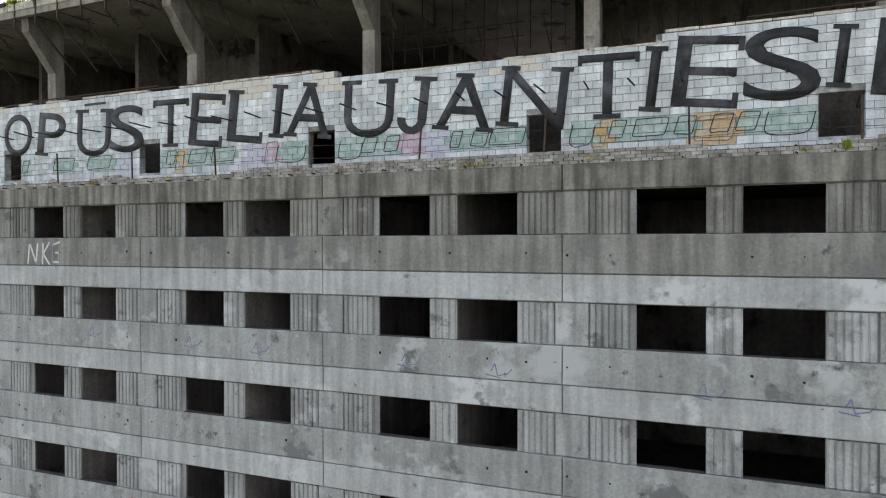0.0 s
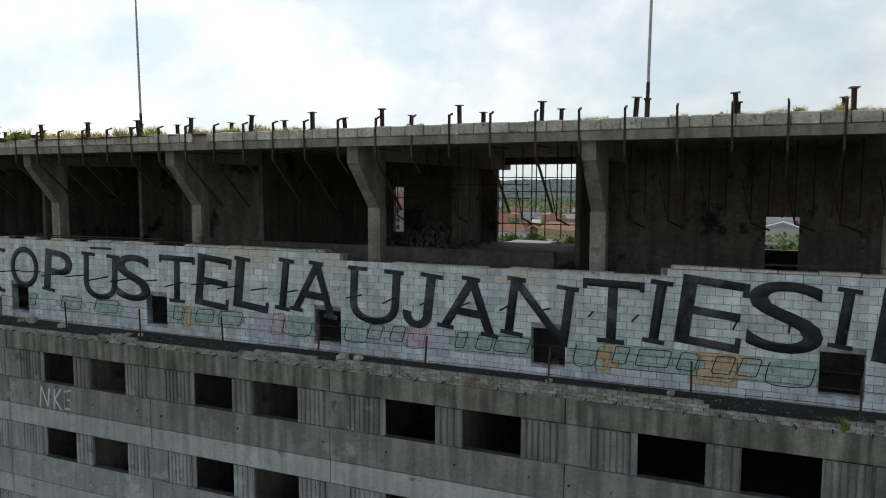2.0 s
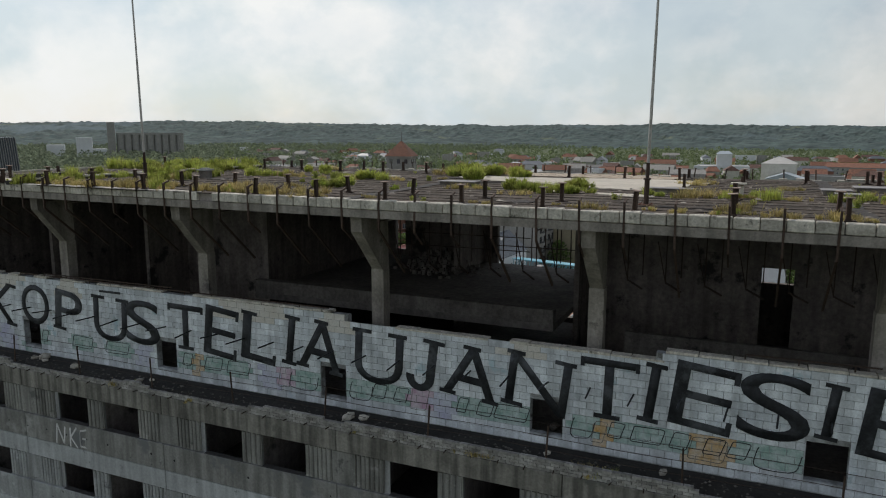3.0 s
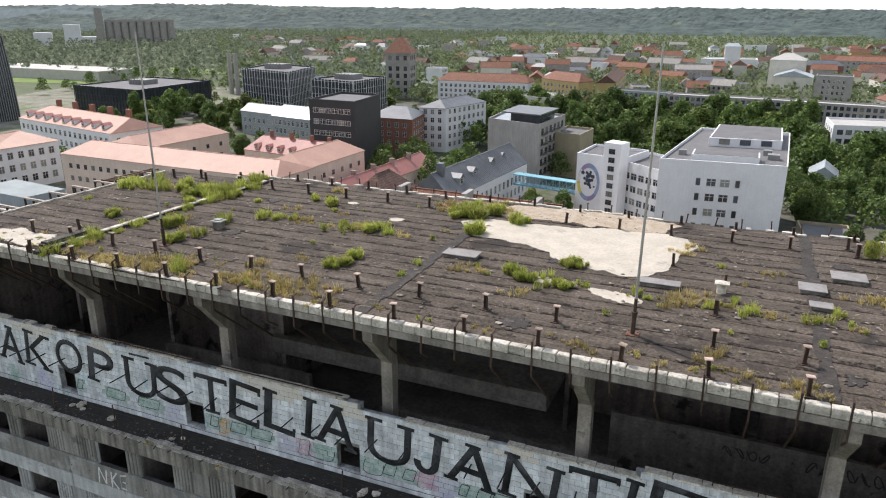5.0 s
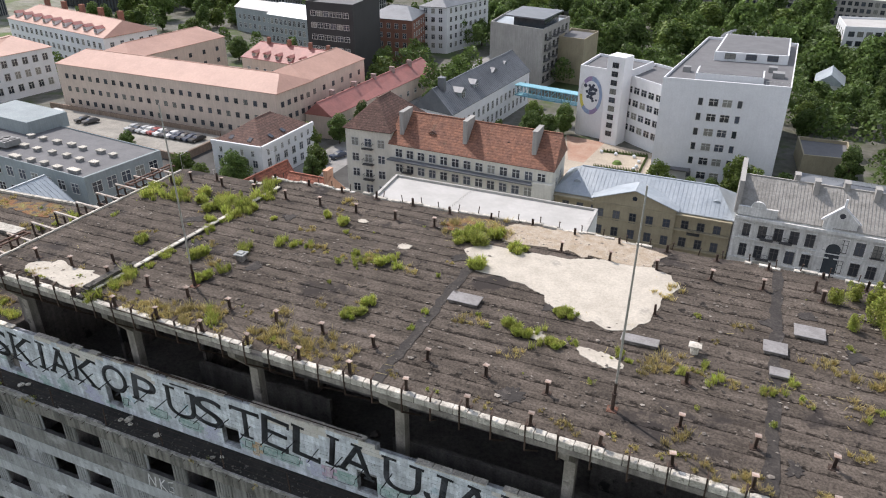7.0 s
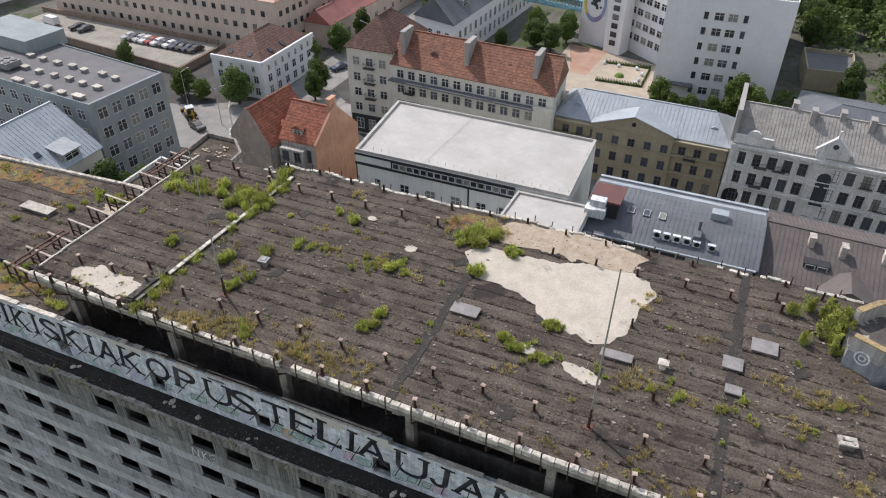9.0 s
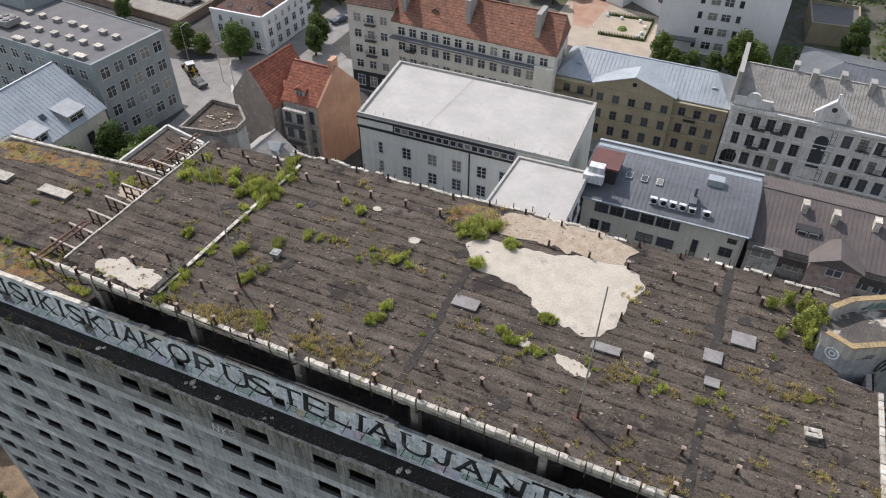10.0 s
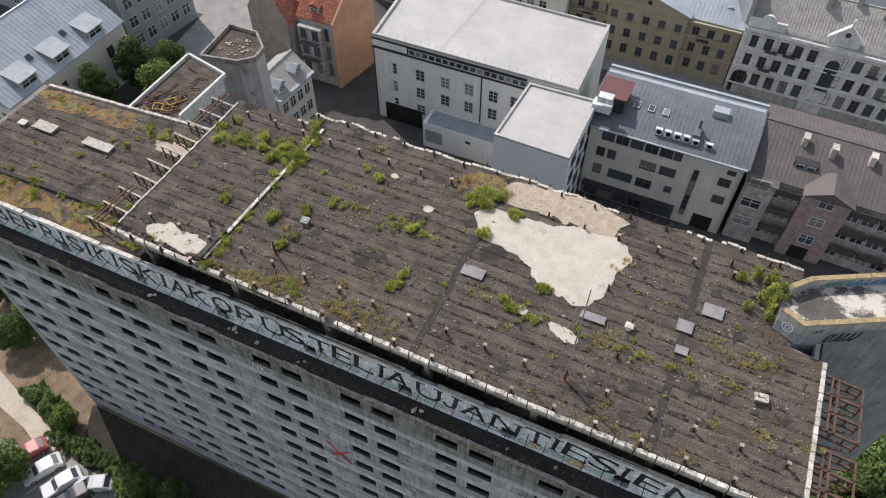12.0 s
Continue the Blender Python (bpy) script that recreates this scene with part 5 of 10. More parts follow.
for x, y, w, d, a in ((4.15, 29.95, 1.28, 1.0, 0), (2.78, 28.1, 0.98, 0.9, 0), (2.97, 26.3, 0.78, 0.6, 0), (-2.6, 26.35, 1.6, 0.6, 1), (-10.8, 26.5, 1.55, 0.86, 0)):
    hatch(x, y, w, d, a)

e = thing("vent_cowl", "pale concrete vent cowl with a slotted cap on the roof", "vent", at=pose(7.8, 24.95, ROOF, 0, 0, 8) @ Matrix.Diagonal((0.85, 0.85, 0.95, 1)))
b = bmesh.new(); box(b, -0.36, -0.24, 0, 0.36, 0.24, 0.3); part("body", b, M["concrete_dark"], e)
b = bmesh.new()
for s in (-1, 1):
    box(b, -0.46, 0.17 * s - 0.17, 0.38, 0.46, 0.17 * s + 0.06 + 0.05, 0.47) if s > 0 else box(b, -0.46, -0.34, 0.38, 0.46, -0.08, 0.47)
box(b, -0.46, -0.08, 0.38, -0.28, 0.0, 0.47); box(b, 0.28, -0.08, 0.38, 0.46, 0.0, 0.47)
part("cap", b, M["coping"], e, "pale slotted cap")
b = bmesh.new()
for sx, sy in ((-0.3, -0.18), (0.3, -0.18), (0.3, 0.18), (-0.3, 0.18)):
    box(b, sx - 0.05, sy - 0.05, 0.3, sx + 0.05, sy + 0.05, 0.38)
part("cap_feet", b, M["coping"], e)
e = thing("vent_pipe", "short pale vent pipe with a flat cap on the roof", "vent", at=pose(-0.36, 26.55, ROOF))
b = bmesh.new(); rod(b, (0, 0, 0), (0, 0, 0.32), 0.17, n=14); part("pipe", b, M["coping"], e)
b = bmesh.new(); box(b, -0.26, -0.22, 0.36, 0.26, 0.22, 0.42); rod(b, (0, 0, 0.3), (0, 0, 0.36), 0.07, n=8); part("cap", b, M["coping"], e)
b = bmesh.new(); rod(b, (0.1, 0.35, 0), (0.1, 0.35, 0.62), 0.05, n=8); part("side_pipe", b, M["rust"], e)
e = thing("vent_chimney", "low square concrete chimney with a grey cap on the roof", "chimney", at=pose(-23.1, 25.6, ROOF, 0, 0, 4) @ Matrix.Diagonal((0.78, 0.78, 0.72, 1)))
b = bmesh.new(); box(b, -0.26, -0.26, 0, 0.26, 0.26, 0.5); part("shaft", b, M["concrete_dark"], e)
b = bmesh.new(); box(b, -0.36, -0.36, 0.5, 0.36, 0.36, 0.58); box(b, -0.2, -0.2, 0.58, 0.2, 0.2, 0.66); part("cap", b, M["concrete_pale"], e)
# low dark brick upstand over the front end of the joint
bm = bmesh.new()
for c in range(4):
    for k in range(13 - c):
        y = 19.75 + 0.26 * k + 0.13 * (c % 2)
        x = SEAM(y) - 0.12
        for dx in (-0.24, -0.11, 0.02):
            d = rnd.uniform(-0.012, 0.012)
            box(bm, x + dx + d, y, ROOF + 0.085 * c, x + dx + 0.122 + d, y + 0.245, ROOF + 0.085 * c + 0.078)
solid("brick_upstand", bm, mat("tarred_brick", (0.085, 0.078, 0.07), (0.045, 0.042, 0.038), 0.5, 0.9, grain=9, grains=0.4, island=0.4), "low upstand of dark tarred bricks on the roof", "upstand", kind="stuff", at=pose(0, 0, 0.02))

# ---- lower roof at the left end, with the steel frames between ----
LOW = 37.95
low_roof = thing("lower_roof", "lower bitumen roof overgrown with moss and weeds", "roof")
bm = bmesh.new()
prism(bm, [(XL - 0.1, 20.2), (LX, 20.2), (LX, 34.0), (-43, 34.3), (XL - 0.5, 32.9)], TERRACE + 0.2, LOW - 0.02)
part("roof_body", bm, M["concrete_dark"], low_roof)
y = 20.25
while y < 33.4:
    y1 = y + 0.95
    b = strip(XL + 0.1, LX - 0.02, y, y1)
    for v in b.verts:
        v.co.z += LOW - ROOF
    part("roofing_roll", b, M["bitumen"], low_roof)
    y = y1
bm = bmesh.new()
for i in range(22):
    xa, xb = XL + 0.2 + i * 0.95, XL + 0.2 + i * 0.95 + 0.9
    if xb < LX:
        bar(bm, (xa, 33.0 + (xa - XL) * 0.065, LOW + 0.1), (xb, 33.0 + (xb - XL) * 0.065, LOW + 0.1), 0.26, 0.2)
part("edge_strip", bm, M["coping"], low_roof, "pale edge flashing")
bm = bmesh.new()
bar(bm, (XL + 0.2, 22.6, LOW + 0.14), (-38.5, 23.2, LOW + 0.14), 0.34, 0.30)
part("raised_joint", bm, M["bitumen_dark"], low_roof)
part("moss_patch", blob(-50, 31.9, (5.0, 0.7, 0.6, 0.8, 5.5, 0.9, 0.7, 0.9), LOW + 0.026, turn=0.06, seed=51, fray=0.35), M["moss"], low_roof, "yellow and rust-coloured moss")
part("moss_patch", blob(-45, 21.6, (6.5, 0.9, 0.7, 0.8, 7.0, 0.9, 0.7, 0.8), LOW + 0.026, seed=53, fray=0.35), M["moss"], low_roof, "yellow and rust-coloured moss")
part("gravel_patch", blob(-40.0, 30.8, (2.2, 1.1, 0.9, 1.0, 2.0, 0.9, 0.7, 0.8), LOW + 0.03, seed=55, fray=0.35), M["rubble"], low_roof, "crumbled gravel")
for x, y, w, d in ((-52.0, 28.4, 2.2, 1.0), (-46.2, 28.5, 2.9, 0.9), (-54.2, 28.0, 0.8, 0.6)):
    e = thing("roof_light", "pale flat sheet-covered roof light on the lower roof", "roof light", at=pose(x, y, LOW), group="roof lights")
    b = bmesh.new(); box(b, -w / 2 + 0.08, -d / 2 + 0.08, 0, w / 2 - 0.08, d / 2 - 0.08, 0.26); part("curb", b, M["concrete_dark"], e)
    b = bmesh.new(); box(b, -w / 2, -d / 2, 0.26, w / 2, d / 2, 0.31); part("lid", b, M["coping"], e, "pale sheet lid")
# end wall of the high part and the rusted frames that bridge the step
bm = bmesh.new()
wall_with(bm, 0, 13.2, 0, 0.25, LOW - 0.1, SLAB - 0.003, [(1.2, 3.6, 38.6, 41), (5.2, 7.6, 38.6, 41), (9.2, 11.6, 38.6, 41)])
solid("wall_west", bm, M["concrete_dark"], "dark end wall with empty openings", "wall", kind="structure", at=pose(LX + 0.3, 21.0, 0, 0, 0, 90))
for k in range(10):
    y = 19.62 + 1.6 * k
    b = bmesh.new()
    bar(b, (LX + 0.25, y, 41.98), (-37.55, y + 0.22, 41.96), 0.13, 0.10)
    part("steel_rail", b, M["frame_pale"], top_floor, "flaking pale steel rail over the roof step")
    b = bmesh.new()
    bar(b, (LX + 0.1, y + 0.02, 41.30), (-37.5, y + 0.2, 41.22), 0.10, 0.12)
    for x in (-37.45, -36.75, -35.95):
        bar(b, (x, y + 0.16, 41.93), (x + 0.05, y + 0.16, 40.75 if x < -36.2 else 41.1), 0.085)
    bar(b, (-37.3, y + 0.16, 40.9), (LX + 0.1, y, 39.9), 0.085)
    part("steel_frame", b, M["rust"], top_floor, "rusted steel bracket below the rail")
for y0, y1 in ((19.7, 23.6), (31.2, 35.2)):
    b = bmesh.new()
    for x in (-36.85, -36.45):
        bar(b, (x, y0, 42.02), (x + 0.12, y1, 42.02), 0.10, 0.09)
    for y in (y0 + 0.1, (y0 + y1) / 2, y1 - 0.1):
        bar(b, (-36.95, y, 42.0), (-36.2, y, 42.0), 0.09)
    bar(b, (-37.7, y0, 41.45), (-37.5, y1, 41.45), 0.09)
    part("steel_frame", b, M["bracket"], top_floor, "rusted double rail along the roof step")

# ---- stair head at the right end of the roof ----
tan_coping = mat("tan_coping", (0.37, 0.28, 0.15), (0.25, 0.19, 0.11), 0.6, 0.9, grain=9, grains=0.4)
stair = thing("stair_head", "grey rendered stair head with cut corner, tan coping and graffiti", "stair head")
AX = Vector((0.88, 0.475)).normalized()
far = lambda x, y, d: (x + AX.x * d, y + AX.y * d)
plan = [(7.7, 30.35), (9.0, 29.75), far(9.0, 29.75, 13.0), far(8.95, 33.75, 13.0), (8.95, 33.75), (7.85, 32.6)]
RIM, DECK = 43.95, 43.1
bm = bmesh.new()
prism(bm, plan, 20.0, DECK)
part("body", bm, mat("render_pale", (0.30, 0.315, 0.335), (0.21, 0.22, 0.235), 1.5, 0.9, streak=0.2, grain=10, grains=0.25, spots=[((0.13, 0.14, 0.15), 0.5, 0.60), ((0.44, 0.45, 0.46), 0.8, 0.64)]), stair)
bm = bmesh.new()
cop = bmesh.new()
n = len(plan)
for i in range(n - 1):
    (xa, ya), (xb, yb) = plan[i], plan[i + 1]
    d = Vector((xb - xa, yb - ya)).normalized() * 0.16
    inn = Vector((-d.y, d.x)) * 1.0
    bar(bm, (xa + inn.x, ya + inn.y, (RIM + DECK) / 2), (xb + inn.x, yb + inn.y, (RIM + DECK) / 2), 0.32, RIM - DECK)
    m = max(1, int(Vector((xb - xa, yb - ya)).length / 0.9))
    for k in range(m):
        fa, fb = k / m, (k + 0.97) / m
        cop = bmesh.new()
        bar(cop, (xa + inn.x + (xb - xa) * fa, ya + inn.y + (yb - ya) * fa, RIM + 0.04 + rnd.uniform(-0.015, 0.015)), (xa + inn.x + (xb - xa) * fb, ya + inn.y + (yb - ya) * fb, RIM + 0.04 + rnd.uniform(-0.015, 0.015)), 0.34, 0.07)
        part("coping", cop, tan_coping, stair, "tan weathered coping")
part("parapet", bm, mat("render_wall", (0.44, 0.43, 0.40), (0.33, 0.32, 0.30), 1.0, 0.9, streak=0.25, grain=12, grains=0.2), stair)
bm = bmesh.new()
prism(bm, plan, DECK, DECK + 0.03)
part("roof_surface", bm, mat("peeling_roof", (0.085, 0.078, 0.072), (0.12, 0.11, 0.10), 0.9, 0.9, grain=8, grains=0.4, spots=((0.56, 0.52, 0.45), 0.38, 0.47)), stair, "dark felt peeled to pale screed")


def tag_on(name, start, length, z, h, count, width, material, label, off, seed):
    """Loops of spray paint along the wall's direction."""
    b = bmesh.new()
    r = random.Random(seed)
    for k in range(count):
        s = length * (k + 0.5) / count
        last = None
        a0 = r.uniform(0, 6)
        for i in range(9):
            a = a0 + i * 0.75
            u, w = s + length / count * 0.7 * math.cos(a), z + h * 0.5 * math.sin(a * 1.25)
            p = (start[0] + AX.x * u + off[0], start[1] + AX.y * u + off[1], w)
            if last:
                bar(b, last, p, 0.004, width)
            last = p
    part(name, b, material, stair, label)


tag_on("tag", far(9.0, 29.75, 2.0), 2.0, 42.45, 0.95, 5, 0.17, M["letter"], "black sprayed tag", (0.004, -0.008), 3)
tag_on("tag", far(9.0, 29.75, 0.9), 0.6, 43.25, 0.3, 3, 0.035, M["letter"], "small thin black tag", (0.004, -0.008), 8)
tag_on("tag", far(8.95, 33.75, 0.7), 1.7, 43.55, 0.5, 4, 0.09, mat("green_paint", (0.10, 0.30, 0.20), (0.12, 0.22, 0.25), 0.6, 0.7), "green graffiti inside the parapet", (0.16, -0.33), 5)
tag_on("tag", far(8.95, 33.75, 2.5), 4.0, 43.55, 0.6, 7, 0.14, mat("blue_paint_bold", (0.08, 0.16, 0.42), (0.10, 0.34, 0.48), 0.5, 0.7), "blue graffiti inside the parapet", (0.16, -0.33), 6)
b = bmesh.new()
for k in range(26):
    a, c = math.tau * k / 26, math.tau * (k + 1) / 26
    f = lambda t, r: (8.33 + 0.30 * r * math.cos(t) - 0.004, 30.035 - 0.14 * r * math.cos(t) - 0.012, 43.05 + 0.36 * r * math.sin(t))
    bar(b, f(a, 1), f(c, 1), 0.005, 0.09)
    bar(b, f(a, 0.45), f(c, 0.45), 0.005, 0.07)
part("tag", b, M["block"], stair, "white painted ring")
for k in range(8):
    y = 19.9 + 1.22 * k
    b = bmesh.new()
    bar(b, (RX - 0.05, y, 41.88), (RX + 2.3, y - 0.1, 41.80), 0.15, 0.14)
    bar(b, (RX, y, 41.2), (RX + 2.25, y - 0.1, 41.1), 0.12, 0.12)
    for dx in (0.75, 1.5, 2.2):
        bar(b, (RX + dx, y - 0.05, 41.85), (RX + dx, y - 0.05, 40.6 if dx > 2 else 41.1), 0.10)
    bar(b, (RX + 2.2, y - 0.1, 40.7), (RX, y, 39.9), 0.09)
    part("steel_bracket", b, M["bracket"], top_floor, "rusted steel bracket standing out from the roof edge")
    if k < 7 and k != 3:
        for dx, z in ((0.45, 41.98), (0.80, 41.98), (2.15, 41.9)):
            b = bmesh.new()
            bar(b, (RX + dx, y - 0.1, z), (RX + dx + 0.02, y + 1.2, z), 0.11, 0.10)
            part("bracket_rail", b, M["bracket"], top_floor)


# chips of felt and mortar strewn over the roof
dr = random.Random(31)
verts, faces = [], []
for k in range(2600):
    x, y = dr.uniform(LX + 0.5, RX - 0.5), dr.uniform(19.8, 33.8)
    if k < 260:
        x, y = dr.gauss(-8, 3.0), dr.gauss(34.2, 0.6)
    if x > 8.4 and y > 29 or -11 < x < -1.5 and 27.5 < y < 33.2:
        continue
    s, a = abs(dr.gauss(0.0, 0.03)) + 0.012, dr.uniform(0, math.tau)
    i = len(verts)
    for m in range(5):
        t = a + m * math.tau / 5
        r = s * dr.uniform(0.6, 1.3)
        verts.append((x + r * math.cos(t) * 1.4, y + r * math.sin(t), ROOF + 0.045 + dr.uniform(0, 0.02)))
    verts.append((x, y, ROOF + 0.05 + s * 0.5))
    faces += [(i + m, i + (m + 1) % 5, i + 5) for m in range(5)]
me = bpy.data.meshes.new("roof_debris")
me.from_pydata(verts, [], faces)
me.materials.append(mat("chips", (0.24, 0.215, 0.185), (0.10, 0.085, 0.075), 0.4, 0.95, grain=8, grains=0.4, island=0.7))
tagged(new("roof_debris", me), "small pale chips and crumbs strewn over the roof", "debris", kind="stuff")
# fallen dry stalks
verts, faces = [], []
for k in range(200):
    x, y, a, s = dr.uniform(LX + 0.5, RX - 0.8), dr.uniform(19.8, 33.8), dr.gauss(-0.2, 0.9), dr.uniform(0.15, 0.6)
    if k < 30:
        x, y, a, s = dr.gauss(5, 1.6), dr.gauss(25.6, 0.2), dr.gauss(-0.2, 0.8), s * 0.6
    elif k < 140:
        x, y = dr.gauss(-13.2, 1.3), dr.gauss(34.0, 0.7)
    c, sn, w = math.cos(a), math.sin(a), 0.007
    i = len(verts)
    z = ROOF + 0.06
    verts += [(x - sn * w, y + c * w, z), (x + sn * w, y - c * w, z), (x + c * s + sn * w, y + sn * s - c * w, z + 0.06), (x + c * s - sn * w, y + sn * s + c * w, z + 0.06)]
    faces.append((i, i + 1, i + 2, i + 3))
me = bpy.data.meshes.new("dry_stalks")
me.from_pydata(verts, [], faces)
me.materials.append(M["weed_dry"])
tagged(new("dry_stalks", me), "fallen dry stalks lying on the roof", "dry stalks", kind="stuff")


# ---- weeds on the roofs ----
def tuft(seed, n, h, spread, blade=0.022, droop=0.5):
    """Blades that rise from a few uneven clumps and bend outward."""
    r = random.Random(seed)
    verts, faces = [], []
    blade *= 0.75
    n = int(n * 1.5)
    clumps = [(Vector((r.gauss(0, 0.8), r.gauss(0, 0.45), 0)) * spread, r.uniform(0.35, 1.0)) for _ in range(r.randint(4, 7))]
    for _ in range(n):
        c, grow = r.choice(clumps)
        a, d = r.uniform(0, math.tau), abs(r.gauss(0, 0.32)) * spread * grow
        px, py = c.x + d * math.cos(a), c.y + d * math.sin(a)
        t, hh = r.uniform(0, math.tau), h * grow * r.uniform(0.35, 1.0)
        lean = Vector((math.cos(a) * 0.6 + math.cos(t) * 0.6, math.sin(a) * 0.6 + math.sin(t) * 0.6, 0)) * droop * hh
        side = Vector((-math.sin(t), math.cos(t), 0)) * blade * r.uniform(0.5, 1.0)
        base, mid, tip = Vector((px, py, -0.02)), Vector((px, py, hh * 0.6)) + lean * 0.35, Vector((px, py, hh)) + lean
        i = len(verts)
        verts += [base - side, base + side, mid + side * 0.9, mid - side * 0.9, tip]
        faces += [(i, i + 1, i + 2, i + 3), (i + 3, i + 2, i + 4)]
    me = bpy.data.meshes.new("tuft")
    me.from_pydata(verts, [], faces)
    return me


def bush(seed, n, h, spread, leaf):
    """A small leafy shrub: uneven shoots with many small leaves round them."""
    r = random.Random(seed)
    shoots = [(r.gauss(0, 0.36) * spread, r.gauss(0, 0.36) * spread, r.uniform(0.4, 1.0)) for _ in range(9)]
    verts, faces = [], []
    for _ in range(n):
        a, u = r.uniform(0, math.tau), r.random()
        q = shoots[r.randrange(len(shoots))]
        v = r.random()
        z = h * q[2] * (0.06 + 0.94 * v ** 0.8)
        rad = spread * 0.42 * q[2] * math.sqrt(u) * (1 - 0.75 * v ** 2)
        c = Vector((q[0] * (0.5 + 0.5 * v) + rad * math.cos(a), q[1] * (0.5 + 0.5 * v) + rad * math.sin(a), z))
        t1 = Vector((r.gauss(0, 1), r.gauss(0, 1), r.gauss(0, 0.6))).normalized() * leaf * r.uniform(0.6, 1.2)
        t2 = t1.cross(Vector((r.gauss(0, 1), r.gauss(0, 1), r.gauss(0, 1)))).normalized() * leaf * 0.45
        i = len(verts)
        verts += [c - t1, c + t2, c + t1, c - t2]
        faces.append((i, i + 1, i + 2, i + 3))
    me = bpy.data.meshes.new("bush")
    me.from_pydata(verts, [], faces)
    return me


def clump(seed, n, h, spread):
    """A dense rounded clump of grass: tall in the middle, arching over at the rim."""
    r = random.Random(seed)
    verts, faces = [], []
    lobes = [(r.gauss(0, 0.34) * spread, r.gauss(0, 0.34) * spread, r.uniform(0.55, 1.0)) for _ in range(6)]
    for _ in range(n):
        lx, ly, grow = r.choice(lobes)
        a, u = r.uniform(0, math.tau), math.sqrt(r.random())
        rad = spread * 0.5 * grow * u
        hh = h * grow * (1 - 0.55 * u * u) * r.uniform(0.55, 1.1)
        px, py = lx + rad * 0.55 * math.cos(a), ly + rad * 0.55 * math.sin(a)
        out = Vector((math.cos(a), math.sin(a), 0)) * (rad * 0.75 + hh * r.uniform(0.05, 0.4))
        t = r.uniform(0, math.tau)
        side = Vector((-math.sin(t), math.cos(t), 0)) * r.uniform(0.009, 0.02)
        base, mid, tip = Vector((px, py, -0.02)), Vector((px, py, hh * 0.7)) + out * 0.4, Vector((px, py, hh * r.uniform(0.75, 1.0))) + out
        i = len(verts)
        verts += [base - side, base + side, mid + side * 0.9, mid - side * 0.9, tip]
        faces += [(i, i + 1, i + 2, i + 3), (i + 3, i + 2, i + 4)]
    me = bpy.data.meshes.new("clump")
    me.from_pydata(verts, [], faces)
    return me


WEED_MESHES = {"c": [clump(40 + i, 1300, 0.62, 0.62) for i in range(4)], "g": [tuft(i, 300, 0.72, 0.5, 0.022) for i in range(5)], "d": [tuft(10 + i, 230, 0.42, 0.6, 0.02, droop=0.9) for i in range(5)], "b": [bush(20 + i, 2200, 0.75, 0.56, 0.040) for i in range(4)], "s": [bush(30 + i, 800, 0.36, 0.36, 0.030) for i in range(4)]}
for key, ms in WEED_MESHES.items():
    for me in ms:
        me.materials.append(M["weed_dry"] if key == "d" else M["weed"])
WEED_LABEL = {"c": "dense rounded clump of bright green grass on the roof", "g": "tuft of bright green grass growing on the roof", "d": "tuft of dry yellow grass on the roof", "b": "small bushy green shrub growing on the roof", "s": "low green weed growing on the roof"}
wr = random.Random(5)


def weed(x, y, kind, size=1.0, z=None):
    me = wr.choice(WEED_MESHES[kind])
    ob = new("weed" if kind in "gs" else "grass_clump" if kind == "c" else "dry_grass" if kind == "d" else "shrub", me)
    ob.matrix_world = pose(x, y, (ROOF if z is None else z) + 0.015, 0, 0, wr.uniform(0, 360)) @ Matrix.Diagonal((size * wr.uniform(0.7, 1.0), size * wr.uniform(0.7, 1.0), size * wr.uniform(0.75, 1.15), 1))
    tagged(ob, WEED_LABEL[kind], "weed", "weeds on the roof", "stuff")


for x, y, k, s in ((-30.2, 30.8, "c", 1.1), (-29.1, 29.9, "c", 1.1), (-28.6, 31.5, "c", 1.2), (-28.4, 32.4, "s", 1.1), (-33.6, 30.4, "g", 1.2), (-32.6, 30.5, "g", 1.3), (-31.6, 30.6, "g", 1.2), (-25.5, 25.1, "c", 1.2), (-23.6, 26.6, "g", 1.2), (-29.4, 25.3, "c", 0.9), (-30.6, 31.6, "c", 1.3), (-28.4, 30.4, "c", 1.4), (-27.2, 30.8, "c", 1.5), (-26.7, 31.4, "c", 1.2), (-30.1, 26.0, "d", 0.6), (-27.6, 28.8, "c", 0.9), (-28.5, 27.8, "s", 0.6), (-27.3, 29.9, "g", 1.2), (-27.4, 31.2, "g", 1.3), (-27.2, 32.2, "g", 1.2), (-27.4, 33.6, "g", 1.2), (-27.7, 34.6, "g", 1.2), (-26.9, 21.8, "g", 1.1), (-27.1, 21.5, "s", 1.0), (-23.6, 23.1, "c", 1.1), (-23.3, 24.2, "g", 0.9), (-24.3, 24.8, "d", 0.8)):
    weed(x, y, k, s)
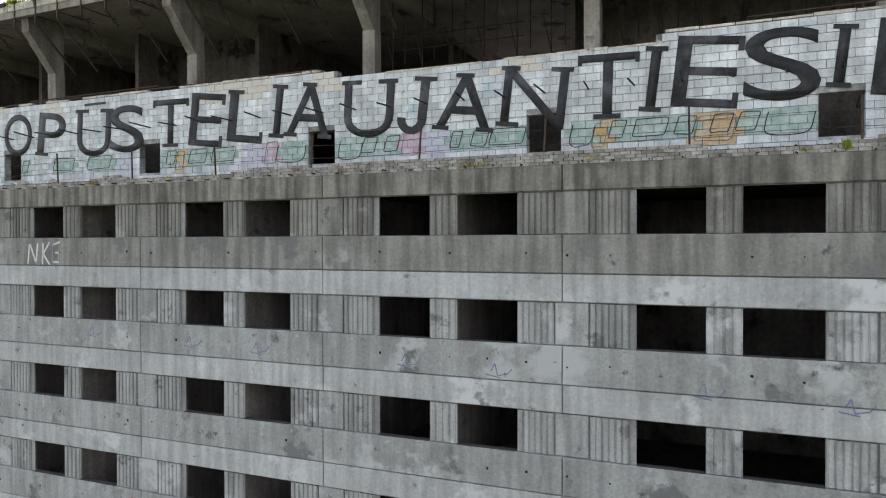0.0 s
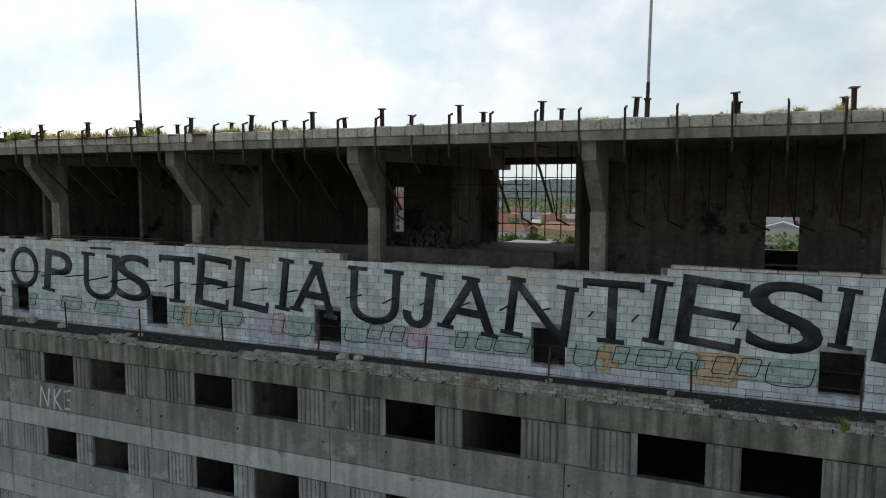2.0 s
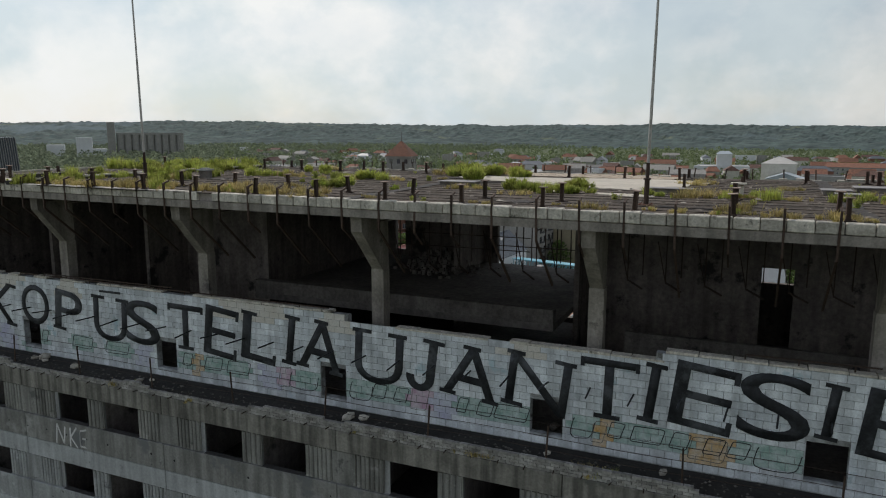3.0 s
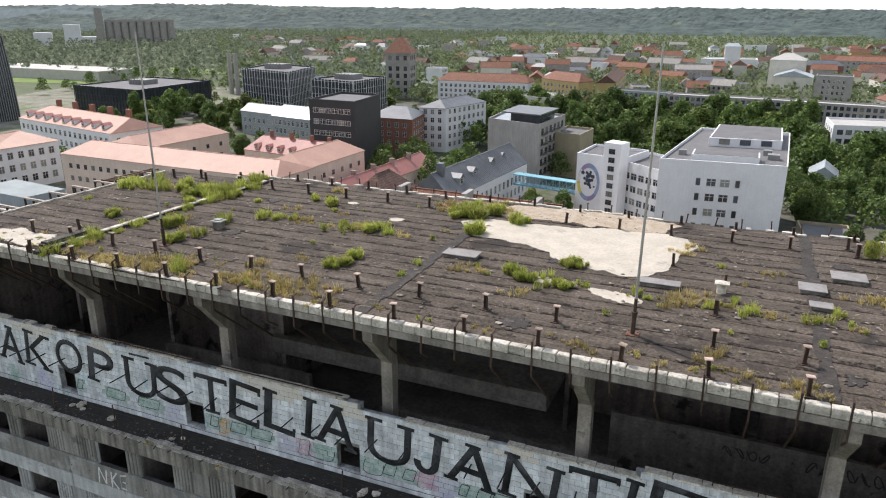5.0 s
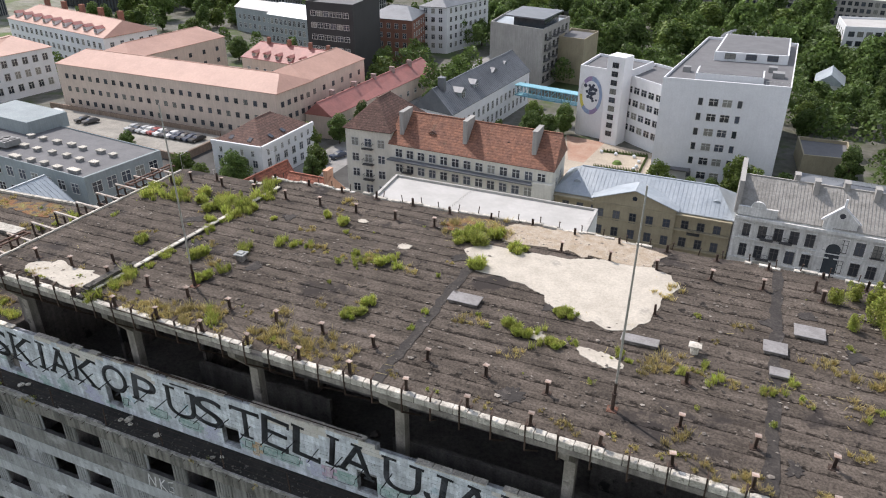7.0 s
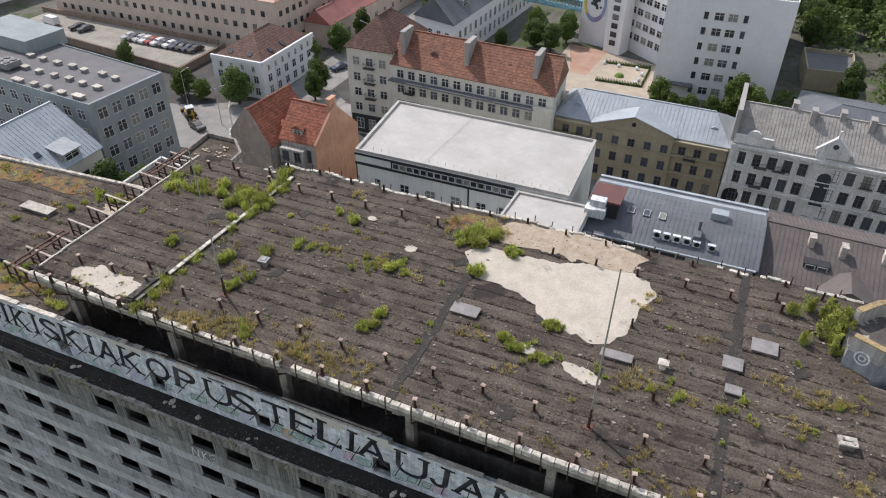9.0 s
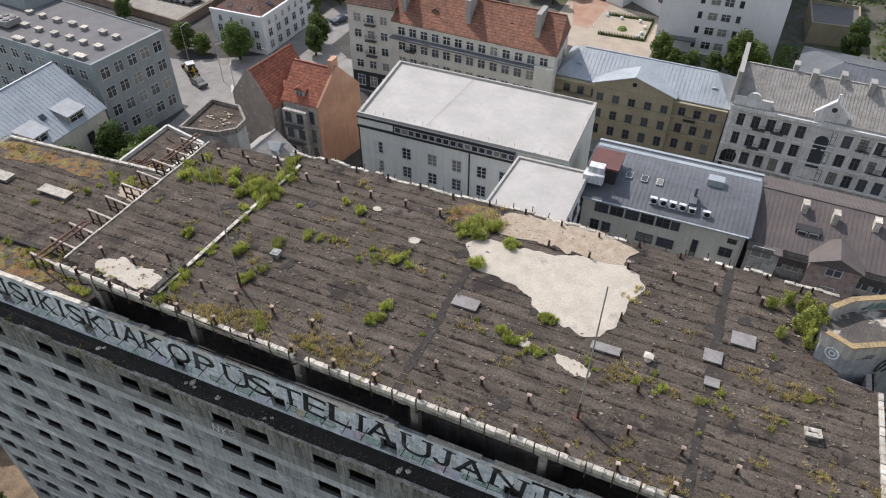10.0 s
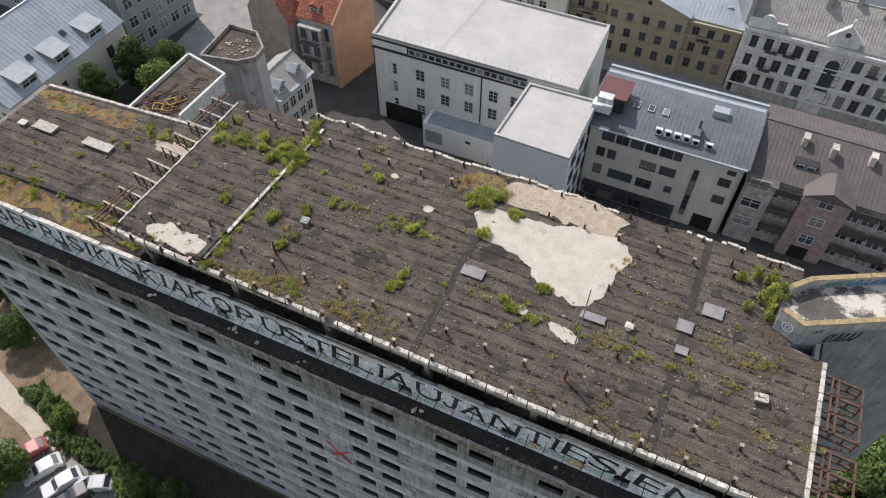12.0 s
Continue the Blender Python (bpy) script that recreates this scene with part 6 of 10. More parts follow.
for x, y, k, s in ((-24.5, 30.5, "c", 0.6), (-21.9, 32.0, "c", 0.75), (-20.4, 31.5, "c", 1.1), (-21.7, 34.3, "d", 0.8), (-22.0, 30.1, "d", 0.7), (-22.3, 28.1, "g", 0.8), (-18.2, 27.3, "s", 1.2), (-17.7, 27.9, "s", 1.0), (-17.3, 27.4, "s", 0.9), (-16.2, 28.1, "c", 1.1), (-15.4, 28.2, "g", 0.8), (-14.3, 28.0, "d", 0.6), (-12.9, 28.1, "s", 0.7), (-12.4, 32.7, "c", 1.7), (-13.0, 32.5, "c", 1.5), (-12.9, 33.4, "c", 1.6), (-11.9, 33.3, "c", 1.3), (-12.2, 34.2, "d", 1.0), (-14.7, 33.7, "d", 1.3), (-11.5, 34.0, "d", 1.3), (-10.25, 32.5, "c", 1.25), (-11.5, 29.7, "c", 1.35), (-1.8, 31.6, "d", 0.8), (-2.1, 30.8, "d", 0.7)):
    weed(x, y, k, s)
for x, y, k, s in ((-6.0, 27.35, "c", 0.9), (-6.5, 27.3, "c", 0.7), (-5.6, 27.4, "s", 0.8), (1.4, 29.3, "d", 0.6), (5.3, 33.3, "b", 1.1), (6.2, 34.0, "b", 1.5), (7.3, 33.0, "b", 2.2), (7.1, 31.9, "b", 2.0), (7.5, 32.4, "b", 2.3), (6.9, 33.8, "b", 1.6), (7.4, 31.0, "b", 1.5), (5.9, 31.1, "b", 1.1), (-7.4, 24.9, "c", 0.9), (-8.1, 25.1, "c", 1.0), (-5.9, 24.7, "c", 0.9), (-6.4, 24.6, "g", 0.7), (-7.2, 23.5, "d", 0.7), (-3.9, 22.7, "s", 0.8), (-2.2, 24.8, "d", 0.9), (-1.6, 24.9, "d", 1.0), (-0.9, 25.1, "d", 0.8), (0.7, 24.9, "g", 0.7)):
    weed(x, y, k, s)
for x, y, k, s in ((-23.0, 20.4, "d", 1.4), (-23.3, 19.9, "d", 1.2), (-21.9, 20.2, "d", 1.2), (-20.7, 20.3, "g", 1.0), (-20.7, 20.9, "d", 0.9), (-18.0, 21.8, "d", 1.0), (-18.2, 20.0, "d", 0.9), (-17.2, 20.1, "s", 0.8), (-15.2, 20.4, "d", 1.2), (-13.9, 20.5, "d", 0.9), (-15.0, 23.6, "c", 1.0), (-14.8, 24.3, "c", 0.9), (-15.2, 23.1, "c", 0.9), (-25.5, 20.8, "s", 0.7), (-16.8, 23.4, "d", 0.5), (-10.4, 24.9, "d", 0.7), (-9.6, 25.0, "d", 0.6)):
    weed(x, y, k, s)
for x, y, k, s in ((2.6, 24.9, "g", 0.8), (3.8, 24.9, "s", 0.8), (2.8, 22.9, "s", 0.8), (0.1, 22.8, "s", 0.6), (4.8, 27.9, "d", 0.8), (5.2, 27.7, "d", 0.7), (6.3, 27.3, "d", 1.1), (7.0, 27.3, "d", 1.2), (7.5, 27.2, "g", 0.6), (8.3, 27.4, "d", 0.7), (6.2, 25.0, "d", 0.8), (-0.4, 21.0, "d", 0.9), (8.3, 22.8, "d", 0.8), (8.6, 22.5, "d", 0.6), (5.6, 22.5, "d", 0.6), (10.4, 22.9, "d", 0.9), (0.8, 19.5, "d", 0.7), (1.9, 19.5, "d", 0.7), (4.7, 19.7, "d", 0.7)):
    weed(x, y, k, s)
for _ in range(60):
    x, y = wr.uniform(-34, 10.3), wr.uniform(20, 33.8)
    if math.hypot((x + 6.4) / 4.6, (y - 30.6) / 3.6) > 1.05:
        weed(x, y, wr.choice("sgdd"), wr.uniform(0.2, 0.5))
for _ in range(46):
    x = wr.uniform(-33, 9)
    weed(x, front_y(x) + wr.uniform(0.35, 0.9), wr.choice("sddd"), wr.uniform(0.3, 0.6))
for _ in range(22):
    y = wr.choice((wr.gauss(31, 1.3), wr.gauss(20.6, 0.5), wr.uniform(20, 34)))
    weed(SEAM(y) + 0.3 + abs(wr.gauss(0, 0.22)), y, wr.choice("gggds"), wr.uniform(0.4, 1.0))
for _ in range(18):
    y = wr.gauss(31.3, 0.45)
    weed(wr.uniform(-34.5, -28.5), y, wr.choice("ggds"), wr.uniform(0.4, 1.1))
for _ in range(12):
    weed(wr.uniform(-24.5, -14), 20.1 + abs(wr.gauss(0, 0.5)), wr.choice("dddd"), wr.uniform(0.5, 1.0))
for _ in range(26):
    weed(wr.gauss(-1, 3.2), 25.0 + wr.gauss(0, 0.2), wr.choice("gdds"), wr.uniform(0.25, 0.6))
for _ in range(20):
    weed(wr.gauss(-18, 2), 28.3 + wr.gauss(0, 0.3), wr.choice("gsd"), wr.uniform(0.3, 0.8))
for _ in range(55):
    x = wr.uniform(XL + 1, -36)
    weed(x, wr.choice((wr.gauss(31.8, 0.5), wr.gauss(21.5, 0.5), wr.gauss(23, 0.3), wr.uniform(21, 33))), wr.choice("sgdd"), wr.uniform(0.5, 1.2), LOW)
for _ in range(90):
    x = wr.uniform(XL + 1, -37.5)
    y = wr.choice((wr.gauss(32.0, 0.45), wr.gauss(21.3, 0.5), wr.gauss(22.2, 0.4)))
    if x > -43 or wr.random() < 0.7:
        weed(x, min(y, 33.0), wr.choice("dddgs"), wr.uniform(0.35, 0.8), LOW)
for x, y in ((-44, 29.6), (-41, 23), (-40, 23.3), (-39, 24), (-48, 23)):
    weed(x, y, "b", 0.9, LOW)
for _ in range(26):
    weed(wr.uniform(-45, 11), YF + 0.2, wr.choice("gd"), wr.uniform(0.3, 0.7), LEDGE + 0.05)

# ---- the town: ground ----
bm = bmesh.new()
bmesh.ops.create_grid(bm, x_segments=60, y_segments=60, size=4800)
solid("ground", bm, M["grass"], "broad town ground of grass and worn earth reaching the horizon", "ground", kind="structure", at=pose(-600, 900, -0.12))


def slab_of(name, outline, z, material, label):
    b = bmesh.new()
    prism(b, outline, -0.4, z)
    return solid(name, b, material, label, name, kind="structure")


slab_of("pavement", [(-260, 37), (140, 37), (120, 118), (-40, 150), (-180, 130)], -0.02, M["paving"], "worn grey paved yards, toned dark for the shade between the houses")
slab_of("road", [(-128, 93), (-96, 93), (-94, 76), (-80, 78), (-77.6, 100), (-78, 124), (-84, 128), (-84, 260), (-94, 260), (-94, 118), (-108, 109), (-128, 104)], 0.0, M["asphalt"], "grey asphalt street between the houses")
slab_of("road", [(-77.9, 113.0), (60, 104), (60, 112), (-77.9, 123.4)], 0.006, M["asphalt"], "narrow asphalt street in front of the old houses")
slab_of("parking_lot", [(-182, 128), (-122, 121), (-122, 137), (-182, 139)], 1.6, M["pale_paving"], "raised pale parking lot behind a brown wall")
slab_of("pavement", [(-240, 112), (-180, 130.2), (-40, 150.2), (66, 129), (70, 300), (40, 420), (-250, 420), (-290, 300)], -0.06, mat("town_paving", (0.15, 0.145, 0.13), (0.085, 0.088, 0.06), 9, 0.95, grain=0.5, grains=0.3, spots=((0.07, 0.095, 0.035), 0.05, 0.52)), "mixed paving and worn grass between the town houses")
slab_of("pavement", [(-240, 112.5), (-290, 300), (-250, 420), (-480, 430), (-420, 220)], -0.07, mat("pale_yard", (0.25, 0.24, 0.21), (0.13, 0.14, 0.08), 12, 0.95, grain=0.4, grains=0.3, spots=((0.10, 0.14, 0.045), 0.03, 0.54)), "pale paved ground and lawns round the offices")
slab_of("pavement", [(-42, 150), (-17, 147), (-17, 172), (-42, 178)], 0.02, mat("forecourt_paving", (0.44, 0.38, 0.30), (0.36, 0.31, 0.25), 3, 0.9, grain=3, grains=0.2), "beige paved forecourt")
slab_of("pavement", [(-37, 160), (-33, 159.5), (-31.5, 176), (-42, 178)], 0.026, M["paving_red"], "reddish brick paving beside the forecourt")
# slab that paints the building's shade on the ground before the front
slab_of("yard", [(-45, -30), (40, -30), (40, 18.4), (-56.5, 18.4), (-52, 10)], 0.02, M["shade_soil"], "soil along the foot of the tower block, coloured dark for its shade")
slab_of("yard", [(-90, -10), (-38, -10), (-38, 18), (-90, 30)], 0.0, M["earth"], "bare brown earth beside the tower block")
slab_of("pavement", [(-90, 21), (-71, 17.2), (-65, 15.5), (-59.1, 13.8), (-56.3, 12.1), (-57.4, 10.9), (-61.8, 12.5), (-66.9, 13.4), (-90, 16)], 0.03, mat("sandy_paving", (0.50, 0.44, 0.35), (0.40, 0.35, 0.28), 2.5, 0.9, grain=4, grains=0.2), "pale paved path beside the parking place")
slab_of("parking_lot", [(-66, 9.5), (-57.2, 11.3), (-56.2, 12.0), (-44.1, 11.5), (-40, -10), (-90, -10), (-90, 8)], 0.05, M["asphalt"], "grey asphalt parking place")
for x in (-58.5, -55.6, -52.7, -49.8):
    bm = bmesh.new()
    bar(bm, (x, 6.6, 0.056), (x + 2.2, 11.2, 0.056), 0.12, 0.008)
    solid("road_marking", bm, M["road_line"], "white parking bay line", "road marking", kind="structure")

# ---- houses ----
WALLS = {
    "white": mat("white_wall", (0.72, 0.73, 0.75), (0.66, 0.67, 0.69), 4, 0.8, streak=0.025, grain=3, grains=0.06),
    "cream": mat("cream_wall", (0.64, 0.62, 0.55), (0.55, 0.53, 0.47), 4, 0.85, streak=0.06, grain=3, grains=0.08),
    "pale_green": mat("pale_green_wall", (0.76, 0.77, 0.72), (0.69, 0.70, 0.66), 4, 0.85, streak=0.06, grain=3, grains=0.06),
    "pink": mat("pink_wall", (0.64, 0.53, 0.45), (0.56, 0.46, 0.39), 5, 0.85, streak=0.08, grain=3, grains=0.06),
    "ochre": mat("ochre_wall", (0.37, 0.325, 0.225), (0.31, 0.27, 0.19), 3, 0.85, streak=0.06, grain=3, grains=0.1),
    "grey": mat("grey_wall", (0.30, 0.34, 0.35), (0.25, 0.285, 0.295), 4, 0.85, streak=0.08, grain=3, grains=0.06),
    "old_grey": mat("old_grey_wall", (0.46, 0.44, 0.41), (0.30, 0.285, 0.265), 1.2, 0.9, streak=0.2, grain=3, grains=0.15),
    "ornate": mat("ornate_wall", (0.70, 0.70, 0.68), (0.52, 0.52, 0.50), 2, 0.9, streak=0.15, grain=3, grains=0.15),
    "orange": mat("orange_wall", (0.58, 0.34, 0.23), (0.48, 0.27, 0.18), 3, 0.85, streak=0.1, grain=3, grains=0.1),
    "brick": mat("brick_wall", (0.26, 0.12, 0.085), (0.20, 0.10, 0.075), 2, 0.9, grain=4, grains=0.25),
    "pink_brick": mat("pink_brick_wall", (0.40, 0.30, 0.275), (0.26, 0.20, 0.185), 0.8, 0.9, grain=4, grains=0.25),
    "black": mat("black_cladding", (0.030, 0.031, 0.034), (0.04, 0.041, 0.044), 6, 0.6, grain=2, grains=0.1),
    "concrete": mat("house_concrete", (0.36, 0.35, 0.33), (0.30, 0.29, 0.275), 4, 0.9, streak=0.1, grain=3, grains=0.08),
    "yellow": mat("yellow_wall", (0.50, 0.38, 0.17), (0.44, 0.33, 0.16), 4, 0.85, grain=2, grains=0.08),
    "curtain": mat("curtain_wall", (0.035, 0.045, 0.055), (0.05, 0.06, 0.07), 8, 0.2, grain=0.5, grains=0.2, bump=0),
}
def coursed(m, step=0.36, depth=0.22):
    """Adds the dark shadow lines of tile courses, one every step metres of height, and uneven single tiles."""
    n, l = m.node_tree.nodes, m.node_tree.links
    p = n["Principled BSDF"]
    src = p.inputs["Base Color"].links[0].from_socket
    sep = n.new("ShaderNodeSeparateXYZ")
    l.new(n.new("ShaderNodeNewGeometry").outputs["Position"], sep.inputs[0])
    saw = n.new("ShaderNodeMath")
    saw.operation, saw.inputs[1].default_value = "MULTIPLY", 1.0 / step
    l.new(sep.outputs["Z"], saw.inputs[0])
    fr = n.new("ShaderNodeMath")
    fr.operation = "FRACT"
    l.new(saw.outputs[0], fr.inputs[0])
    mr = n.new("ShaderNodeMapRange")
    mr.inputs[1].default_value, mr.inputs[2].default_value, mr.inputs[3].default_value, mr.inputs[4].default_value = 0.0, 0.35, 1 - depth * 2, 1.0
    l.new(fr.outputs[0], mr.inputs[0])
    vo = n.new("ShaderNodeTexVoronoi")
    vo.inputs["Scale"].default_value = 2.6
    l.new(n.new("ShaderNodeNewGeometry").outputs["Position"], vo.inputs["Vector"])
    bw = n.new("ShaderNodeSeparateColor")
    l.new(vo.outputs["Color"], bw.inputs[0])
    mv = n.new("ShaderNodeMapRange")
    mv.inputs[3].default_value, mv.inputs[4].default_value = 1 - depth, 1 + depth
    l.new(bw.outputs[0], mv.inputs[0])
    both = n.new("ShaderNodeMath")
    both.operation = "MULTIPLY"
    l.new(mr.outputs[0], both.inputs[0])
    l.new(mv.outputs[0], both.inputs[1])
    v = n.new("ShaderNodeMix")
    v.data_type, v.blend_type = "RGBA", "MULTIPLY"
    v.inputs[0].default_value = 1.0
    l.new(src, v.inputs[6])
    l.new(both.outputs[0], v.inputs[7])
    l.new(v.outputs[2], p.inputs["Base Color"])
    return m


ROOFS = {
    "tile": coursed(mat("red_tiles", (0.27, 0.125, 0.08), (0.19, 0.095, 0.068), 1.4, 0.85, grain=3.5, grains=0.35, bump=0.6, spots=((0.17, 0.10, 0.07), 0.5, 0.6))),
    "tile_red": coursed(mat("bright_tiles", (0.34, 0.12, 0.075), (0.23, 0.09, 0.06), 1.4, 0.85, grain=3.5, grains=0.35, bump=0.6)),
    "tile_brown": coursed(mat("brown_tiles", (0.155, 0.088, 0.07), (0.115, 0.07, 0.058), 1.4, 0.85, grain=3.5, grains=0.35, bump=0.6)),
    "pink_metal": mat("pink_sheet_roof", (0.45, 0.27, 0.21), (0.39, 0.23, 0.18), 6, 0.6, grain=1.5, grains=0.08, bump=0.1),
    "red_metal": mat("red_sheet_roof", (0.38, 0.15, 0.13), (0.30, 0.125, 0.11), 4, 0.55, grain=1.5, grains=0.12, bump=0.1),
    "zinc": mat("pale_sheet_roof", (0.40, 0.44, 0.47), (0.32, 0.36, 0.395), 3, 0.45, metal=0.2, grain=1.5, grains=0.1, bump=0.1),
    "zinc_mid": mat("dull_sheet_roof", (0.30, 0.33, 0.355), (0.24, 0.27, 0.295), 2, 0.6, grain=1.5, grains=0.15, bump=0.1),
    "zinc_dark": mat("grey_sheet_roof", (0.155, 0.165, 0.18), (0.12, 0.13, 0.142), 3, 0.45, metal=0.2, grain=1.5, grains=0.1, bump=0.1),
    "asbestos": mat("corrugated_roof", (0.36, 0.345, 0.32), (0.27, 0.26, 0.24), 1.2, 0.95, grain=3, grains=0.2, bump=0.5),
    "membrane": mat("white_membrane", (0.46, 0.45, 0.43), (0.39, 0.38, 0.36), 5, 0.75, grain=1.5, grains=0.07, bump=0.1),
    "felt": mat("grey_felt", (0.16, 0.16, 0.165), (0.13, 0.13, 0.135), 3, 0.85, grain=3, grains=0.12),
    "brown_metal": mat("brown_sheet_roof", (0.14, 0.118, 0.112), (0.105, 0.092, 0.088), 3, 0.6, grain=2, grains=0.12),
}
FRAME = mat("window_frame", (0.6, 0.6, 0.58), None, 2, 0.6, bump=0)
FRAME_DARK = mat("dark_window_frame", (0.10, 0.10, 0.10), None, 2, 0.6, bump=0)
window_meshes = {}
PLOTS = []


def window_mesh(w, h, dark=False, mullion=True, rails=1):
    """A framed window with its sill; the panes lie behind the frame."""
    key = (round(w, 2), round(h, 2), dark, mullion, rails)
    if key not in window_meshes:
        b = bmesh.new()
        t, o, m = 0.09, 0.07, 0.05
        if mullion:
            xs = [-w / 2 - t, -w / 2, -m, m, w / 2, w / 2 + t]
            zs = [-t, 0]
            for k in range(rails):
                z = h * (0.66 if rails == 1 else (k + 1) / (rails + 1))
                zs += [z - 0.035, z + 0.035]
            zs += [h, h + t]
        else:
            xs, zs = [-w / 2 - t, -w / 2, w / 2, w / 2 + t], [-t, 0, h, h + t]

        def depth(i, j):
            if j == 0:
                return -o - 0.08, 0
            return (-0.02, 1) if i % 2 and j % 2 else (-o, 0)

        relief(b, xs, zs, depth)
        window_meshes[key] = shared(b, FRAME_DARK if dark else FRAME, M["glass"])
    return window_meshes[key]


PARAPET_SHEET = mat("parapet_sheet", (0.46, 0.45, 0.42), (0.36, 0.35, 0.33), 1.5, 0.7, grain=6, grains=0.2, spots=((0.20, 0.19, 0.18), 1.2, 0.62))


def house(name, label, quad, eave, wall, roof, kind="flat", ridge=4.0, hip=0.0, along=0, win=(), over=0.5, seams=0, base=0.0, category="house", skirt=0.8):
    """A house over four corners (counterclockwise from the corner nearest the front left). win: (side, columns, rows, width, height, first sill, storey, margin).
    along: 0, the ridge follows the first side; 1, the second."""
    PLOTS.append(quad)
    e = thing(name, label, category)
    q = [Vector((x, y, 0)) for x, y in quad]
    b = bmesh.new()
    prism(b, quad, base - 0.4, eave)
    part("wall", b, WALLS[wall], e)
    c = sum(q, Vector()) / 4
    b = bmesh.new()
    if kind == "flat":
        inn = [p + (c - p).normalized() * 0.5 for p in q]
        prism(b, [(p.x, p.y) for p in inn], eave - 0.3, eave + 0.06)
        part("roof", b, ROOFS[roof], e)
        b = bmesh.new()
        for i in range(4):
            p, r, pi, ri = q[i], q[(i + 1) % 4], inn[i], inn[(i + 1) % 4]
            out = [(p, eave - 0.002), (r, eave - 0.002), (ri, eave - 0.002), (pi, eave - 0.002), (p, eave + skirt), (r, eave + skirt), (ri, eave + skirt), (pi, eave + skirt)]
            v = [b.verts.new((s.x, s.y, z)) for s, z in out]
            for f in ((0, 1, 5, 4), (1, 2, 6, 5), (2, 3, 7, 6), (3, 0, 4, 7), (4, 5, 6, 7)):
                b.faces.new([v[k] for k in f])
        part("parapet", b, PARAPET_SHEET if name in ("office_hall", "annex") else WALLS[wall], e)
    else:
        if along:
            q = q[1:] + q[:1]
        o = [p + (p - c).normalized() * over for p in q]
        ra, rb = (o[0] + o[3]) / 2, (o[1] + o[2]) / 2
        d = rb - ra
        ra, rb = ra + d * hip, rb - d * hip
        zr = eave + ridge
        lo = [b.verts.new((p.x, p.y, eave)) for p in o]
        up = [b.verts.new((p.x, p.y, eave + 0.15)) for p in o]
        A, B = b.verts.new((ra.x, ra.y, zr)), b.verts.new((rb.x, rb.y, zr))
        for i in range(4):
            b.faces.new((lo[i], lo[(i + 1) % 4], up[(i + 1) % 4], up[i]))
        b.faces.new(lo[::-1])
        b.faces.new((up[0], up[1], B, A))
        b.faces.new((up[2], up[3], A, B))
        b.faces.new((up[1], up[2], B))
        b.faces.new((up[3], up[0], A))
        bmesh.ops.recalc_face_normals(b, faces=b.faces[:])
        rf = part("roof", b, ROOFS[roof], e)
        if seams:
            b = bmesh.new()
            for (s, t) in ((0, 1), (3, 2)):
                for k in range(seams + 1):
                    f = k / seams
                    low = o[s].lerp(o[t], f)
                    top = ra.lerp(rb, min(1, max(0, (f - hip) / max(0.01, 1 - 2 * hip))))
                    if f < hip or f > 1 - hip:
                        g = f / hip if f < hip else (1 - f) / hip
                        corner = o[s] if f < hip else o[t]
                        top = corner.lerp(ra if f < hip else rb, g)
                        zt = eave + 0.15 + (zr - eave - 0.15) * g
                    else:
                        zt = zr
                    bar(b, (low.x, low.y, eave + 0.17), (top.x, top.y, zt + 0.02), 0.07, 0.07)
            part("seams", b, ROOFS[roof], rf, kind="stuff")
        b = bmesh.new()
        bar(b, (ra.x, ra.y, zr), (rb.x, rb.y, zr), 0.3, 0.16)
        part("ridge", b, ROOFS[roof], rf)
        q = [Vector((x, y, 0)) for x, y in quad]
    for side, cols, rows, w, h, sill, step, margin, *opt in win:
        p, r = q[side], q[(side + 1) % 4]
        d = (r - p)
        length = d.length
        d.normalize()
        turn = math.degrees(math.atan2(d.y, d.x))
        me = window_mesh(w, h, *(opt or ()))
        for j in range(rows):
            for i in range(cols):
                s = margin + (length - 2 * margin) * ((i + 0.5) / cols)
                at = p + d * s
                put("window", me, e, pose(at.x, at.y, base + sill + step * j, 0, 0, turn))
    return e


def chimney(e, x, y, z0, z1, w=0.7, d=0.7, material=None):
    b = bmesh.new()
    box(b, x - w / 2, y - d / 2, z0, x + w / 2, y + d / 2, z1 - 0.06)
    box(b, x - w / 2 - 0.06, y - d / 2 - 0.06, z1 - 0.12, x + w / 2 + 0.06, y + d / 2 + 0.06, z1)
    part("chimney", b, material or M["coping"], e)


def dormer(e, x, y, z, turn, w, h, d, roof, wall="white"):
    b = bmesh.new()
    box(b, -w / 2, 0, 0, w / 2, d, h)
    f = part("dormer", b, WALLS[wall], e)
    f.matrix_basis = pose(x, y, z, 0, 0, turn)
    b = bmesh.new()
    v = [b.verts.new(c) for c in ((-w / 2 - 0.2, -0.25, h), (w / 2 + 0.2, -0.25, h), (w / 2 + 0.2, d, h), (-w / 2 - 0.2, d, h), (0, -0.25, h + w * 0.4), (0, d, h + w * 0.4))]
    for q in ((0, 1, 4), (1, 2, 5, 4), (3, 0, 4, 5), (2, 3, 5), (3, 2, 1, 0)):
        b.faces.new([v[i] for i in q])
    part("dormer_roof", b, ROOFS[roof], f)
    put("window", window_mesh(w * 0.62, h * 0.6), f, pose(0, 0, h * 0.25))


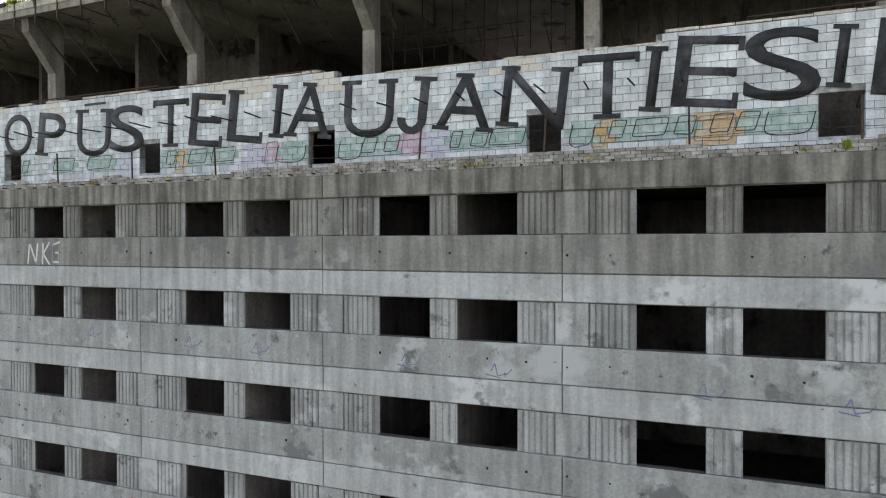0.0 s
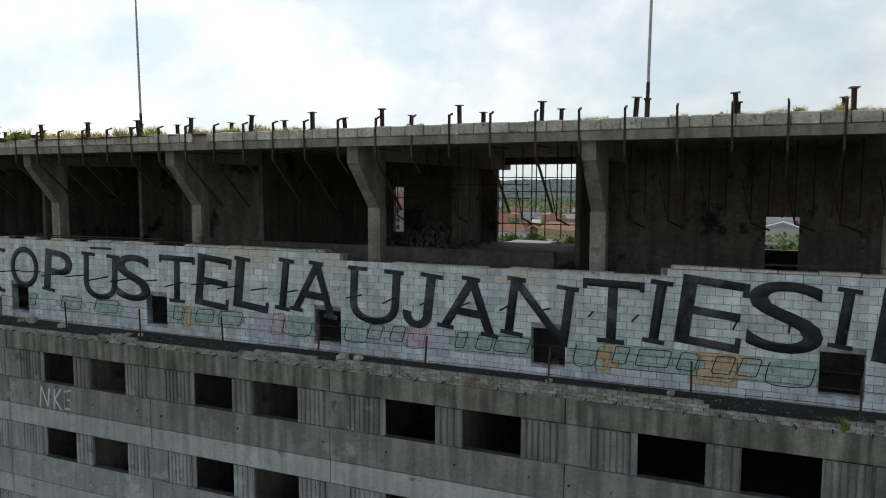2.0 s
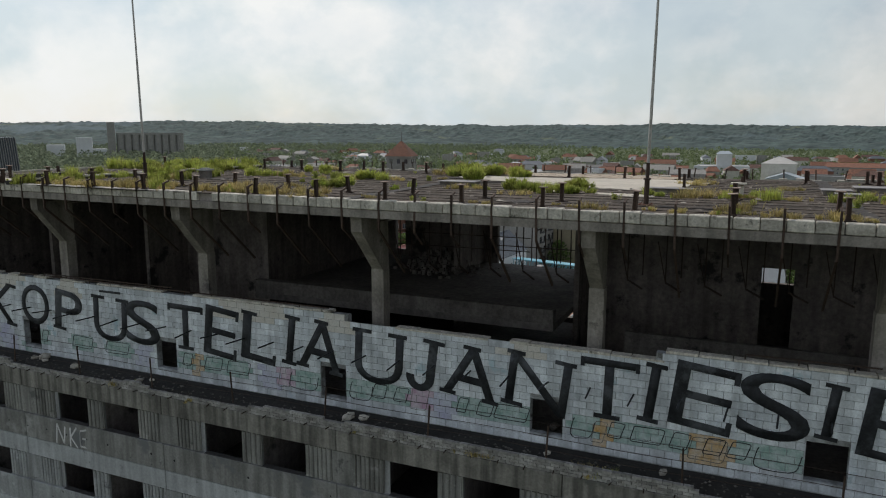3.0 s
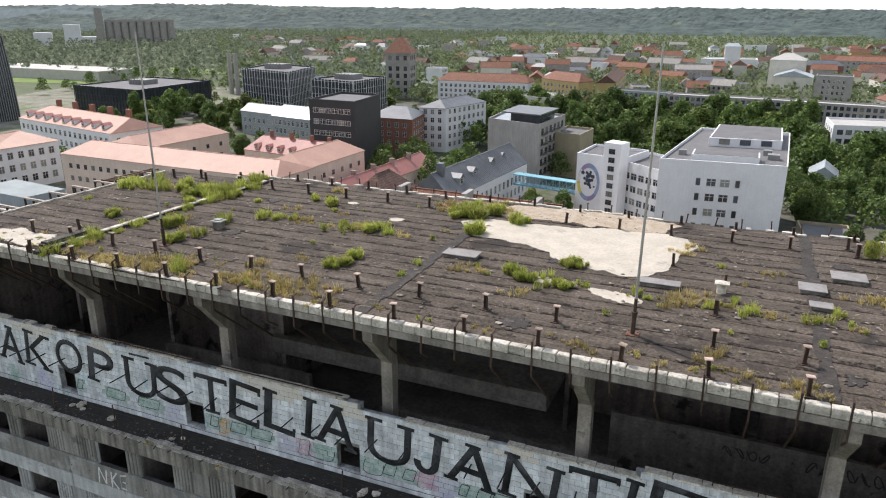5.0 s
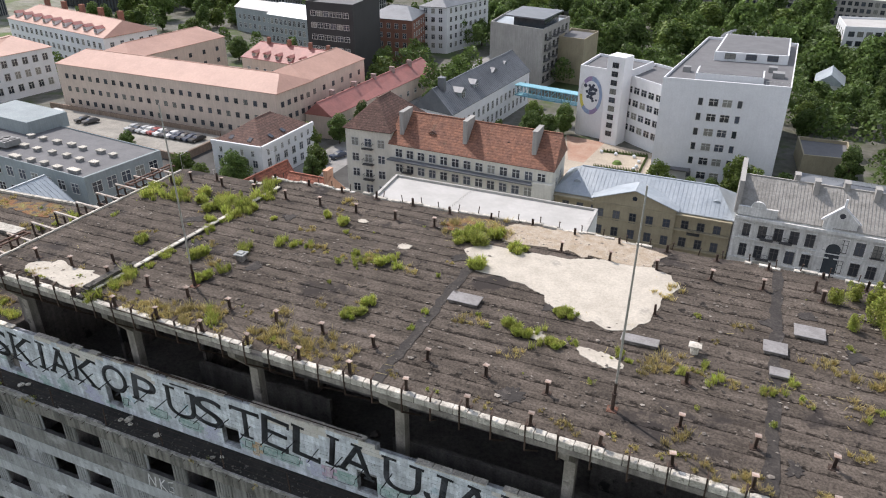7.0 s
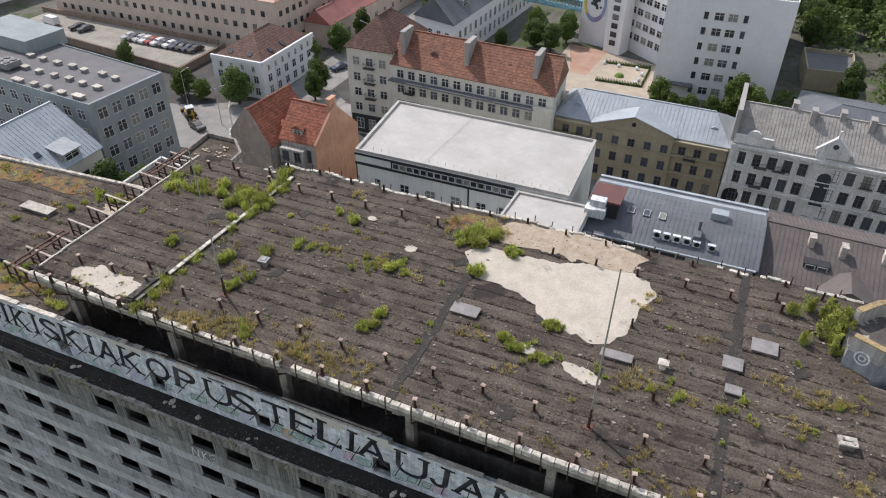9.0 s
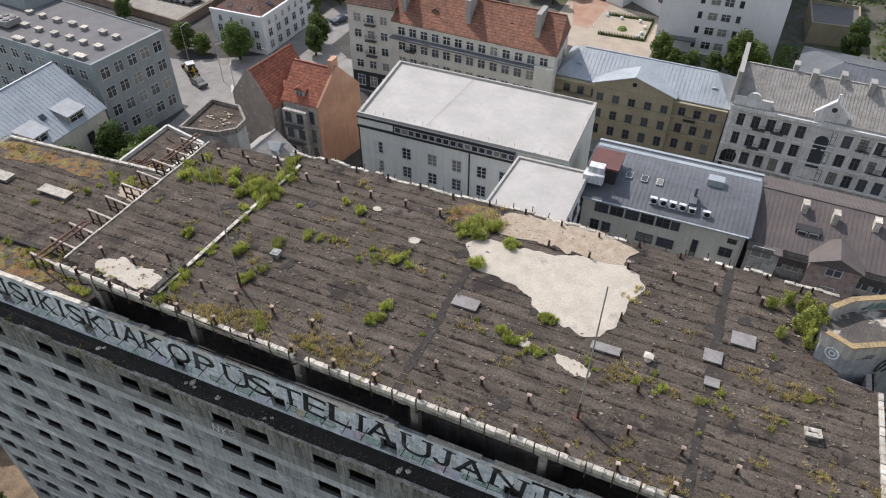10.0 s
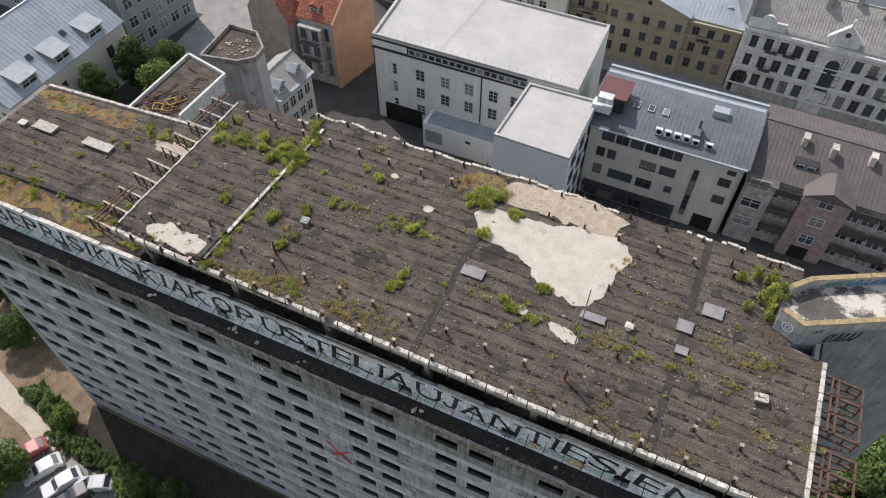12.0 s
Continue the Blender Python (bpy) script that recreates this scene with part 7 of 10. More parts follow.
def balcony(e, x, y, z, turn, w=2.2, d=0.9):
    b = bmesh.new()
    box(b, -w / 2, -d, -0.12, w / 2, 0, 0)
    o = part("balcony", b, FRAME_DARK, e, "dark railed balcony")
    o.matrix_basis = pose(x, y, z, 0, 0, turn)
    b = bmesh.new()
    for k in range(12):
        s = -w / 2 + w * k / 11
        box(b, s - 0.015, -d, 0, s + 0.015, -d + 0.03, 0.95)
    box(b, -w / 2, -d - 0.01, 0.95, w / 2, -d + 0.04, 1.0)
    for s in (-1, 1):
        box(b, s * w / 2 - 0.02, -d, 0.0, s * w / 2 + 0.02, 0, 0.06)
        box(b, s * w / 2 - 0.02, -d, 0.9, s * w / 2 + 0.02, 0, 1.0)
    part("railing", b, FRAME_DARK, o, "", "stuff")


# white hall with a flat pale roof
hall = house("office_hall", "large white hall with pale flat roof and dark window band", [(-50.2, 80.9), (-17.2, 81.0), (-17.6, 98.2), (-51.8, 98.6)], 15.6, "pale_green", "membrane", skirt=0.45,
             win=((3, 4, 4, 1.5, 2.0, 2.2, 3.3, 2.0),), category="building")
b = bmesh.new()
box(b, -50.3, 80.72, 13.6, -24.8, 80.95, 13.95)
box(b, -44.2, 80.80, 13.95, -24.8, 80.95, 15.2)
box(b, -50.3, 80.72, 15.2, -24.8, 80.95, 15.45)
part("window_band", b, WALLS["black"], hall, "dark ribbon of windows under the eaves")
for k in range(17):
    put("window", window_mesh(0.85, 0.8, False, False), hall, pose(-43.4 + 1.13 * k, 80.80, 14.15))
for x in (-46.9, -42.1, -37.8, -33.8, -29.8, -26.3):
    for j in range(4):
        put("window", window_mesh(1.35, 1.85, False, True, 2), hall, pose(x, 80.93, 9.7 - 3.4 * j + 0.04 * (x + 47) * 0))
for x in (-31.9, -50.2):
    b = bmesh.new(); box(b, x, 80.84, 0, x + 0.18, 80.96, 13.6); part("downpipe", b, WALLS["black"], hall, "dark downpipe")
b = bmesh.new()
box(b, -48.6, 80.7, 0, -42.0, 80.95, 3.4)
part("gate", b, M["dark"], hall, "dark garage entry")
wing_low = house("garage_wing", "low pale wing with blue-grey roof before the hall", [(-40.0, 77.2), (-25.0, 77.2), (-25.0, 80.8), (-40.0, 80.8)], 4.6, "pale_green", "zinc_mid", skirt=0.25, category="building")
b = bmesh.new(); box(b, -39.6, 77.1, 1.2, -36.6, 77.22, 3.6); part("shutter", b, WALLS["grey"], wing_low, "grey roller shutter")
b = bmesh.new(); box(b, -32.6, 77.12, 3.2, -31.8, 77.2, 3.7); part("vent_grille", b, WALLS["black"], wing_low)
bm = bmesh.new()
for k in range(26):
    f = k / 25
    rod(bm, (-50 + 32.5 * f, 81.6, 16.0), (-50 + 32.5 * f, 81.6, 16.5), 0.03, n=5)
    rod(bm, (-39 + 1.2 * f, 82 + 16 * f, 15.66), (-39 + 1.2 * f, 82 + 16 * f, 16.1), 0.03, n=5)
part("lightning_rods", bm, M["steel"], hall, kind="stuff")
annex = house("annex", "plain white block with a pale flat roof beside the hall", [(-24.8, 68.2), (-14.1, 67.9), (-14.1, 80.8), (-24.3, 80.6)], 15.0, "white", "membrane", skirt=0.35, win=((1, 3, 4, 1.8, 1.5, 2.0, 3.4, 1.0, True),), category="building")
b = bmesh.new(); box(b, -14.0, 80.5, 12.0, -10.5, 84.5, 16.6); part("plant_house", b, WALLS["black"], annex)
b = bmesh.new(); box(b, -14.3, 80.2, 16.6, -10.2, 84.8, 16.9); part("plant_roof", b, mat("maroon_sheet", (0.15, 0.06, 0.055), (0.11, 0.05, 0.045), 2, 0.6), annex, "dark red plant-room roof")

# long building under a grey barrel roof
barrel = thing("barrel_building", "cream building under a curved grey standing-seam metal roof", "building")
b = bmesh.new(); prism(b, [(-13.9, 78.0), (7.3, 78.0), (7.9, 90.4), (-14.6, 90.2)], -0.4, 13.2); part("wall", b, WALLS["cream"], barrel)
b = bmesh.new()
prof = [(77.7 + 12.9 * t, 13.3 + 1.9 * math.sin(math.pi * 0.80 * t)) for t in [i / 14 for i in range(15)]]
A = [b.verts.new((-14.9, y, z)) for y, z in prof]; B = [b.verts.new((7.9, y, z)) for y, z in prof]
for i in range(14):
    b.faces.new((A[i], B[i], B[i + 1], A[i + 1]))
lo = [b.verts.new((-14.9, prof[0][0], 13.0)), b.verts.new((7.9, prof[0][0], 13.0)), b.verts.new((7.9, prof[-1][0], 13.0)), b.verts.new((-14.9, prof[-1][0], 13.0))]
b.faces.new([lo[0]] + A + [lo[3]]); b.faces.new([lo[1]] + B + [lo[2]]); b.faces.new((lo[0], lo[1], B[0], A[0])); b.faces.new((lo[3], lo[2], B[-1], A[-1]))
rf = part("roof", b, ROOFS["zinc_dark"], barrel)
b = bmesh.new()
for k in range(38):
    x = -14.8 + 22.6 * k / 37
    for (ya, za), (yb, zb) in zip(prof[::2], prof[2::2]):
        bar(b, (x, ya, za + 0.02), (x, yb, zb + 0.02), 0.05, 0.07)
part("seams", b, ROOFS["zinc_dark"], rf, kind="stuff")
b = bmesh.new(); box(b, -14.7, 88.3, 14.5, 7.7, 89.0, 15.0); box(b, -14.9, 90.2, 13, 8.0, 90.7, 14.75); part("ridge_box", b, ROOFS["zinc"], barrel)
b = bmesh.new(); box(b, -14.0, 77.45, 13.18, 7.6, 77.75, 13.34); rod(b, (7.1, 77.9, 0), (7.1, 77.9, 13.2), 0.07, n=8); part("gutter", b, ROOFS["zinc"], barrel)
for k in range(4):
    b = bmesh.new(); box(b, -0.45, -0.6, 0, 0.45, 0.6, 0.14); box(b, -0.36, -0.5, 0.14, 0.36, 0.5, 0.17, 1)
    o = part("skylight", b, [FRAME, M["glass"]], barrel); o.matrix_basis = pose(-11.0 + 2.05 * k, 82.7, 14.93, 9, 0, 0)
for k, w in enumerate((1, 1, 1, 1, 0.8, 0.8)):
    e = thing("air_conditioner", "white outdoor air-conditioning unit on the metal roof", "air conditioner", at=pose(-4.9 + 1.25 * k + (0.6 if k == 5 else 0), 79.2, 13.85), group="air conditioners")
    b = bmesh.new(); box(b, -0.48, -0.25, 0, 0.48, 0.25, 1.0 * w); part("case", b, M["block"], e)
    b = bmesh.new(); rod(b, (0.08, -0.25, 0.55 * w), (0.08, -0.29, 0.55 * w), 0.34, n=16); part("fan_grille", b, M["dark"], e, "dark round fan grille")
b = bmesh.new(); box(b, -13.6, 81.5, 14.7, -10.9, 83.2, 15.9)
box(b, -12.9, 80.9, 16.9, -10.9, 82.2, 17.8)
e = solid("rooftop_plant", b, M["block"], "white ventilation box with two round fans on the roof", "ventilation unit", at=pose(-1.0, -2.4, 0))
e2 = bmesh.new(); box(e2, 1.0, 84.3, 14.9, 3.1, 85.7, 16.1); part("roof_box", e2, ROOFS["zinc"], barrel)
e2 = bmesh.new(); box(e2, -0.5, 79.4, 14.0, 0.4, 81.6, 15.2); rod(e2, (0.0, 81.2, 15.2), (0.0, 81.2, 16.5), 0.2, n=10); part("flue", e2, ROOFS["zinc_dark"], barrel)
for k in range(5):
    put("window", window_mesh(1.65, 1.25, True), barrel, pose(-11.2 + 2.06 * k, 78.0, 11.4))
for x, z, w, h in ((-1.35, 11.4, 0.95, 1.2), (-11.82, 8.3, 1.05, 1.4), (-10.2, 8.3, 1.05, 1.4), (-4.87, 8.2, 2.1, 1.3), (-2.1, 8.2, 2.1, 1.3), (-11.8, 4.9, 1.1, 1.5), (-8.3, 4.8, 3.4, 1.4), (-4.8, 4.7, 2.1, 1.4), (-1.3, 5.2, 0.9, 0.9), (5.5, 9.3, 1.5, 1.2), (5.6, 6.0, 1.5, 1.2), (5.9, 11.6, 1.0, 0.55)):
    put("window", window_mesh(w, h, True), barrel, pose(x, 78.0, z))
for k in range(9):
    put("window", window_mesh(0.62, 0.82, True, False), barrel, pose(1.6, 78.0, 1.9 + 0.98 * k))
b = bmesh.new(); box(b, 3.2, 77.94, -0.1, 6.0, 78.2, 2.7); part("gate", b, M["dark"], barrel, "gateway as a near-black panel for its shaded inside")
b = bmesh.new()
box(b, -13.4, 76.9, 2.75, 0.4, 78.0, 2.95)
for k in range(7):
    box(b, -13.3 + 2.25 * k, 76.95, -0.1, -13.1 + 2.25 * k, 77.15, 2.75)
part("awning", b, WALLS["black"], barrel, "dark canopy over glazed shop fronts")
for k in range(6):
    put("window", window_mesh(1.9, 2.1, True), barrel, pose(-12.1 + 2.25 * k, 78.0, 0.3))

# ochre house with a gable in the middle of its eaves
ochre = house("ochre_house", "old ochre house with a shallow pediment and a pale sheet-metal roof", [(-28.3, 114.2), (1.4, 113.7), (1.4, 125.5), (-28.3, 126)], 10.9, "ochre", "zinc", "hip", 3.4, 0.12, 0, seams=44, over=0.4,
              win=((0, 11, 3, 1.0, 1.6, 1.7, 3.1, 0.8, True),))
for z in (4.6, 7.9, 10.55):
    b = bmesh.new(); box(b, -28.35, 113.05, z, 1.45, 114.25, z + 0.22); part("string_course", b, WALLS["ochre"], ochre)
b = bmesh.new()
pts = [(-21.2, 10.6), (-7.4, 10.6), (-7.4, 11.3), (-14.3, 13.6), (-21.2, 11.3)]
lo = [b.verts.new((x, 113.2, z)) for x, z in pts]; hi_ = [b.verts.new((x, 116.5, z)) for x, z in pts]
for i in range(5):
    b.faces.new((lo[i], lo[(i + 1) % 5], hi_[(i + 1) % 5], hi_[i]))
b.faces.new(lo[::-1]); b.faces.new(hi_)
part("pediment", b, WALLS["ochre"], ochre)
b = bmesh.new()
bar(b, (-21.6, 114.9, 11.35), (-14.3, 114.9, 13.85), 4.4, 0.14); bar(b, (-14.3, 114.9, 13.85), (-7.0, 114.9, 11.35), 4.4, 0.14)
bmesh.ops.translate(b, verts=b.verts, vec=(0, 0, 0.05))
part("pediment_roof", b, ROOFS["zinc"], ochre)
b = bmesh.new(); box(b, -21.2, 113.22, 0, -7.4, 114.0, 10.6); part("middle_bay", b, WALLS["ochre"], ochre)
for j in range(3):
    for i in range(5):
        put("window", window_mesh(1.0, 1.6, True), ochre, pose(-19.9 + 2.8 * i, 113.22, 1.7 + 3.1 * j))
b = bmesh.new(); rod(b, (-14.3, 113.15, 12.3), (-14.3, 113.25, 12.3), 0.4, n=18); part("round_window", b, M["glass"], ochre)
for x in (-25, -1.5, -12.0):
    b = bmesh.new(); rod(b, (x, 116.5, 12.2), (x, 118.0, 12.4), 0.75, 0.5, n=16); part("eyebrow_dormer", b, ROOFS["zinc"], ochre)
balcony(ochre, -4.2, 113.7, 7.6, 0, 2.0); balcony(ochre, -24.6, 113.9, 7.6, 0, 2.0)

# ornate grey house with a corrugated roof
orn = house("ornate_house", "ornate old grey town house with corrugated roof and gable", [(1.6, 112.6), (31.0, 111.6), (31.0, 123.5), (1.6, 124)], 13.0, "ornate", "asbestos", "gable", 4.6, 0.0, 0, seams=60, over=0.35,
            win=((0, 12, 3, 1.15, 2.0, 2.4, 3.5, 1.0, True),))
trim = mat("white_stucco", (0.72, 0.72, 0.70), (0.58, 0.58, 0.56), 1.5, 0.9, streak=0.12, grain=4, grains=0.1)
for z, h, d in ((12.55, 0.5, 0.55), (5.35, 0.28, 0.3), (8.9, 0.16, 0.18), (1.9, 0.2, 0.2)):
    b = bmesh.new(); bar(b, (1.7, 112.55, z), (31.0, 111.55, z), 2 * d, h); part("cornice", b, trim, orn, "white stucco cornice")
for k in range(13):
    x = 2.0 + 2.4 * k
    if not 13.6 < x < 18.8:
        b = bmesh.new(); box(b, x - 0.2, 112.45 - (x - 1.6) * 0.034, 5.4, x + 0.2, 112.7 - (x - 1.6) * 0.034, 12.5); part("pilaster", b, trim, orn)
for k in range(12):
    x = 1.6 + 1.0 + 27.4 * (k + 0.5) / 12
    for z in (8.05, 11.55):
        b = bmesh.new(); box(b, x - 0.8, 112.35 - (x - 1.6) * 0.034, z, x + 0.8, 112.6 - (x - 1.6) * 0.034, z + 0.18); part("window_head", b, trim, orn)
b = bmesh.new(); bar(b, (1.7, 112.57, 0.75), (31.0, 111.57, 0.75), 0.06, 1.9); part("plinth", b, WALLS["old_grey"], orn, "dirty grey plinth")
b = bmesh.new(); box(b, 14.0, 112.0, 0, 18.6, 112.8, 14.2); part("central_bay", b, WALLS["ornate"], orn)
b = bmesh.new()
pts = [(13.8, 14.2), (18.8, 14.2), (16.3, 16.6)]
lo = [b.verts.new((x, 111.9, z)) for x, z in pts]; hi_ = [b.verts.new((x, 113.2, z)) for x, z in pts]
for i in range(3):
    b.faces.new((lo[i], lo[(i + 1) % 3], hi_[(i + 1) % 3], hi_[i]))
b.faces.new(lo[::-1]); b.faces.new(hi_)
part("gable", b, WALLS["ornate"], orn)
b = bmesh.new(); bar(b, (13.6, 111.95, 14.3), (16.3, 111.95, 16.8), 0.25, 0.2); bar(b, (16.3, 111.95, 16.8), (19.0, 111.95, 14.3), 0.25, 0.2); bar(b, (16.3, 112.0, 16.9), (16.3, 112.0, 18.0), 0.3); part("gable_trim", b, WALLS["white"], orn, "white gable trim")
b = bmesh.new(); rod(b, (16.3, 111.85, 15.3), (16.3, 111.95, 15.3), 0.42, n=18); part("round_window", b, M["glass"], orn)
b = bmesh.new(); box(b, 15.3, 111.95, 4.6, 17.3, 112.05, 9.6); rod(b, (16.3, 111.944, 9.6), (16.3, 112.05, 9.6), 1.0, n=20); part("tall_window", b, WALLS["curtain"], orn, "tall arched stair window")
b = bmesh.new(); box(b, 1.8, 112.2, 13.0, 7.6, 112.7, 14.4); rod(b, (4.7, 112.25, 14.3), (4.7, 112.7, 14.3), 1.1, n=20); part("attic_gable", b, WALLS["ornate"], orn)
b = bmesh.new(); box(b, 2.2, 112.5, 0, 4.8, 112.62, 3.2); rod(b, (3.5, 112.494, 3.2), (3.5, 112.61, 3.2), 1.3, n=20); part("archway", b, M["dark"], orn, "dark arched gateway")
for x, z in ((6.8, 9.4), (6.8, 5.9), (9.6, 9.4), (22.2, 9.4), (25.3, 9.4), (25.3, 5.9)):
    balcony(orn, x, 112.4, z, -2, 1.9)
for x, yy in ((12.4, 117.2), (16.6, 118.2), (20.8, 117.2), (9.6, 119)):
    chimney(orn, x, yy, 15.0, 18.6, 0.8, 1.6, WALLS["concrete"])
b = bmesh.new(); box(b, 1.3, 112.6, 13.0, 2.0, 124, 18.4); part("fire_wall", b, WALLS["concrete"], orn)

# the red-tiled apartment house: main range and corner wing
apt = house("apartment_house", "four-storey cream apartment house with red tiled roof and tall chimneys", [(-60.4, 112.9), (-28.2, 111.2), (-29.2, 123.4), (-60.4, 124.5)], 15.6, "cream", "tile", "gable", 5.0, 0.0, 0, over=0.3,
            win=((0, 13, 5, 1.35, 1.5, 1.4, 3.0, 0.8), (1, 2, 4, 1.3, 1.5, 2.0, 3.2, 2.0)))
b = bmesh.new(); bar(b, (-60.4, 112.3, 13.0), (-31.5, 110.8, 13.0), 1.6, 0.25); part("cornice", b, ROOFS["zinc_dark"], apt, "grey metal cornice roof")
b = bmesh.new(); prism(b, [(-31.6, 110.4), (-28.0, 110.2), (-28.0, 112.0), (-31.6, 112.2)], -0.4, 13.5); part("end_bay", b, WALLS["cream"], apt)
for x, yy in ((-58.6, 116.5), (-45.6, 116.0), (-32.4, 115.4)):
    chimney(apt, x, yy, 16.5, 21.6, 0.8, 4.0, WALLS["concrete"])
for x in (-52.5, -37.5):
    dormer(apt, x, 115.2, 17.6, -3, 1.3, 0.5, 2.0, "tile_brown")
for x, z in ((-56.5, 7.6), (-53.6, 7.6), (-56.5, 10.6), (-41.8, 7.6), (-33.8, 10.6)):
    balcony(apt, x, 112.7, z, -3, 2.0)
wing = house("corner_wing", "taller cream corner house with a hipped brown-red tiled roof", [(-70.0, 113.0), (-60.5, 113.4), (-59.5, 127.0), (-70.5, 127.0)], 17.6, "cream", "tile_brown", "hip", 5.2, 0.32, 1, over=0.6,
             win=((0, 3, 4, 1.35, 1.5, 4.9, 3.15, 0.6), (3, 4, 5, 1.3, 1.5, 2.2, 3.0, 1.0)))
for z in (7.7, 10.85, 14.0):
    balcony(wing, -65.2, 113.2, z, 2, 2.2)
b = bmesh.new(); box(b, -69.8, 112.93, 0.0, -60.7, 113.5, 3.9); part("shop_base", b, WALLS["black"], wing, "dark stone ground storey")
for x in (-67.9, -65.2, -62.4):
    put("window", window_mesh(1.5, 2.1), wing, pose(x, 112.93, 1.0))

# corner house with a dark tiled hip roof
corner = house("corner_house", "white two-storey corner house with a dark red hipped roof", [(-107.6, 117.5), (-94.3, 117.7), (-94.2, 137.8), (-107.0, 138.2)], 8.0, "white", "tile_brown", "hip", 4.2, 0.35, 1, over=-0.4,
               win=((0, 5, 2, 1.1, 1.6, 0.9, 2.7, 0.8), (1, 6, 2, 1.2, 1.6, 0.9, 2.7, 0.8), (0, 4, 1, 0.6, 1.1, 6.2, 3, 1.0), (1, 7, 1, 0.6, 1.1, 6.2, 3, 1.0)))
b = bmesh.new()
for (xa, ya), (xb, yb) in (((-107.6, 117.5), (-94.3, 117.7)), ((-94.3, 117.7), (-94.2, 137.8))):
    bar(b, (xa, ya, 8.2), (xb, yb, 8.2), 0.5, 0.9)
part("parapet", b, WALLS["white"], corner)
for x, yy in ((-103.5, 119.6), (-98.5, 119.6), (-95.9, 123.5), (-95.9, 128)):
    b = bmesh.new(); box(b, -0.5, -0.6, 0, 0.5, 0.6, 0.12); o = part("skylight", b, M["glass"], corner); o.matrix_basis = pose(x, yy, 9.1 if x < -98 else 9.2, 27, 0, 0 if x < -98 else 90)

# grey office with flat roof
office = house("grey_office", "grey four-storey office block with a flat felt roof full of vents", [(-142, 79.5), (-98.2, 76.2), (-96.4, 91.8), (-142, 97)], 15.8, "grey", "felt", skirt=0.3,
               win=((0, 12, 4, 1.7, 1.7, 2.0, 3.6, 1.0), (1, 5, 4, 1.7, 1.9, 2.0, 3.6, 0.6)), category="office building")
b = bmesh.new(); prism(b, [(-142, 90), (-126, 88.6), (-125, 97), (-142, 99)], 15.5, 18.4); part("penthouse", b, WALLS["grey"], office)
vr = random.Random(3)
for k in range(33):
    x, yy = -139.5 + 3.75 * (k % 11) + vr.uniform(-0.3, 0.3), 80.2 + (k // 11) * 4.3 + vr.uniform(-0.2, 0.2) - (k % 11) * 0.25
    if (x < -126 and yy > 86) or abs(x + 124) < 3.2 and yy < 86:
        continue
    e = thing("roof_vent", "low white box vent on the felt roof", "roof vent", at=pose(x, yy, 15.85, 0, 0, -5), group="roof vents")
    w = vr.choice((0.55, 0.6, 0.7, 1.1))
    b = bmesh.new(); box(b, -w, -0.45, 0, w, 0.45, 0.55); part("body", b, M["sheet"], e)
    b = bmesh.new(); box(b, -w - 0.12, -0.57, 0.55, w + 0.12, 0.57, 0.68); part("cap", b, M["coping"], e, "white cap")
e = thing("rooftop_chiller", "grey rooftop chiller with round fans", "chiller", at=pose(-124, 82.5, 15.85, 0, 0, -5))
b = bmesh.new(); box(b, -1.8, -1.5, 0.4, 1.8, 1.5, 1.5); part("case", b, M["sheet"], e)
for sx in (-0.9, 0.9):
    for sy in (-0.7, 0.7):
        b = bmesh.new(); rod(b, (sx, sy, 1.5), (sx, sy, 1.65), 0.6, n=16); part("fan", b, FRAME_DARK, e)

# yellow digger at work in the street, standing still
dig = thing("digger", "yellow backhoe digger standing in the street", "digger", at=pose(-103.6, 103.6, 0.0, 0, 0, -35))
dig_yellow = mat("digger_yellow", (0.55, 0.36, 0.04), (0.42, 0.27, 0.04), 1.0, 0.6, local=True)
b = bmesh.new(); box(b, -2.0, -0.8, 0.7, 0.9, 0.8, 1.5); box(b, -2.6, -0.6, 0.8, -2.0, 0.6, 1.9); bmesh.ops.bevel(b, geom=b.edges[:], offset=0.06, segments=1, affect="EDGES"); part("body", b, dig_yellow, dig)
b = bmesh.new(); box(b, -0.6, -0.75, 1.5, 0.9, 0.75, 2.7); part("cab", b, M["glass"], dig, "dark glazed cab")
b = bmesh.new(); box(b, -0.75, -0.85, 2.7, 1.0, 0.85, 2.85); part("cab_roof", b, M["block"], dig, "white cab roof")
b = bmesh.new(); bar(b, (0.9, 0, 1.1), (2.4, 0, 2.9), 0.25); bar(b, (2.4, 0, 2.9), (3.4, 0, 1.2), 0.2); box(b, 3.1, -0.35, 0.5, 3.7, 0.35, 1.2); part("boom", b, dig_yellow, dig)
b = bmesh.new(); bar(b, (-2.4, 0.5, 1.2), (-3.6, 0.5, 0.6), 0.18); bar(b, (-2.4, -0.5, 1.2), (-3.6, -0.5, 0.6), 0.18); box(b, -4.1, -1.1, 0.2, -3.5, 1.1, 0.9); part("loader_bucket", b, M["rust"], dig, "dark steel bucket")
for x, r in ((-1.8, 0.5), (0.5, 0.75)):
    for s_ in (-1, 1):
        b = bmesh.new(); rod(b, (x, 0.65 * s_, r), (x, 1.05 * s_, r), r, n=16); part("wheel", b, M["bitumen_dark"], dig)
for k in range(6):
    bm = bmesh.new(); bar(bm, (-91.5 + 0.9 * k, 101.0 + 0.75 * k, 0.006), (-93.4 + 0.9 * k, 103.4 + 0.75 * k, 0.006), 0.5, 0.008)
    solid("road_marking", bm, M["road_line"], "white stripe of a pedestrian crossing", "road marking", kind="structure")

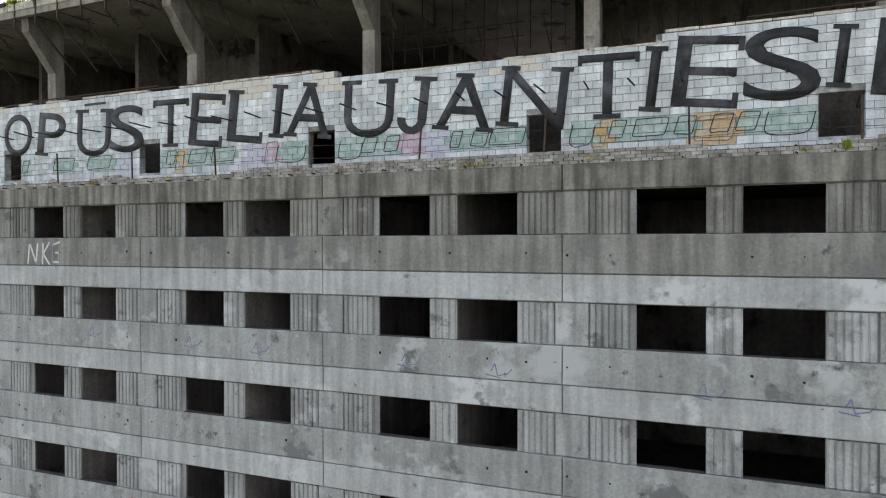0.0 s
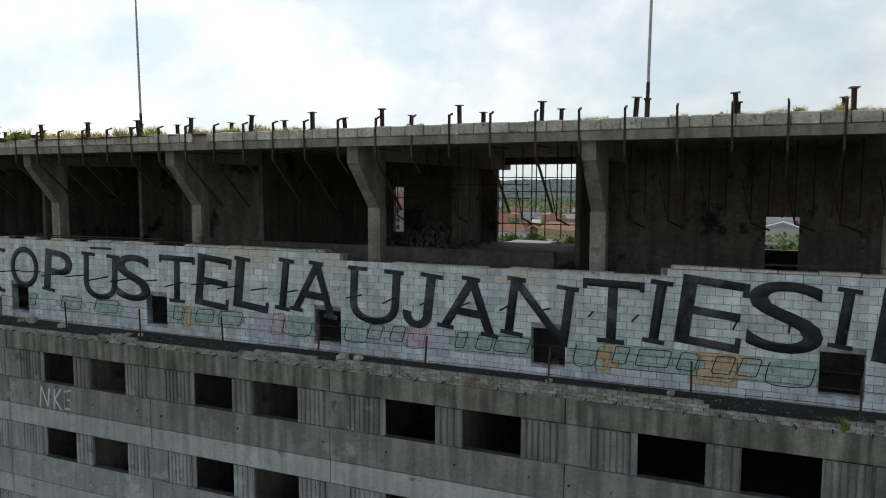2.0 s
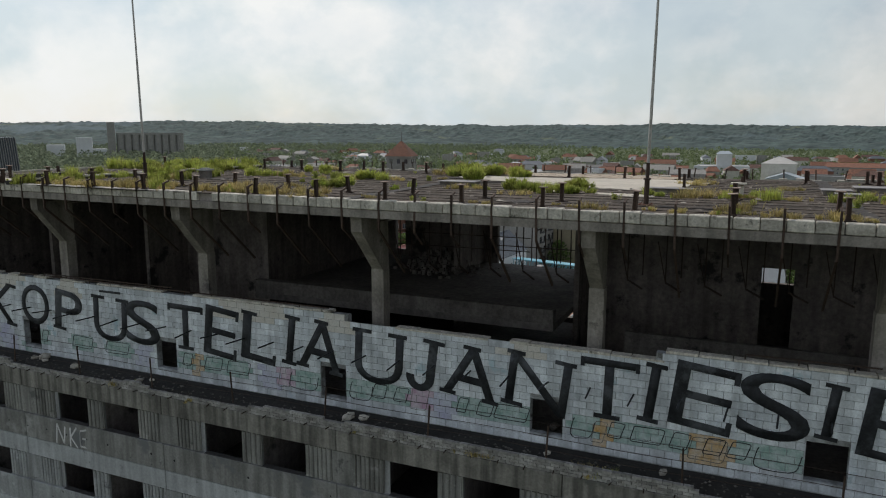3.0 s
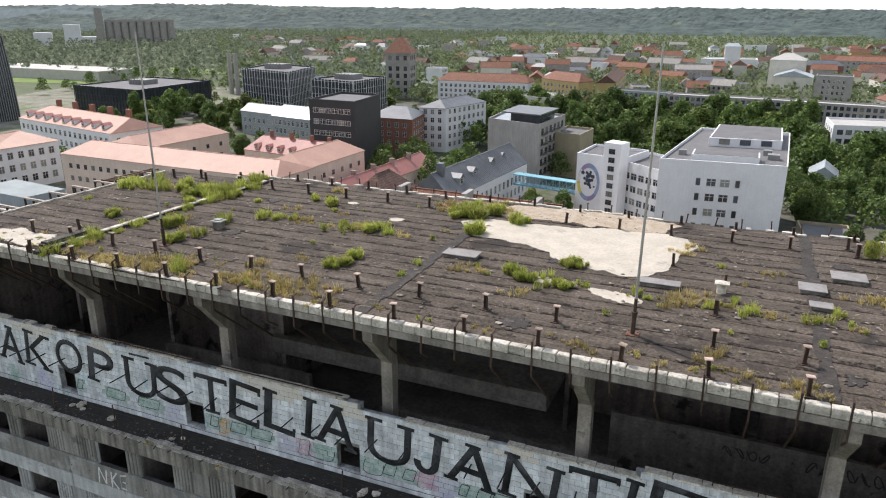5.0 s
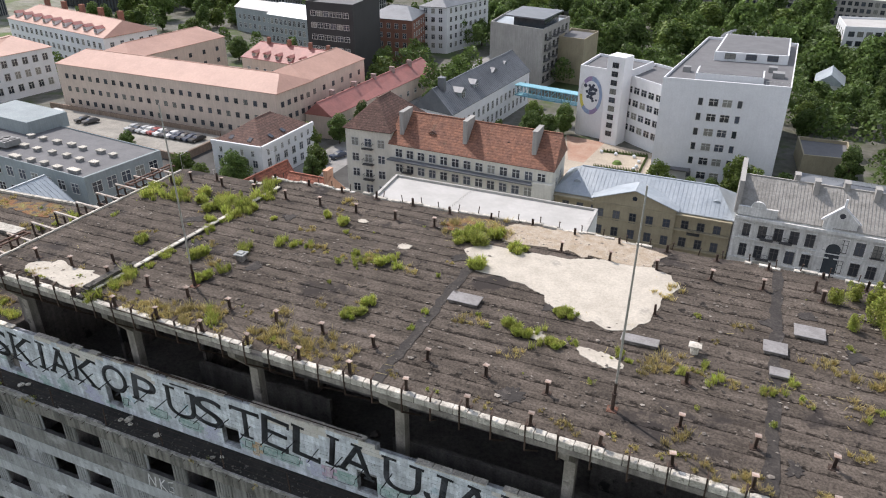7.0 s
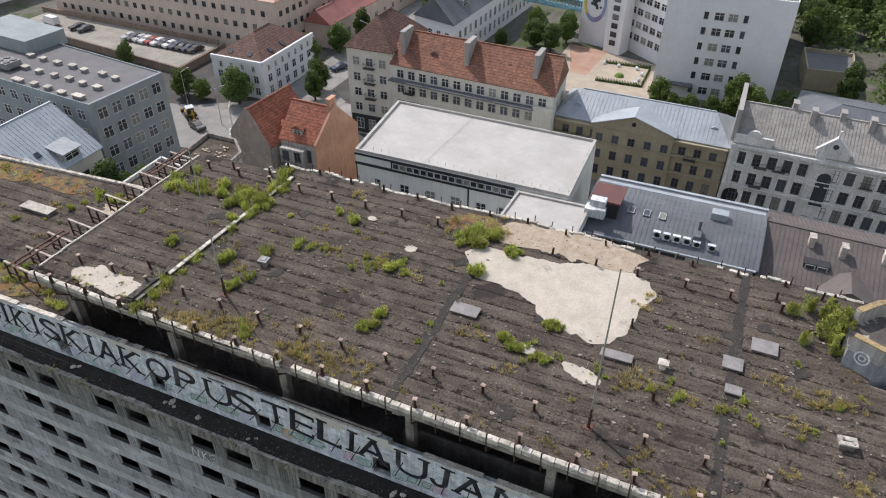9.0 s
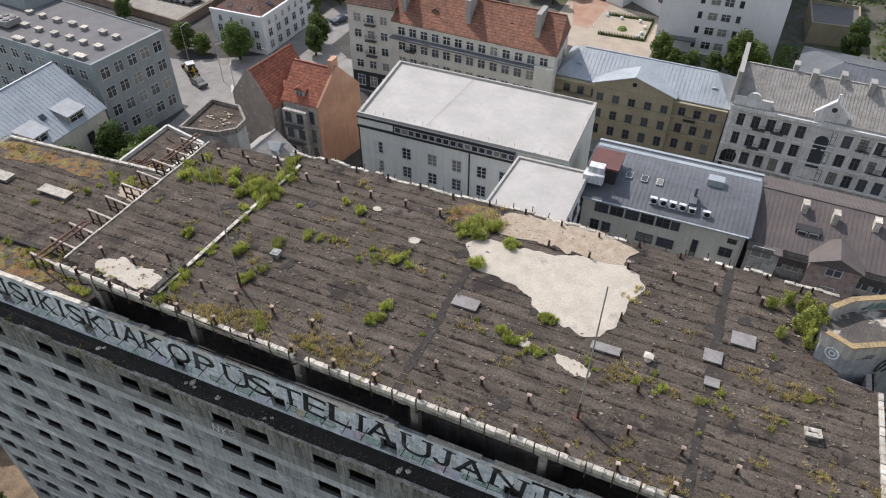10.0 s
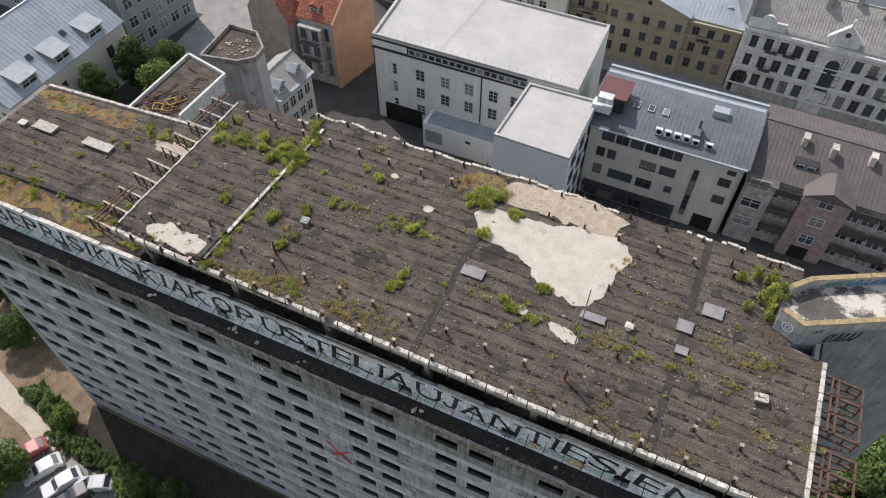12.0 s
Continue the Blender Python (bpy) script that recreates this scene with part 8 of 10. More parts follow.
# house with pale sheet roof beside the office
metal = house("sheet_roof_house", "cream house with a steep pale sheet-metal roof and dormers", [(-114, 49), (-95.4, 49), (-95.4, 73.6), (-114, 74)], 9.8, "cream", "zinc", "gable", 6.5, 0.0, 1, seams=34, over=0.5,
              win=((1, 4, 2, 1.3, 1.8, 2.4, 3.4, 1.5, True), (0, 6, 2, 1.3, 1.8, 2.4, 3.4, 1.0, True)))
for yy in (54.0, 61.0, 68.5):
    b = bmesh.new(); box(b, -99.4, yy - 1.7, 9.9, -96.0, yy + 1.7, 12.0); f = part("shed_dormer", b, WALLS["old_grey"], metal, "shed dormer with dark windows")
    b = bmesh.new(); bar(b, (-101.6, yy, 13.1), (-95.5, yy, 11.95), 3.9, 0.12); part("dormer_roof", b, ROOFS["zinc_mid"], f)
    put("window", window_mesh(2.6, 1.0, False, True, 1), f, pose(-95.98, yy, 10.5, 0, 0, 90))
for yy in (57.4, 64.6):
    b = bmesh.new(); box(b, -0.5, -0.45, 0, 0.5, 0.45, 0.12); o = part("skylight", b, M["glass"], metal); o.matrix_basis = pose(-98.6, yy, 12.35, 0, 35, 0)

# orange-gabled house: two ranges that meet at a corner
org = house("orange_house", "tall corner town house with orange gable wall and red tiles", [(-66.6, 84.6), (-60.0, 84.6), (-58.1, 94.2), (-66.6, 94.6)], 12.4, "old_grey", "tile_red", "gable", 5.0, 0.0, 0, over=0.3,
            win=((0, 3, 3, 1.0, 2.1, 2.2, 3.5, 0.5, True),))
b = bmesh.new(); pts = [(84.3, -0.4), (94.5, -0.4), (94.5, 12.7), (89.5, 17.95), (84.3, 12.7)]
lo = [b.verts.new((-60.0 + (y - 84.4) * 0.19 + 0.05, y, z)) for y, z in pts]; hi_ = [b.verts.new((-59.6 + (y - 84.4) * 0.19 + 0.05, y, z)) for y, z in pts]
for i in range(5):
    b.faces.new((lo[i], lo[(i + 1) % 5], hi_[(i + 1) % 5], hi_[i]))
b.faces.new(lo[::-1]); b.faces.new(hi_)
part("gable_wall", b, WALLS["orange"], org, "plain orange rendered gable wall")
chimney(org, -59.3, 89.6, 14, 19.0, 0.7, 1.8, WALLS["orange"])
dormer(org, -63.6, 85.4, 12.9, 0, 1.9, 1.5, 2.6, "tile_red", "old_grey")
b = bmesh.new(); box(b, -66.0, 83.3, 2.6, -61.6, 84.7, 11.6); part("bay", b, WALLS["old_grey"], org, "projecting grey bay")
for z in (3.2, 6.6, 9.6):
    for x in (-64.9, -62.7):
        put("window", window_mesh(1.0, 1.6, True), org, pose(x, 83.3, z))
balcony(org, -63.8, 83.3, 5.8, 0, 3.4); balcony(org, -63.8, 83.3, 9.0, 0, 3.4)
org2 = house("corner_range", "brown-plastered corner range with red tiled roof and dormers", [(-76.2, 84.8), (-67.0, 82.6), (-66.4, 93.4), (-74.8, 95.2)], 11.6, "old_grey", "tile_red", "gable", 5.6, 0.0, 1, over=0.3, win=((1, 3, 3, 1.0, 1.8, 1.6, 3.4, 1.2, True),))
b = bmesh.new()
pts = [(0.0, -0.4), (1.0, -0.4), (1.0, 11.9), (0.5, 17.45), (0.0, 11.9)]
lo = [b.verts.new((-76.6 + 9.5 * u, 84.45 - 2.27 * u, z)) for u, z in pts]; hi_ = [b.verts.new((-76.5 + 9.5 * u, 84.85 - 2.27 * u, z)) for u, z in pts]
for i in range(5):
    b.faces.new((lo[i], lo[(i + 1) % 5], hi_[(i + 1) % 5], hi_[i]))
b.faces.new(lo[::-1]); b.faces.new(hi_)
part("gable_wall", b, mat("brown_render", (0.33, 0.27, 0.23), (0.25, 0.205, 0.175), 2.0, 0.9, streak=0.08, grain=6, grains=0.2, spots=[((0.42, 0.38, 0.34), 0.6, 0.6), ((0.24, 0.20, 0.18), 0.8, 0.62)]), org2, "windowless brown rendered gable wall")
dormer(org2, -67.7, 88.0, 12.0, 88, 1.7, 1.4, 2.4, "tile_red", "old_grey")
b = bmesh.new(); box(b, -0.45, -0.6, 0, 0.45, 0.6, 0.12); o = part("skylight", b, FRAME, org2); o.matrix_basis = pose(-68.6, 92.4, 14.4, 0, 48, 0)

# back wing of the tower block and the small tower by it
back = thing("back_wing", "lower back wing with a rubble-strewn roof and a concrete tower", "building")
b = bmesh.new(); prism(b, [(-62.6, 36), (-56.4, 36), (-56.2, 54.8), (-62.9, 56.3)], -0.4, 24.0); part("wall", b, M["concrete"], back)
b = bmesh.new(); prism(b, [(-62.4, 36), (-56.6, 36), (-56.4, 54.6), (-62.7, 56.1)], 23.98, 24.05); part("roof", b, M["bitumen"], back)
b = bmesh.new()
for xa, ya, xb, yb in ((-62.6, 36, -62.9, 56.3), (-62.9, 56.3, -56.2, 54.8), (-56.3, 46, -56.2, 54.8)):
    bar(b, (xa, ya, 24.25), (xb, yb, 24.25), 0.28, 0.5)
part("parapet", b, M["block_white_raw"], back)
b = bmesh.new()
for k in range(60):
    x, yy = -59.6 + vr.gauss(0, 1.2), 46 + vr.gauss(0, 3.5)
    bar(b, (x, yy, 24.15 + vr.random() * 0.3), (x + vr.gauss(0, 1.0), yy + vr.gauss(0, 1.0), 24.15 + vr.random() * 0.3), 0.12)
solid("scrap_steel", b, M["rust_red"], "heap of rusty scrap steel on the back roof", "scrap", kind="stuff")
yellow = mat("yellow_scrap", (0.40, 0.28, 0.07), (0.26, 0.16, 0.06), 0.5, 0.8)
for k, (x, yy, a) in enumerate(((-59.2, 46.5, 20), (-58.6, 48.2, 65), (-60.2, 44.6, -25))):
    b = bmesh.new()
    for u in (-0.5, 0.5):
        bar(b, (-1.1, u, 0), (1.1, u, 0), 0.12)
    for u in (-1.1, 0.0, 1.1):
        bar(b, (u, -0.5, 0.02), (u, 0.5, 0.02), 0.12)
    solid("scrap_frame", b, yellow, "yellow steel frame lying on the rubble-strewn back roof", "scrap", "yellow frames", at=pose(x, yy, 24.3, 4, 6, a))
b = bmesh.new()
for k in range(46):
    for c in range(9):
        x = -56.25
        yy = 37 + 0.42 * k + 0.2 * (c % 2)
        if yy < 54:
            box(b, x, yy, 22.2 + c * 0.22, x + 0.12, yy + 0.4, 22.2 + c * 0.22 + 0.2)
part("blockwork", b, M["block_white_raw"], back, "bare pale blockwork", "stuff")
b = bmesh.new()
tower_plan = [(-62.3, 57.6), (-57.2, 58.6), (-55.6, 60.2), (-55.8, 62.4), (-58.6, 65.0), (-63.0, 65.0)]
prism(b, tower_plan, -0.4, 23.0)
part("stair_tower", b, mat("tower_concrete", (0.50, 0.49, 0.465), (0.38, 0.37, 0.35), 1.6, 0.9, streak=0.14, grain=8, grains=0.2, spots=[((0.24, 0.235, 0.225), 0.5, 0.6), ((0.60, 0.59, 0.57), 0.9, 0.66)]), back, "polygonal grey concrete stair tower")
b = bmesh.new(); prism(b, [(x * 0.96 - 2.36, y * 0.96 + 2.45) for x, y in tower_plan], 22.98, 23.06); part("tower_roof", b, M["bitumen"], back)
b = bmesh.new()
for (xa, ya), (xb, yb) in zip(tower_plan, tower_plan[1:] + tower_plan[:1]):
    bar(b, (xa, ya, 23.25), (xb, yb, 23.25), 0.3, 0.75)
part("tower_parapet", b, M["column"], back)
b = bmesh.new()
for k in range(26):
    x, y = vr.uniform(-61.5, -57.5), vr.uniform(59.3, 63.5)
    w = vr.uniform(0.12, 0.3)
    box(b, x, y, 23.05, x + w * 1.4, y + w, 23.06 + w * 0.8)
solid("roof_rubble", b, M["rubble"], "loose rubble on the stair tower roof", "rubble", kind="stuff")
yard = house("yard_house", "pale plastered yard house with a weathered grey roof and small dormers", [(-64.8, 65.0), (-58.6, 66.0), (-57.9, 74.2), (-64.8, 75.0)], 11.0, "cream", "asbestos", "gable", 2.6, 0.0, 1, over=0.35, win=((1, 4, 3, 1.1, 1.7, 1.5, 3.2, 0.5), (0, 2, 3, 1.0, 1.6, 1.5, 3.2, 1.0)))
for yy in (68.0, 72.4):
    dormer(yard, -58.9, yy, 11.2, 95, 2.0, 1.3, 2.0, "zinc_mid", "white")
b = bmesh.new(); bar(b, (-58.3, 65.8, 11.1), (-57.6, 74.4, 11.1), 0.9, 0.16); part("eaves_roof", b, ROOFS["zinc_mid"], yard, "blue-grey sheet strip along the eaves")

# brown-roofed houses at the right
brown = house("brown_roof_house", "brick and plaster tenement under a brown sheet-metal roof", [(8.3, 79.7), (36, 79.0), (36, 94.6), (8.6, 95.4)], 11.4, "old_grey", "brown_metal", "gable", 3.4, 0.0, 0, seams=50, over=0.5,
              win=((0, 13, 3, 1.5, 1.5, 1.5, 3.5, 0.6),))
for x, w in ((15.4, 5.9), (29.0, 5.6)):
    b = bmesh.new(); box(b, x, 78.2, -0.4, x + w, 80, 11.9); part("brick_bay", b, WALLS["pink_brick"], brown)
    b = bmesh.new()
    pts = [(x - 0.3, 11.75), (x + w + 0.3, 11.75), (x + w / 2, 13.3)]
    lo = [b.verts.new((px, 77.8, z)) for px, z in pts]; hi_ = [b.verts.new((px, 82.2, z)) for px, z in pts]
    for i in range(3):
        b.faces.new((lo[i], lo[(i + 1) % 3], hi_[(i + 1) % 3], hi_[i]))
    b.faces.new(lo[::-1]); part("bay_roof", b, ROOFS["brown_metal"], brown)
    for j in range(3):
        put("window", window_mesh(1.7, 1.5), brown, pose(x + w / 2, 78.2, 3.7 + 3.5 * j - 0.4))
    b = bmesh.new(); box(b, x + 1.6, 78.14, -0.1, x + 4.0, 78.4, 2.3); part("doorway", b, M["dark"], brown, "passage as a near-black panel for its shaded inside")
b = bmesh.new(); box(b, 8.0, 78.2, -0.4, 11.9, 79.8, 11.35); part("side_bay", b, WALLS["old_grey"], brown)
b = bmesh.new(); box(b, 7.8, 77.9, 11.35, 12.1, 80.1, 11.55); part("bay_roof", b, ROOFS["brown_metal"], brown)
for j in range(3):
    put("window", window_mesh(2.4, 1.5), brown, pose(9.75, 78.2, 3.2 + 3.6 * j))
for z in (3.2, 6.7, 10.2):
    for x, w in ((13.65, 3.3), (23.2, 3.4), (26.8, 3.2)):
        b = bmesh.new(); box(b, x - w / 2, 78.4, z - 0.15, x + w / 2, 79.75, z); box(b, x - w / 2, 78.4, z, x + w / 2, 78.48, z + 0.95)
        part("balcony", b, mat("balcony_board", (0.10, 0.085, 0.08), (0.06, 0.052, 0.05), 1.0, 0.85), brown, "dark boarded balcony")
for x, yy in ((13.5, 85.5), (17.2, 84.8), (22.0, 85.2)):
    chimney(brown, x, yy, 12.5, 15.3, 0.7, 1.2)
b = bmesh.new(); box(b, 13.0, 82.0, 12.0, 16.0, 83.4, 13.3); dw = part("dormer", b, WALLS["black"], brown, "low dark dormer with two windows")
for x in (13.8, 15.2):
    put("window", window_mesh(1.0, 0.6, False, False), dw, pose(x, 82.0, 12.5))

# pink barracks round a court
pink = house("pink_barracks", "long three-storey pink barracks with small windows and a pink sheet roof", [(-181.5, 141.5), (-105.5, 139.6), (-104.5, 154.5), (-181, 157)], 13.4, "pink", "pink_metal", "hip", 3.2, 0.06, 0, over=0.4,
             win=((0, 24, 3, 1.0, 1.15, 2.6, 3.6, 2.0, True), (1, 5, 3, 1.0, 1.15, 2.6, 3.6, 1.0, True)), category="barracks")
house("pink_barracks", "pink side range of the barracks with a pink sheet roof", [(-119.5, 153), (-105.0, 152.5), (-104.6, 182), (-119.5, 184)], 13.4, "pink", "pink_metal", "hip", 3.2, 0.12, 1, over=0.4, win=((1, 6, 3, 1.0, 1.15, 2.6, 3.6, 1.0, True),), category="barracks")
house("pink_barracks", "pink rear range of the barracks with a pink sheet roof", [(-181, 155), (-166, 155), (-163, 192), (-180, 196)], 13.4, "pink", "pink_metal", "hip", 3.2, 0.12, 1, over=0.4, win=((1, 6, 3, 1.0, 1.15, 2.6, 3.6, 1.0, True),), category="barracks")
rl = house("red_barracks", "low pink range with a bright red roof", [(-104.4, 150), (-96.5, 150), (-93, 206), (-103, 208)], 6.0, "pink", "red_metal", "gable", 3.4, 0.0, 1, over=0.4, win=((1, 12, 1, 1.1, 1.3, 2.0, 3, 1.0),))
rb = house("red_barracks", "pink house with dormers in a red sheet roof", [(-143, 175), (-112, 171), (-110, 183), (-142, 187)], 12.0, "pink", "red_metal", "hip", 4.0, 0.1, 0, over=0.4, win=((0, 9, 3, 1.1, 1.5, 1.6, 3.2, 1.0),))
for k in range(6):
    dormer(rb, -138.5 + 4.6 * k, 175.2 - 0.58 * k, 12.5, -7, 1.6, 1.2, 2.4, "red_metal", "pink")
for x, yy in ((-136, 180), (-128, 179), (-120, 178), (-113, 176.5)):
    chimney(rb, x, yy, 14.0, 17.6, 0.9, 0.9, WALLS["brick"])
for k in range(5):
    chimney(rl, -101.0 + 0.8 * k, 158 + 10 * k, 7.0, 10.6, 1.4, 0.8, WALLS["pink_brick"])
b = bmesh.new(); bar(b, (-183, 128, 0.2), (-121, 121, 0.2), 0.5, 3.4); bar(b, (-121, 121, 0.2), (-121, 138, 0.2), 0.5, 3.4); bar(b, (-184, 138.6, 1.2), (-122, 137, 1.2), 0.4, 3.2)
solid("yard_wall", b, mat("brown_wall", (0.27, 0.20, 0.155), (0.21, 0.16, 0.125), 3, 0.9, streak=0.2), "long brown rendered yard wall", "wall")

# left edge and the office quarter behind
house("pale_house", "pale grey three-storey house with a pink sheet roof", [(-214, 112), (-206, 137), (-203.5, 158.5), (-232, 166)], 13.0, "white", "pink_metal", "hip", 3.0, 0.2, 1, win=((1, 6, 3, 1.6, 2.0, 2.0, 3.8, 1.0), (0, 6, 3, 1.6, 2.0, 2.0, 3.8, 1.0)))
wp = house("white_pink_house", "long white house with a pink metal mansard roof", [(-262, 189), (-199, 175), (-196, 196), (-258, 212)], 13.0, "white", "pink_metal", "hip", 4.0, 0.06, 0, win=((0, 18, 3, 1.4, 1.9, 2.2, 3.6, 1.0), (1, 5, 3, 1.4, 1.9, 2.2, 3.6, 1.0)))


for k in range(9):
    f = (k + 0.6) / 9.6
    dormer(wp, -261.6 + 63 * f, 190.6 - 14 * f, 13.6, -12.5, 2.2, 1.6, 3.0, "red_metal", "white")
for k in range(5):
    f = (k + 0.5) / 5
    chimney(wp, -258 + 60 * f, 201 - 13.5 * f, 15.0, 19.5, 1.8, 1.2, WALLS["brick"])


def glass_block(name, label, quad, top, fins=True, storeys=6, fin=None):
    e = house(name, label, quad, top, "curtain", "felt", skirt=0.8, category="office building")
    q = [Vector((x, y, 0)) for x, y in quad]
    for i in range(2):
        p, r = q[i], q[i + 1]
        d = r - p
        n = max(4, int(d.length / 2.4))
        out = Vector((d.y, -d.x, 0)).normalized() * 0.3
        b = bmesh.new()
        for k in range(n + 1):
            s = p + d * (k / n) + out
            bar(b, (s.x, s.y, 0), (s.x, s.y, top + 0.8), 0.2, 0.25)
        for j in range(storeys):
            z = top * (j + 1) / storeys
            bar(b, (p.x + out.x * 0.5, p.y + out.y * 0.5, z), (r.x + out.x * 0.5, r.y + out.y * 0.5, z), 0.15, 0.16)
        part("fin_screen", b, fin or WALLS["concrete"], e, "pale vertical facade fins", "stuff")
    b = bmesh.new()
    c = (q[0] + q[2]) / 2
    box(b, c.x - 6, c.y - 5, top, c.x + 5, c.y + 5, top + 2.6)
    for k in range(6):
        rod(b, (c.x - 5 + 2 * k, c.y - 6, top), (c.x - 5 + 2 * k, c.y - 6, top + 3.2), 0.25, n=6)
    part("roof_plant", b, M["sheet"], e)
    return e


glass_block("dark_office", "low wide black glass office block", [(-341, 281), (-290, 276), (-295, 336), (-343, 340)], 14, storeys=4, fin=WALLS["black"])
PALE_FIN = mat("pale_fin", (0.62, 0.63, 0.63), (0.5, 0.51, 0.52), 3, 0.6, bump=0)
glass_block("glass_office", "glass office block with pale vertical fins", [(-259, 321), (-220, 308), (-232, 351), (-268, 360)], 23, fin=PALE_FIN)
glass_block("glass_office", "glass office block with pale vertical fins", [(-209, 313), (-180, 305), (-180, 339), (-206, 343)], 20, fin=PALE_FIN)
house("black_block", "plain black-clad block with ribbon windows", [(-136, 201), (-118, 200), (-121.5, 224), (-138, 225)], 24.5, "black", "felt", win=((0, 6, 6, 1.9, 1.5, 2.5, 3.7, 1.5),), category="building")
house("brick_house", "brown-red brick house with a grey hipped roof", [(-134, 236), (-115, 236), (-119, 256), (-133, 258)], 15, "brick", "zinc_dark", "hip", 3.5, 0.3, 0, win=((0, 5, 4, 1.3, 1.7, 2, 3.3, 1.5), (1, 5, 4, 1.3, 1.7, 2, 3.3, 1.5)))
house("white_block", "white apartment block with a grey hipped roof", [(-121, 255), (-110, 256), (-104, 285), (-118, 287)], 17, "white", "zinc_dark", "hip", 3.0, 0.2, 1, win=((0, 3, 5, 1.3, 1.7, 2, 3.2, 1.0), (1, 8, 5, 1.3, 1.7, 2, 3.2, 1.0)))
house("ochre_office", "cream house with a dark mansard storey", [(-158, 236), (-139, 231), (-141, 246), (-157, 250)], 13, "cream", "zinc_dark", "hip", 4, 0.1, 0, win=((0, 7, 3, 1.5, 2.0, 2, 3.6, 1.0),))
house("grey_house", "pale grey house with a pale sheet roof", [(-182, 242), (-160, 237), (-162, 252), (-182, 256)], 12, "grey", "zinc", "hip", 4, 0.1, 0, win=((0, 8, 3, 1.3, 2.0, 2, 3.4, 1.0),))
house("long_house", "long low grey house with a flat roof", [(-214, 262), (-184, 255), (-186, 270), (-214, 275)], 10, "grey", "zinc_dark", "gable", 3, 0.0, 0, win=((0, 9, 2, 1.3, 1.9, 2, 3.6, 1.0),))

# long white house under grey metal roof, concrete apartment block behind it
gl = house("grey_roof_house", "long white house under a steep grey sheet-metal roof with dormers", [(-76.5, 157), (-64.4, 153.5), (-60.6, 203), (-73.5, 206)], 9.4, "white", "zinc_dark", "gable", 5.5, 0.0, 1, seams=60, over=0.5, win=((1, 16, 2, 1.0, 2.0, 1.6, 3.6, 1.5), (0, 4, 2, 1.1, 1.8, 1.6, 3.6, 1.0)))
for yy in (163, 172, 186, 195):
    dormer(gl, -65.6, yy, 10.6, 85, 2.6, 2.2, 3.5, "zinc_dark", "grey")
chimney(gl, -69.5, 158.5, 12, 17, 1.6, 1.6, ROOFS["zinc_dark"])
conc = house("concrete_apartments", "raw grey concrete apartment block with balconies and a rooftop pavilion", [(-80.5, 223), (-61, 216), (-59.5, 243), (-82, 247)], 18.6, "concrete", "zinc", win=((1, 6, 5, 1.8, 2.0, 2.4, 3.3, 1.2, True),), category="apartment block")
b = bmesh.new(); prism(b, [(-73, 224), (-62, 221), (-61.5, 236), (-73, 239)], 18.6, 21.6); part("pavilion", b, WALLS["curtain"], conc)
b = bmesh.new(); prism(b, [(-75.5, 222), (-61.5, 218.5), (-60.5, 238), (-75.5, 241)], 21.6, 22.0); part("pavilion_roof", b, ROOFS["zinc_dark"], conc)
for j in range(5):
    for k in range(3):
        balcony(conc, -60.8 + 0.4 * k, 220 + 7 * k, 3 + 3.2 * j, 87, 3.4, 1.2)
house("brown_block", "plain brown block behind the apartments", [(-60, 232), (-51, 230), (-50, 246), (-60, 248)], 14, "ochre", "felt")

# white hospital blocks
hos = house("hospital_block", "tall white hospital block with a stepped flat roof", [(-17.2, 155.9), (7.8, 157.6), (9.5, 206), (-12.5, 206)], 22.2, "white", "felt", skirt=0.7, category="hospital")
for i, x in enumerate((-9.0, -6.4, -3.7, -1.2)):
    me = window_mesh(1.75 if i in (1, 2) else 0.85, 1.5, False, i in (1, 2))
    for j in range(6):
        put("window", me, hos, pose(x, 155.9 + 0.068 * (x + 17.2) - 0.01, 1.35 + 3.27 * j, 0, 0, 3.9))
for x in (-10.6, -7.9, -5.05, -2.3, 0.6):
    b = bmesh.new(); bar(b, (x, 155.86 + 0.068 * (x + 17.2), 0.8), (x, 155.86 + 0.068 * (x + 17.2), 20.6), 0.22, 0.14); part("pilaster", b, WALLS["white"], hos)
for outline, top in (([(-11.0, 158.4), (2.4, 159.3), (2.4, 166), (-11.0, 165)], 23.9), ([(-9, 180), (7, 181.5), (7.5, 204), (-8, 204)], 24.3)):
    b = bmesh.new(); prism(b, outline, 22.2, top); part("upper_storey", b, WALLS["white"], hos)
    c = (sum(p[0] for p in outline) / 4, sum(p[1] for p in outline) / 4)
    b = bmesh.new(); prism(b, [(c[0] + (x - c[0]) * 0.95, c[1] + (y - c[1]) * 0.95) for x, y in outline], top, top + 0.08); part("upper_roof", b, ROOFS["felt"], hos)
for i in range(3):
    put("window", window_mesh(2.2, 1.1, True), hos, pose(-5.5 + 4.6 * i, 180.3 + 0.43 * i, 22.9, 0, 0, 5))
for k in range(7):
    b = bmesh.new(); bar(b, (3.0 + 0.7 * k, 158.2 + 0.05 * k, 22.3), (3.0 + 0.7 * k, 158.2 + 0.05 * k, 23.5), 0.05); part("rail_post", b, M["steel"], hos)
b = bmesh.new(); bar(b, (2.9, 158.2, 23.5), (7.3, 158.5, 23.5), 0.06); part("roof_rail", b, M["steel"], hos, "thin grey roof railing")
for x, y, w in ((5.2, 168, 1.2), (4.0, 173, 0.9), (-13.5, 166, 0.8)):
    b = bmesh.new(); box(b, x - w, y - w, 22.25, x + w, y + w, 23.4); part("roof_box", b, M["sheet"], hos)
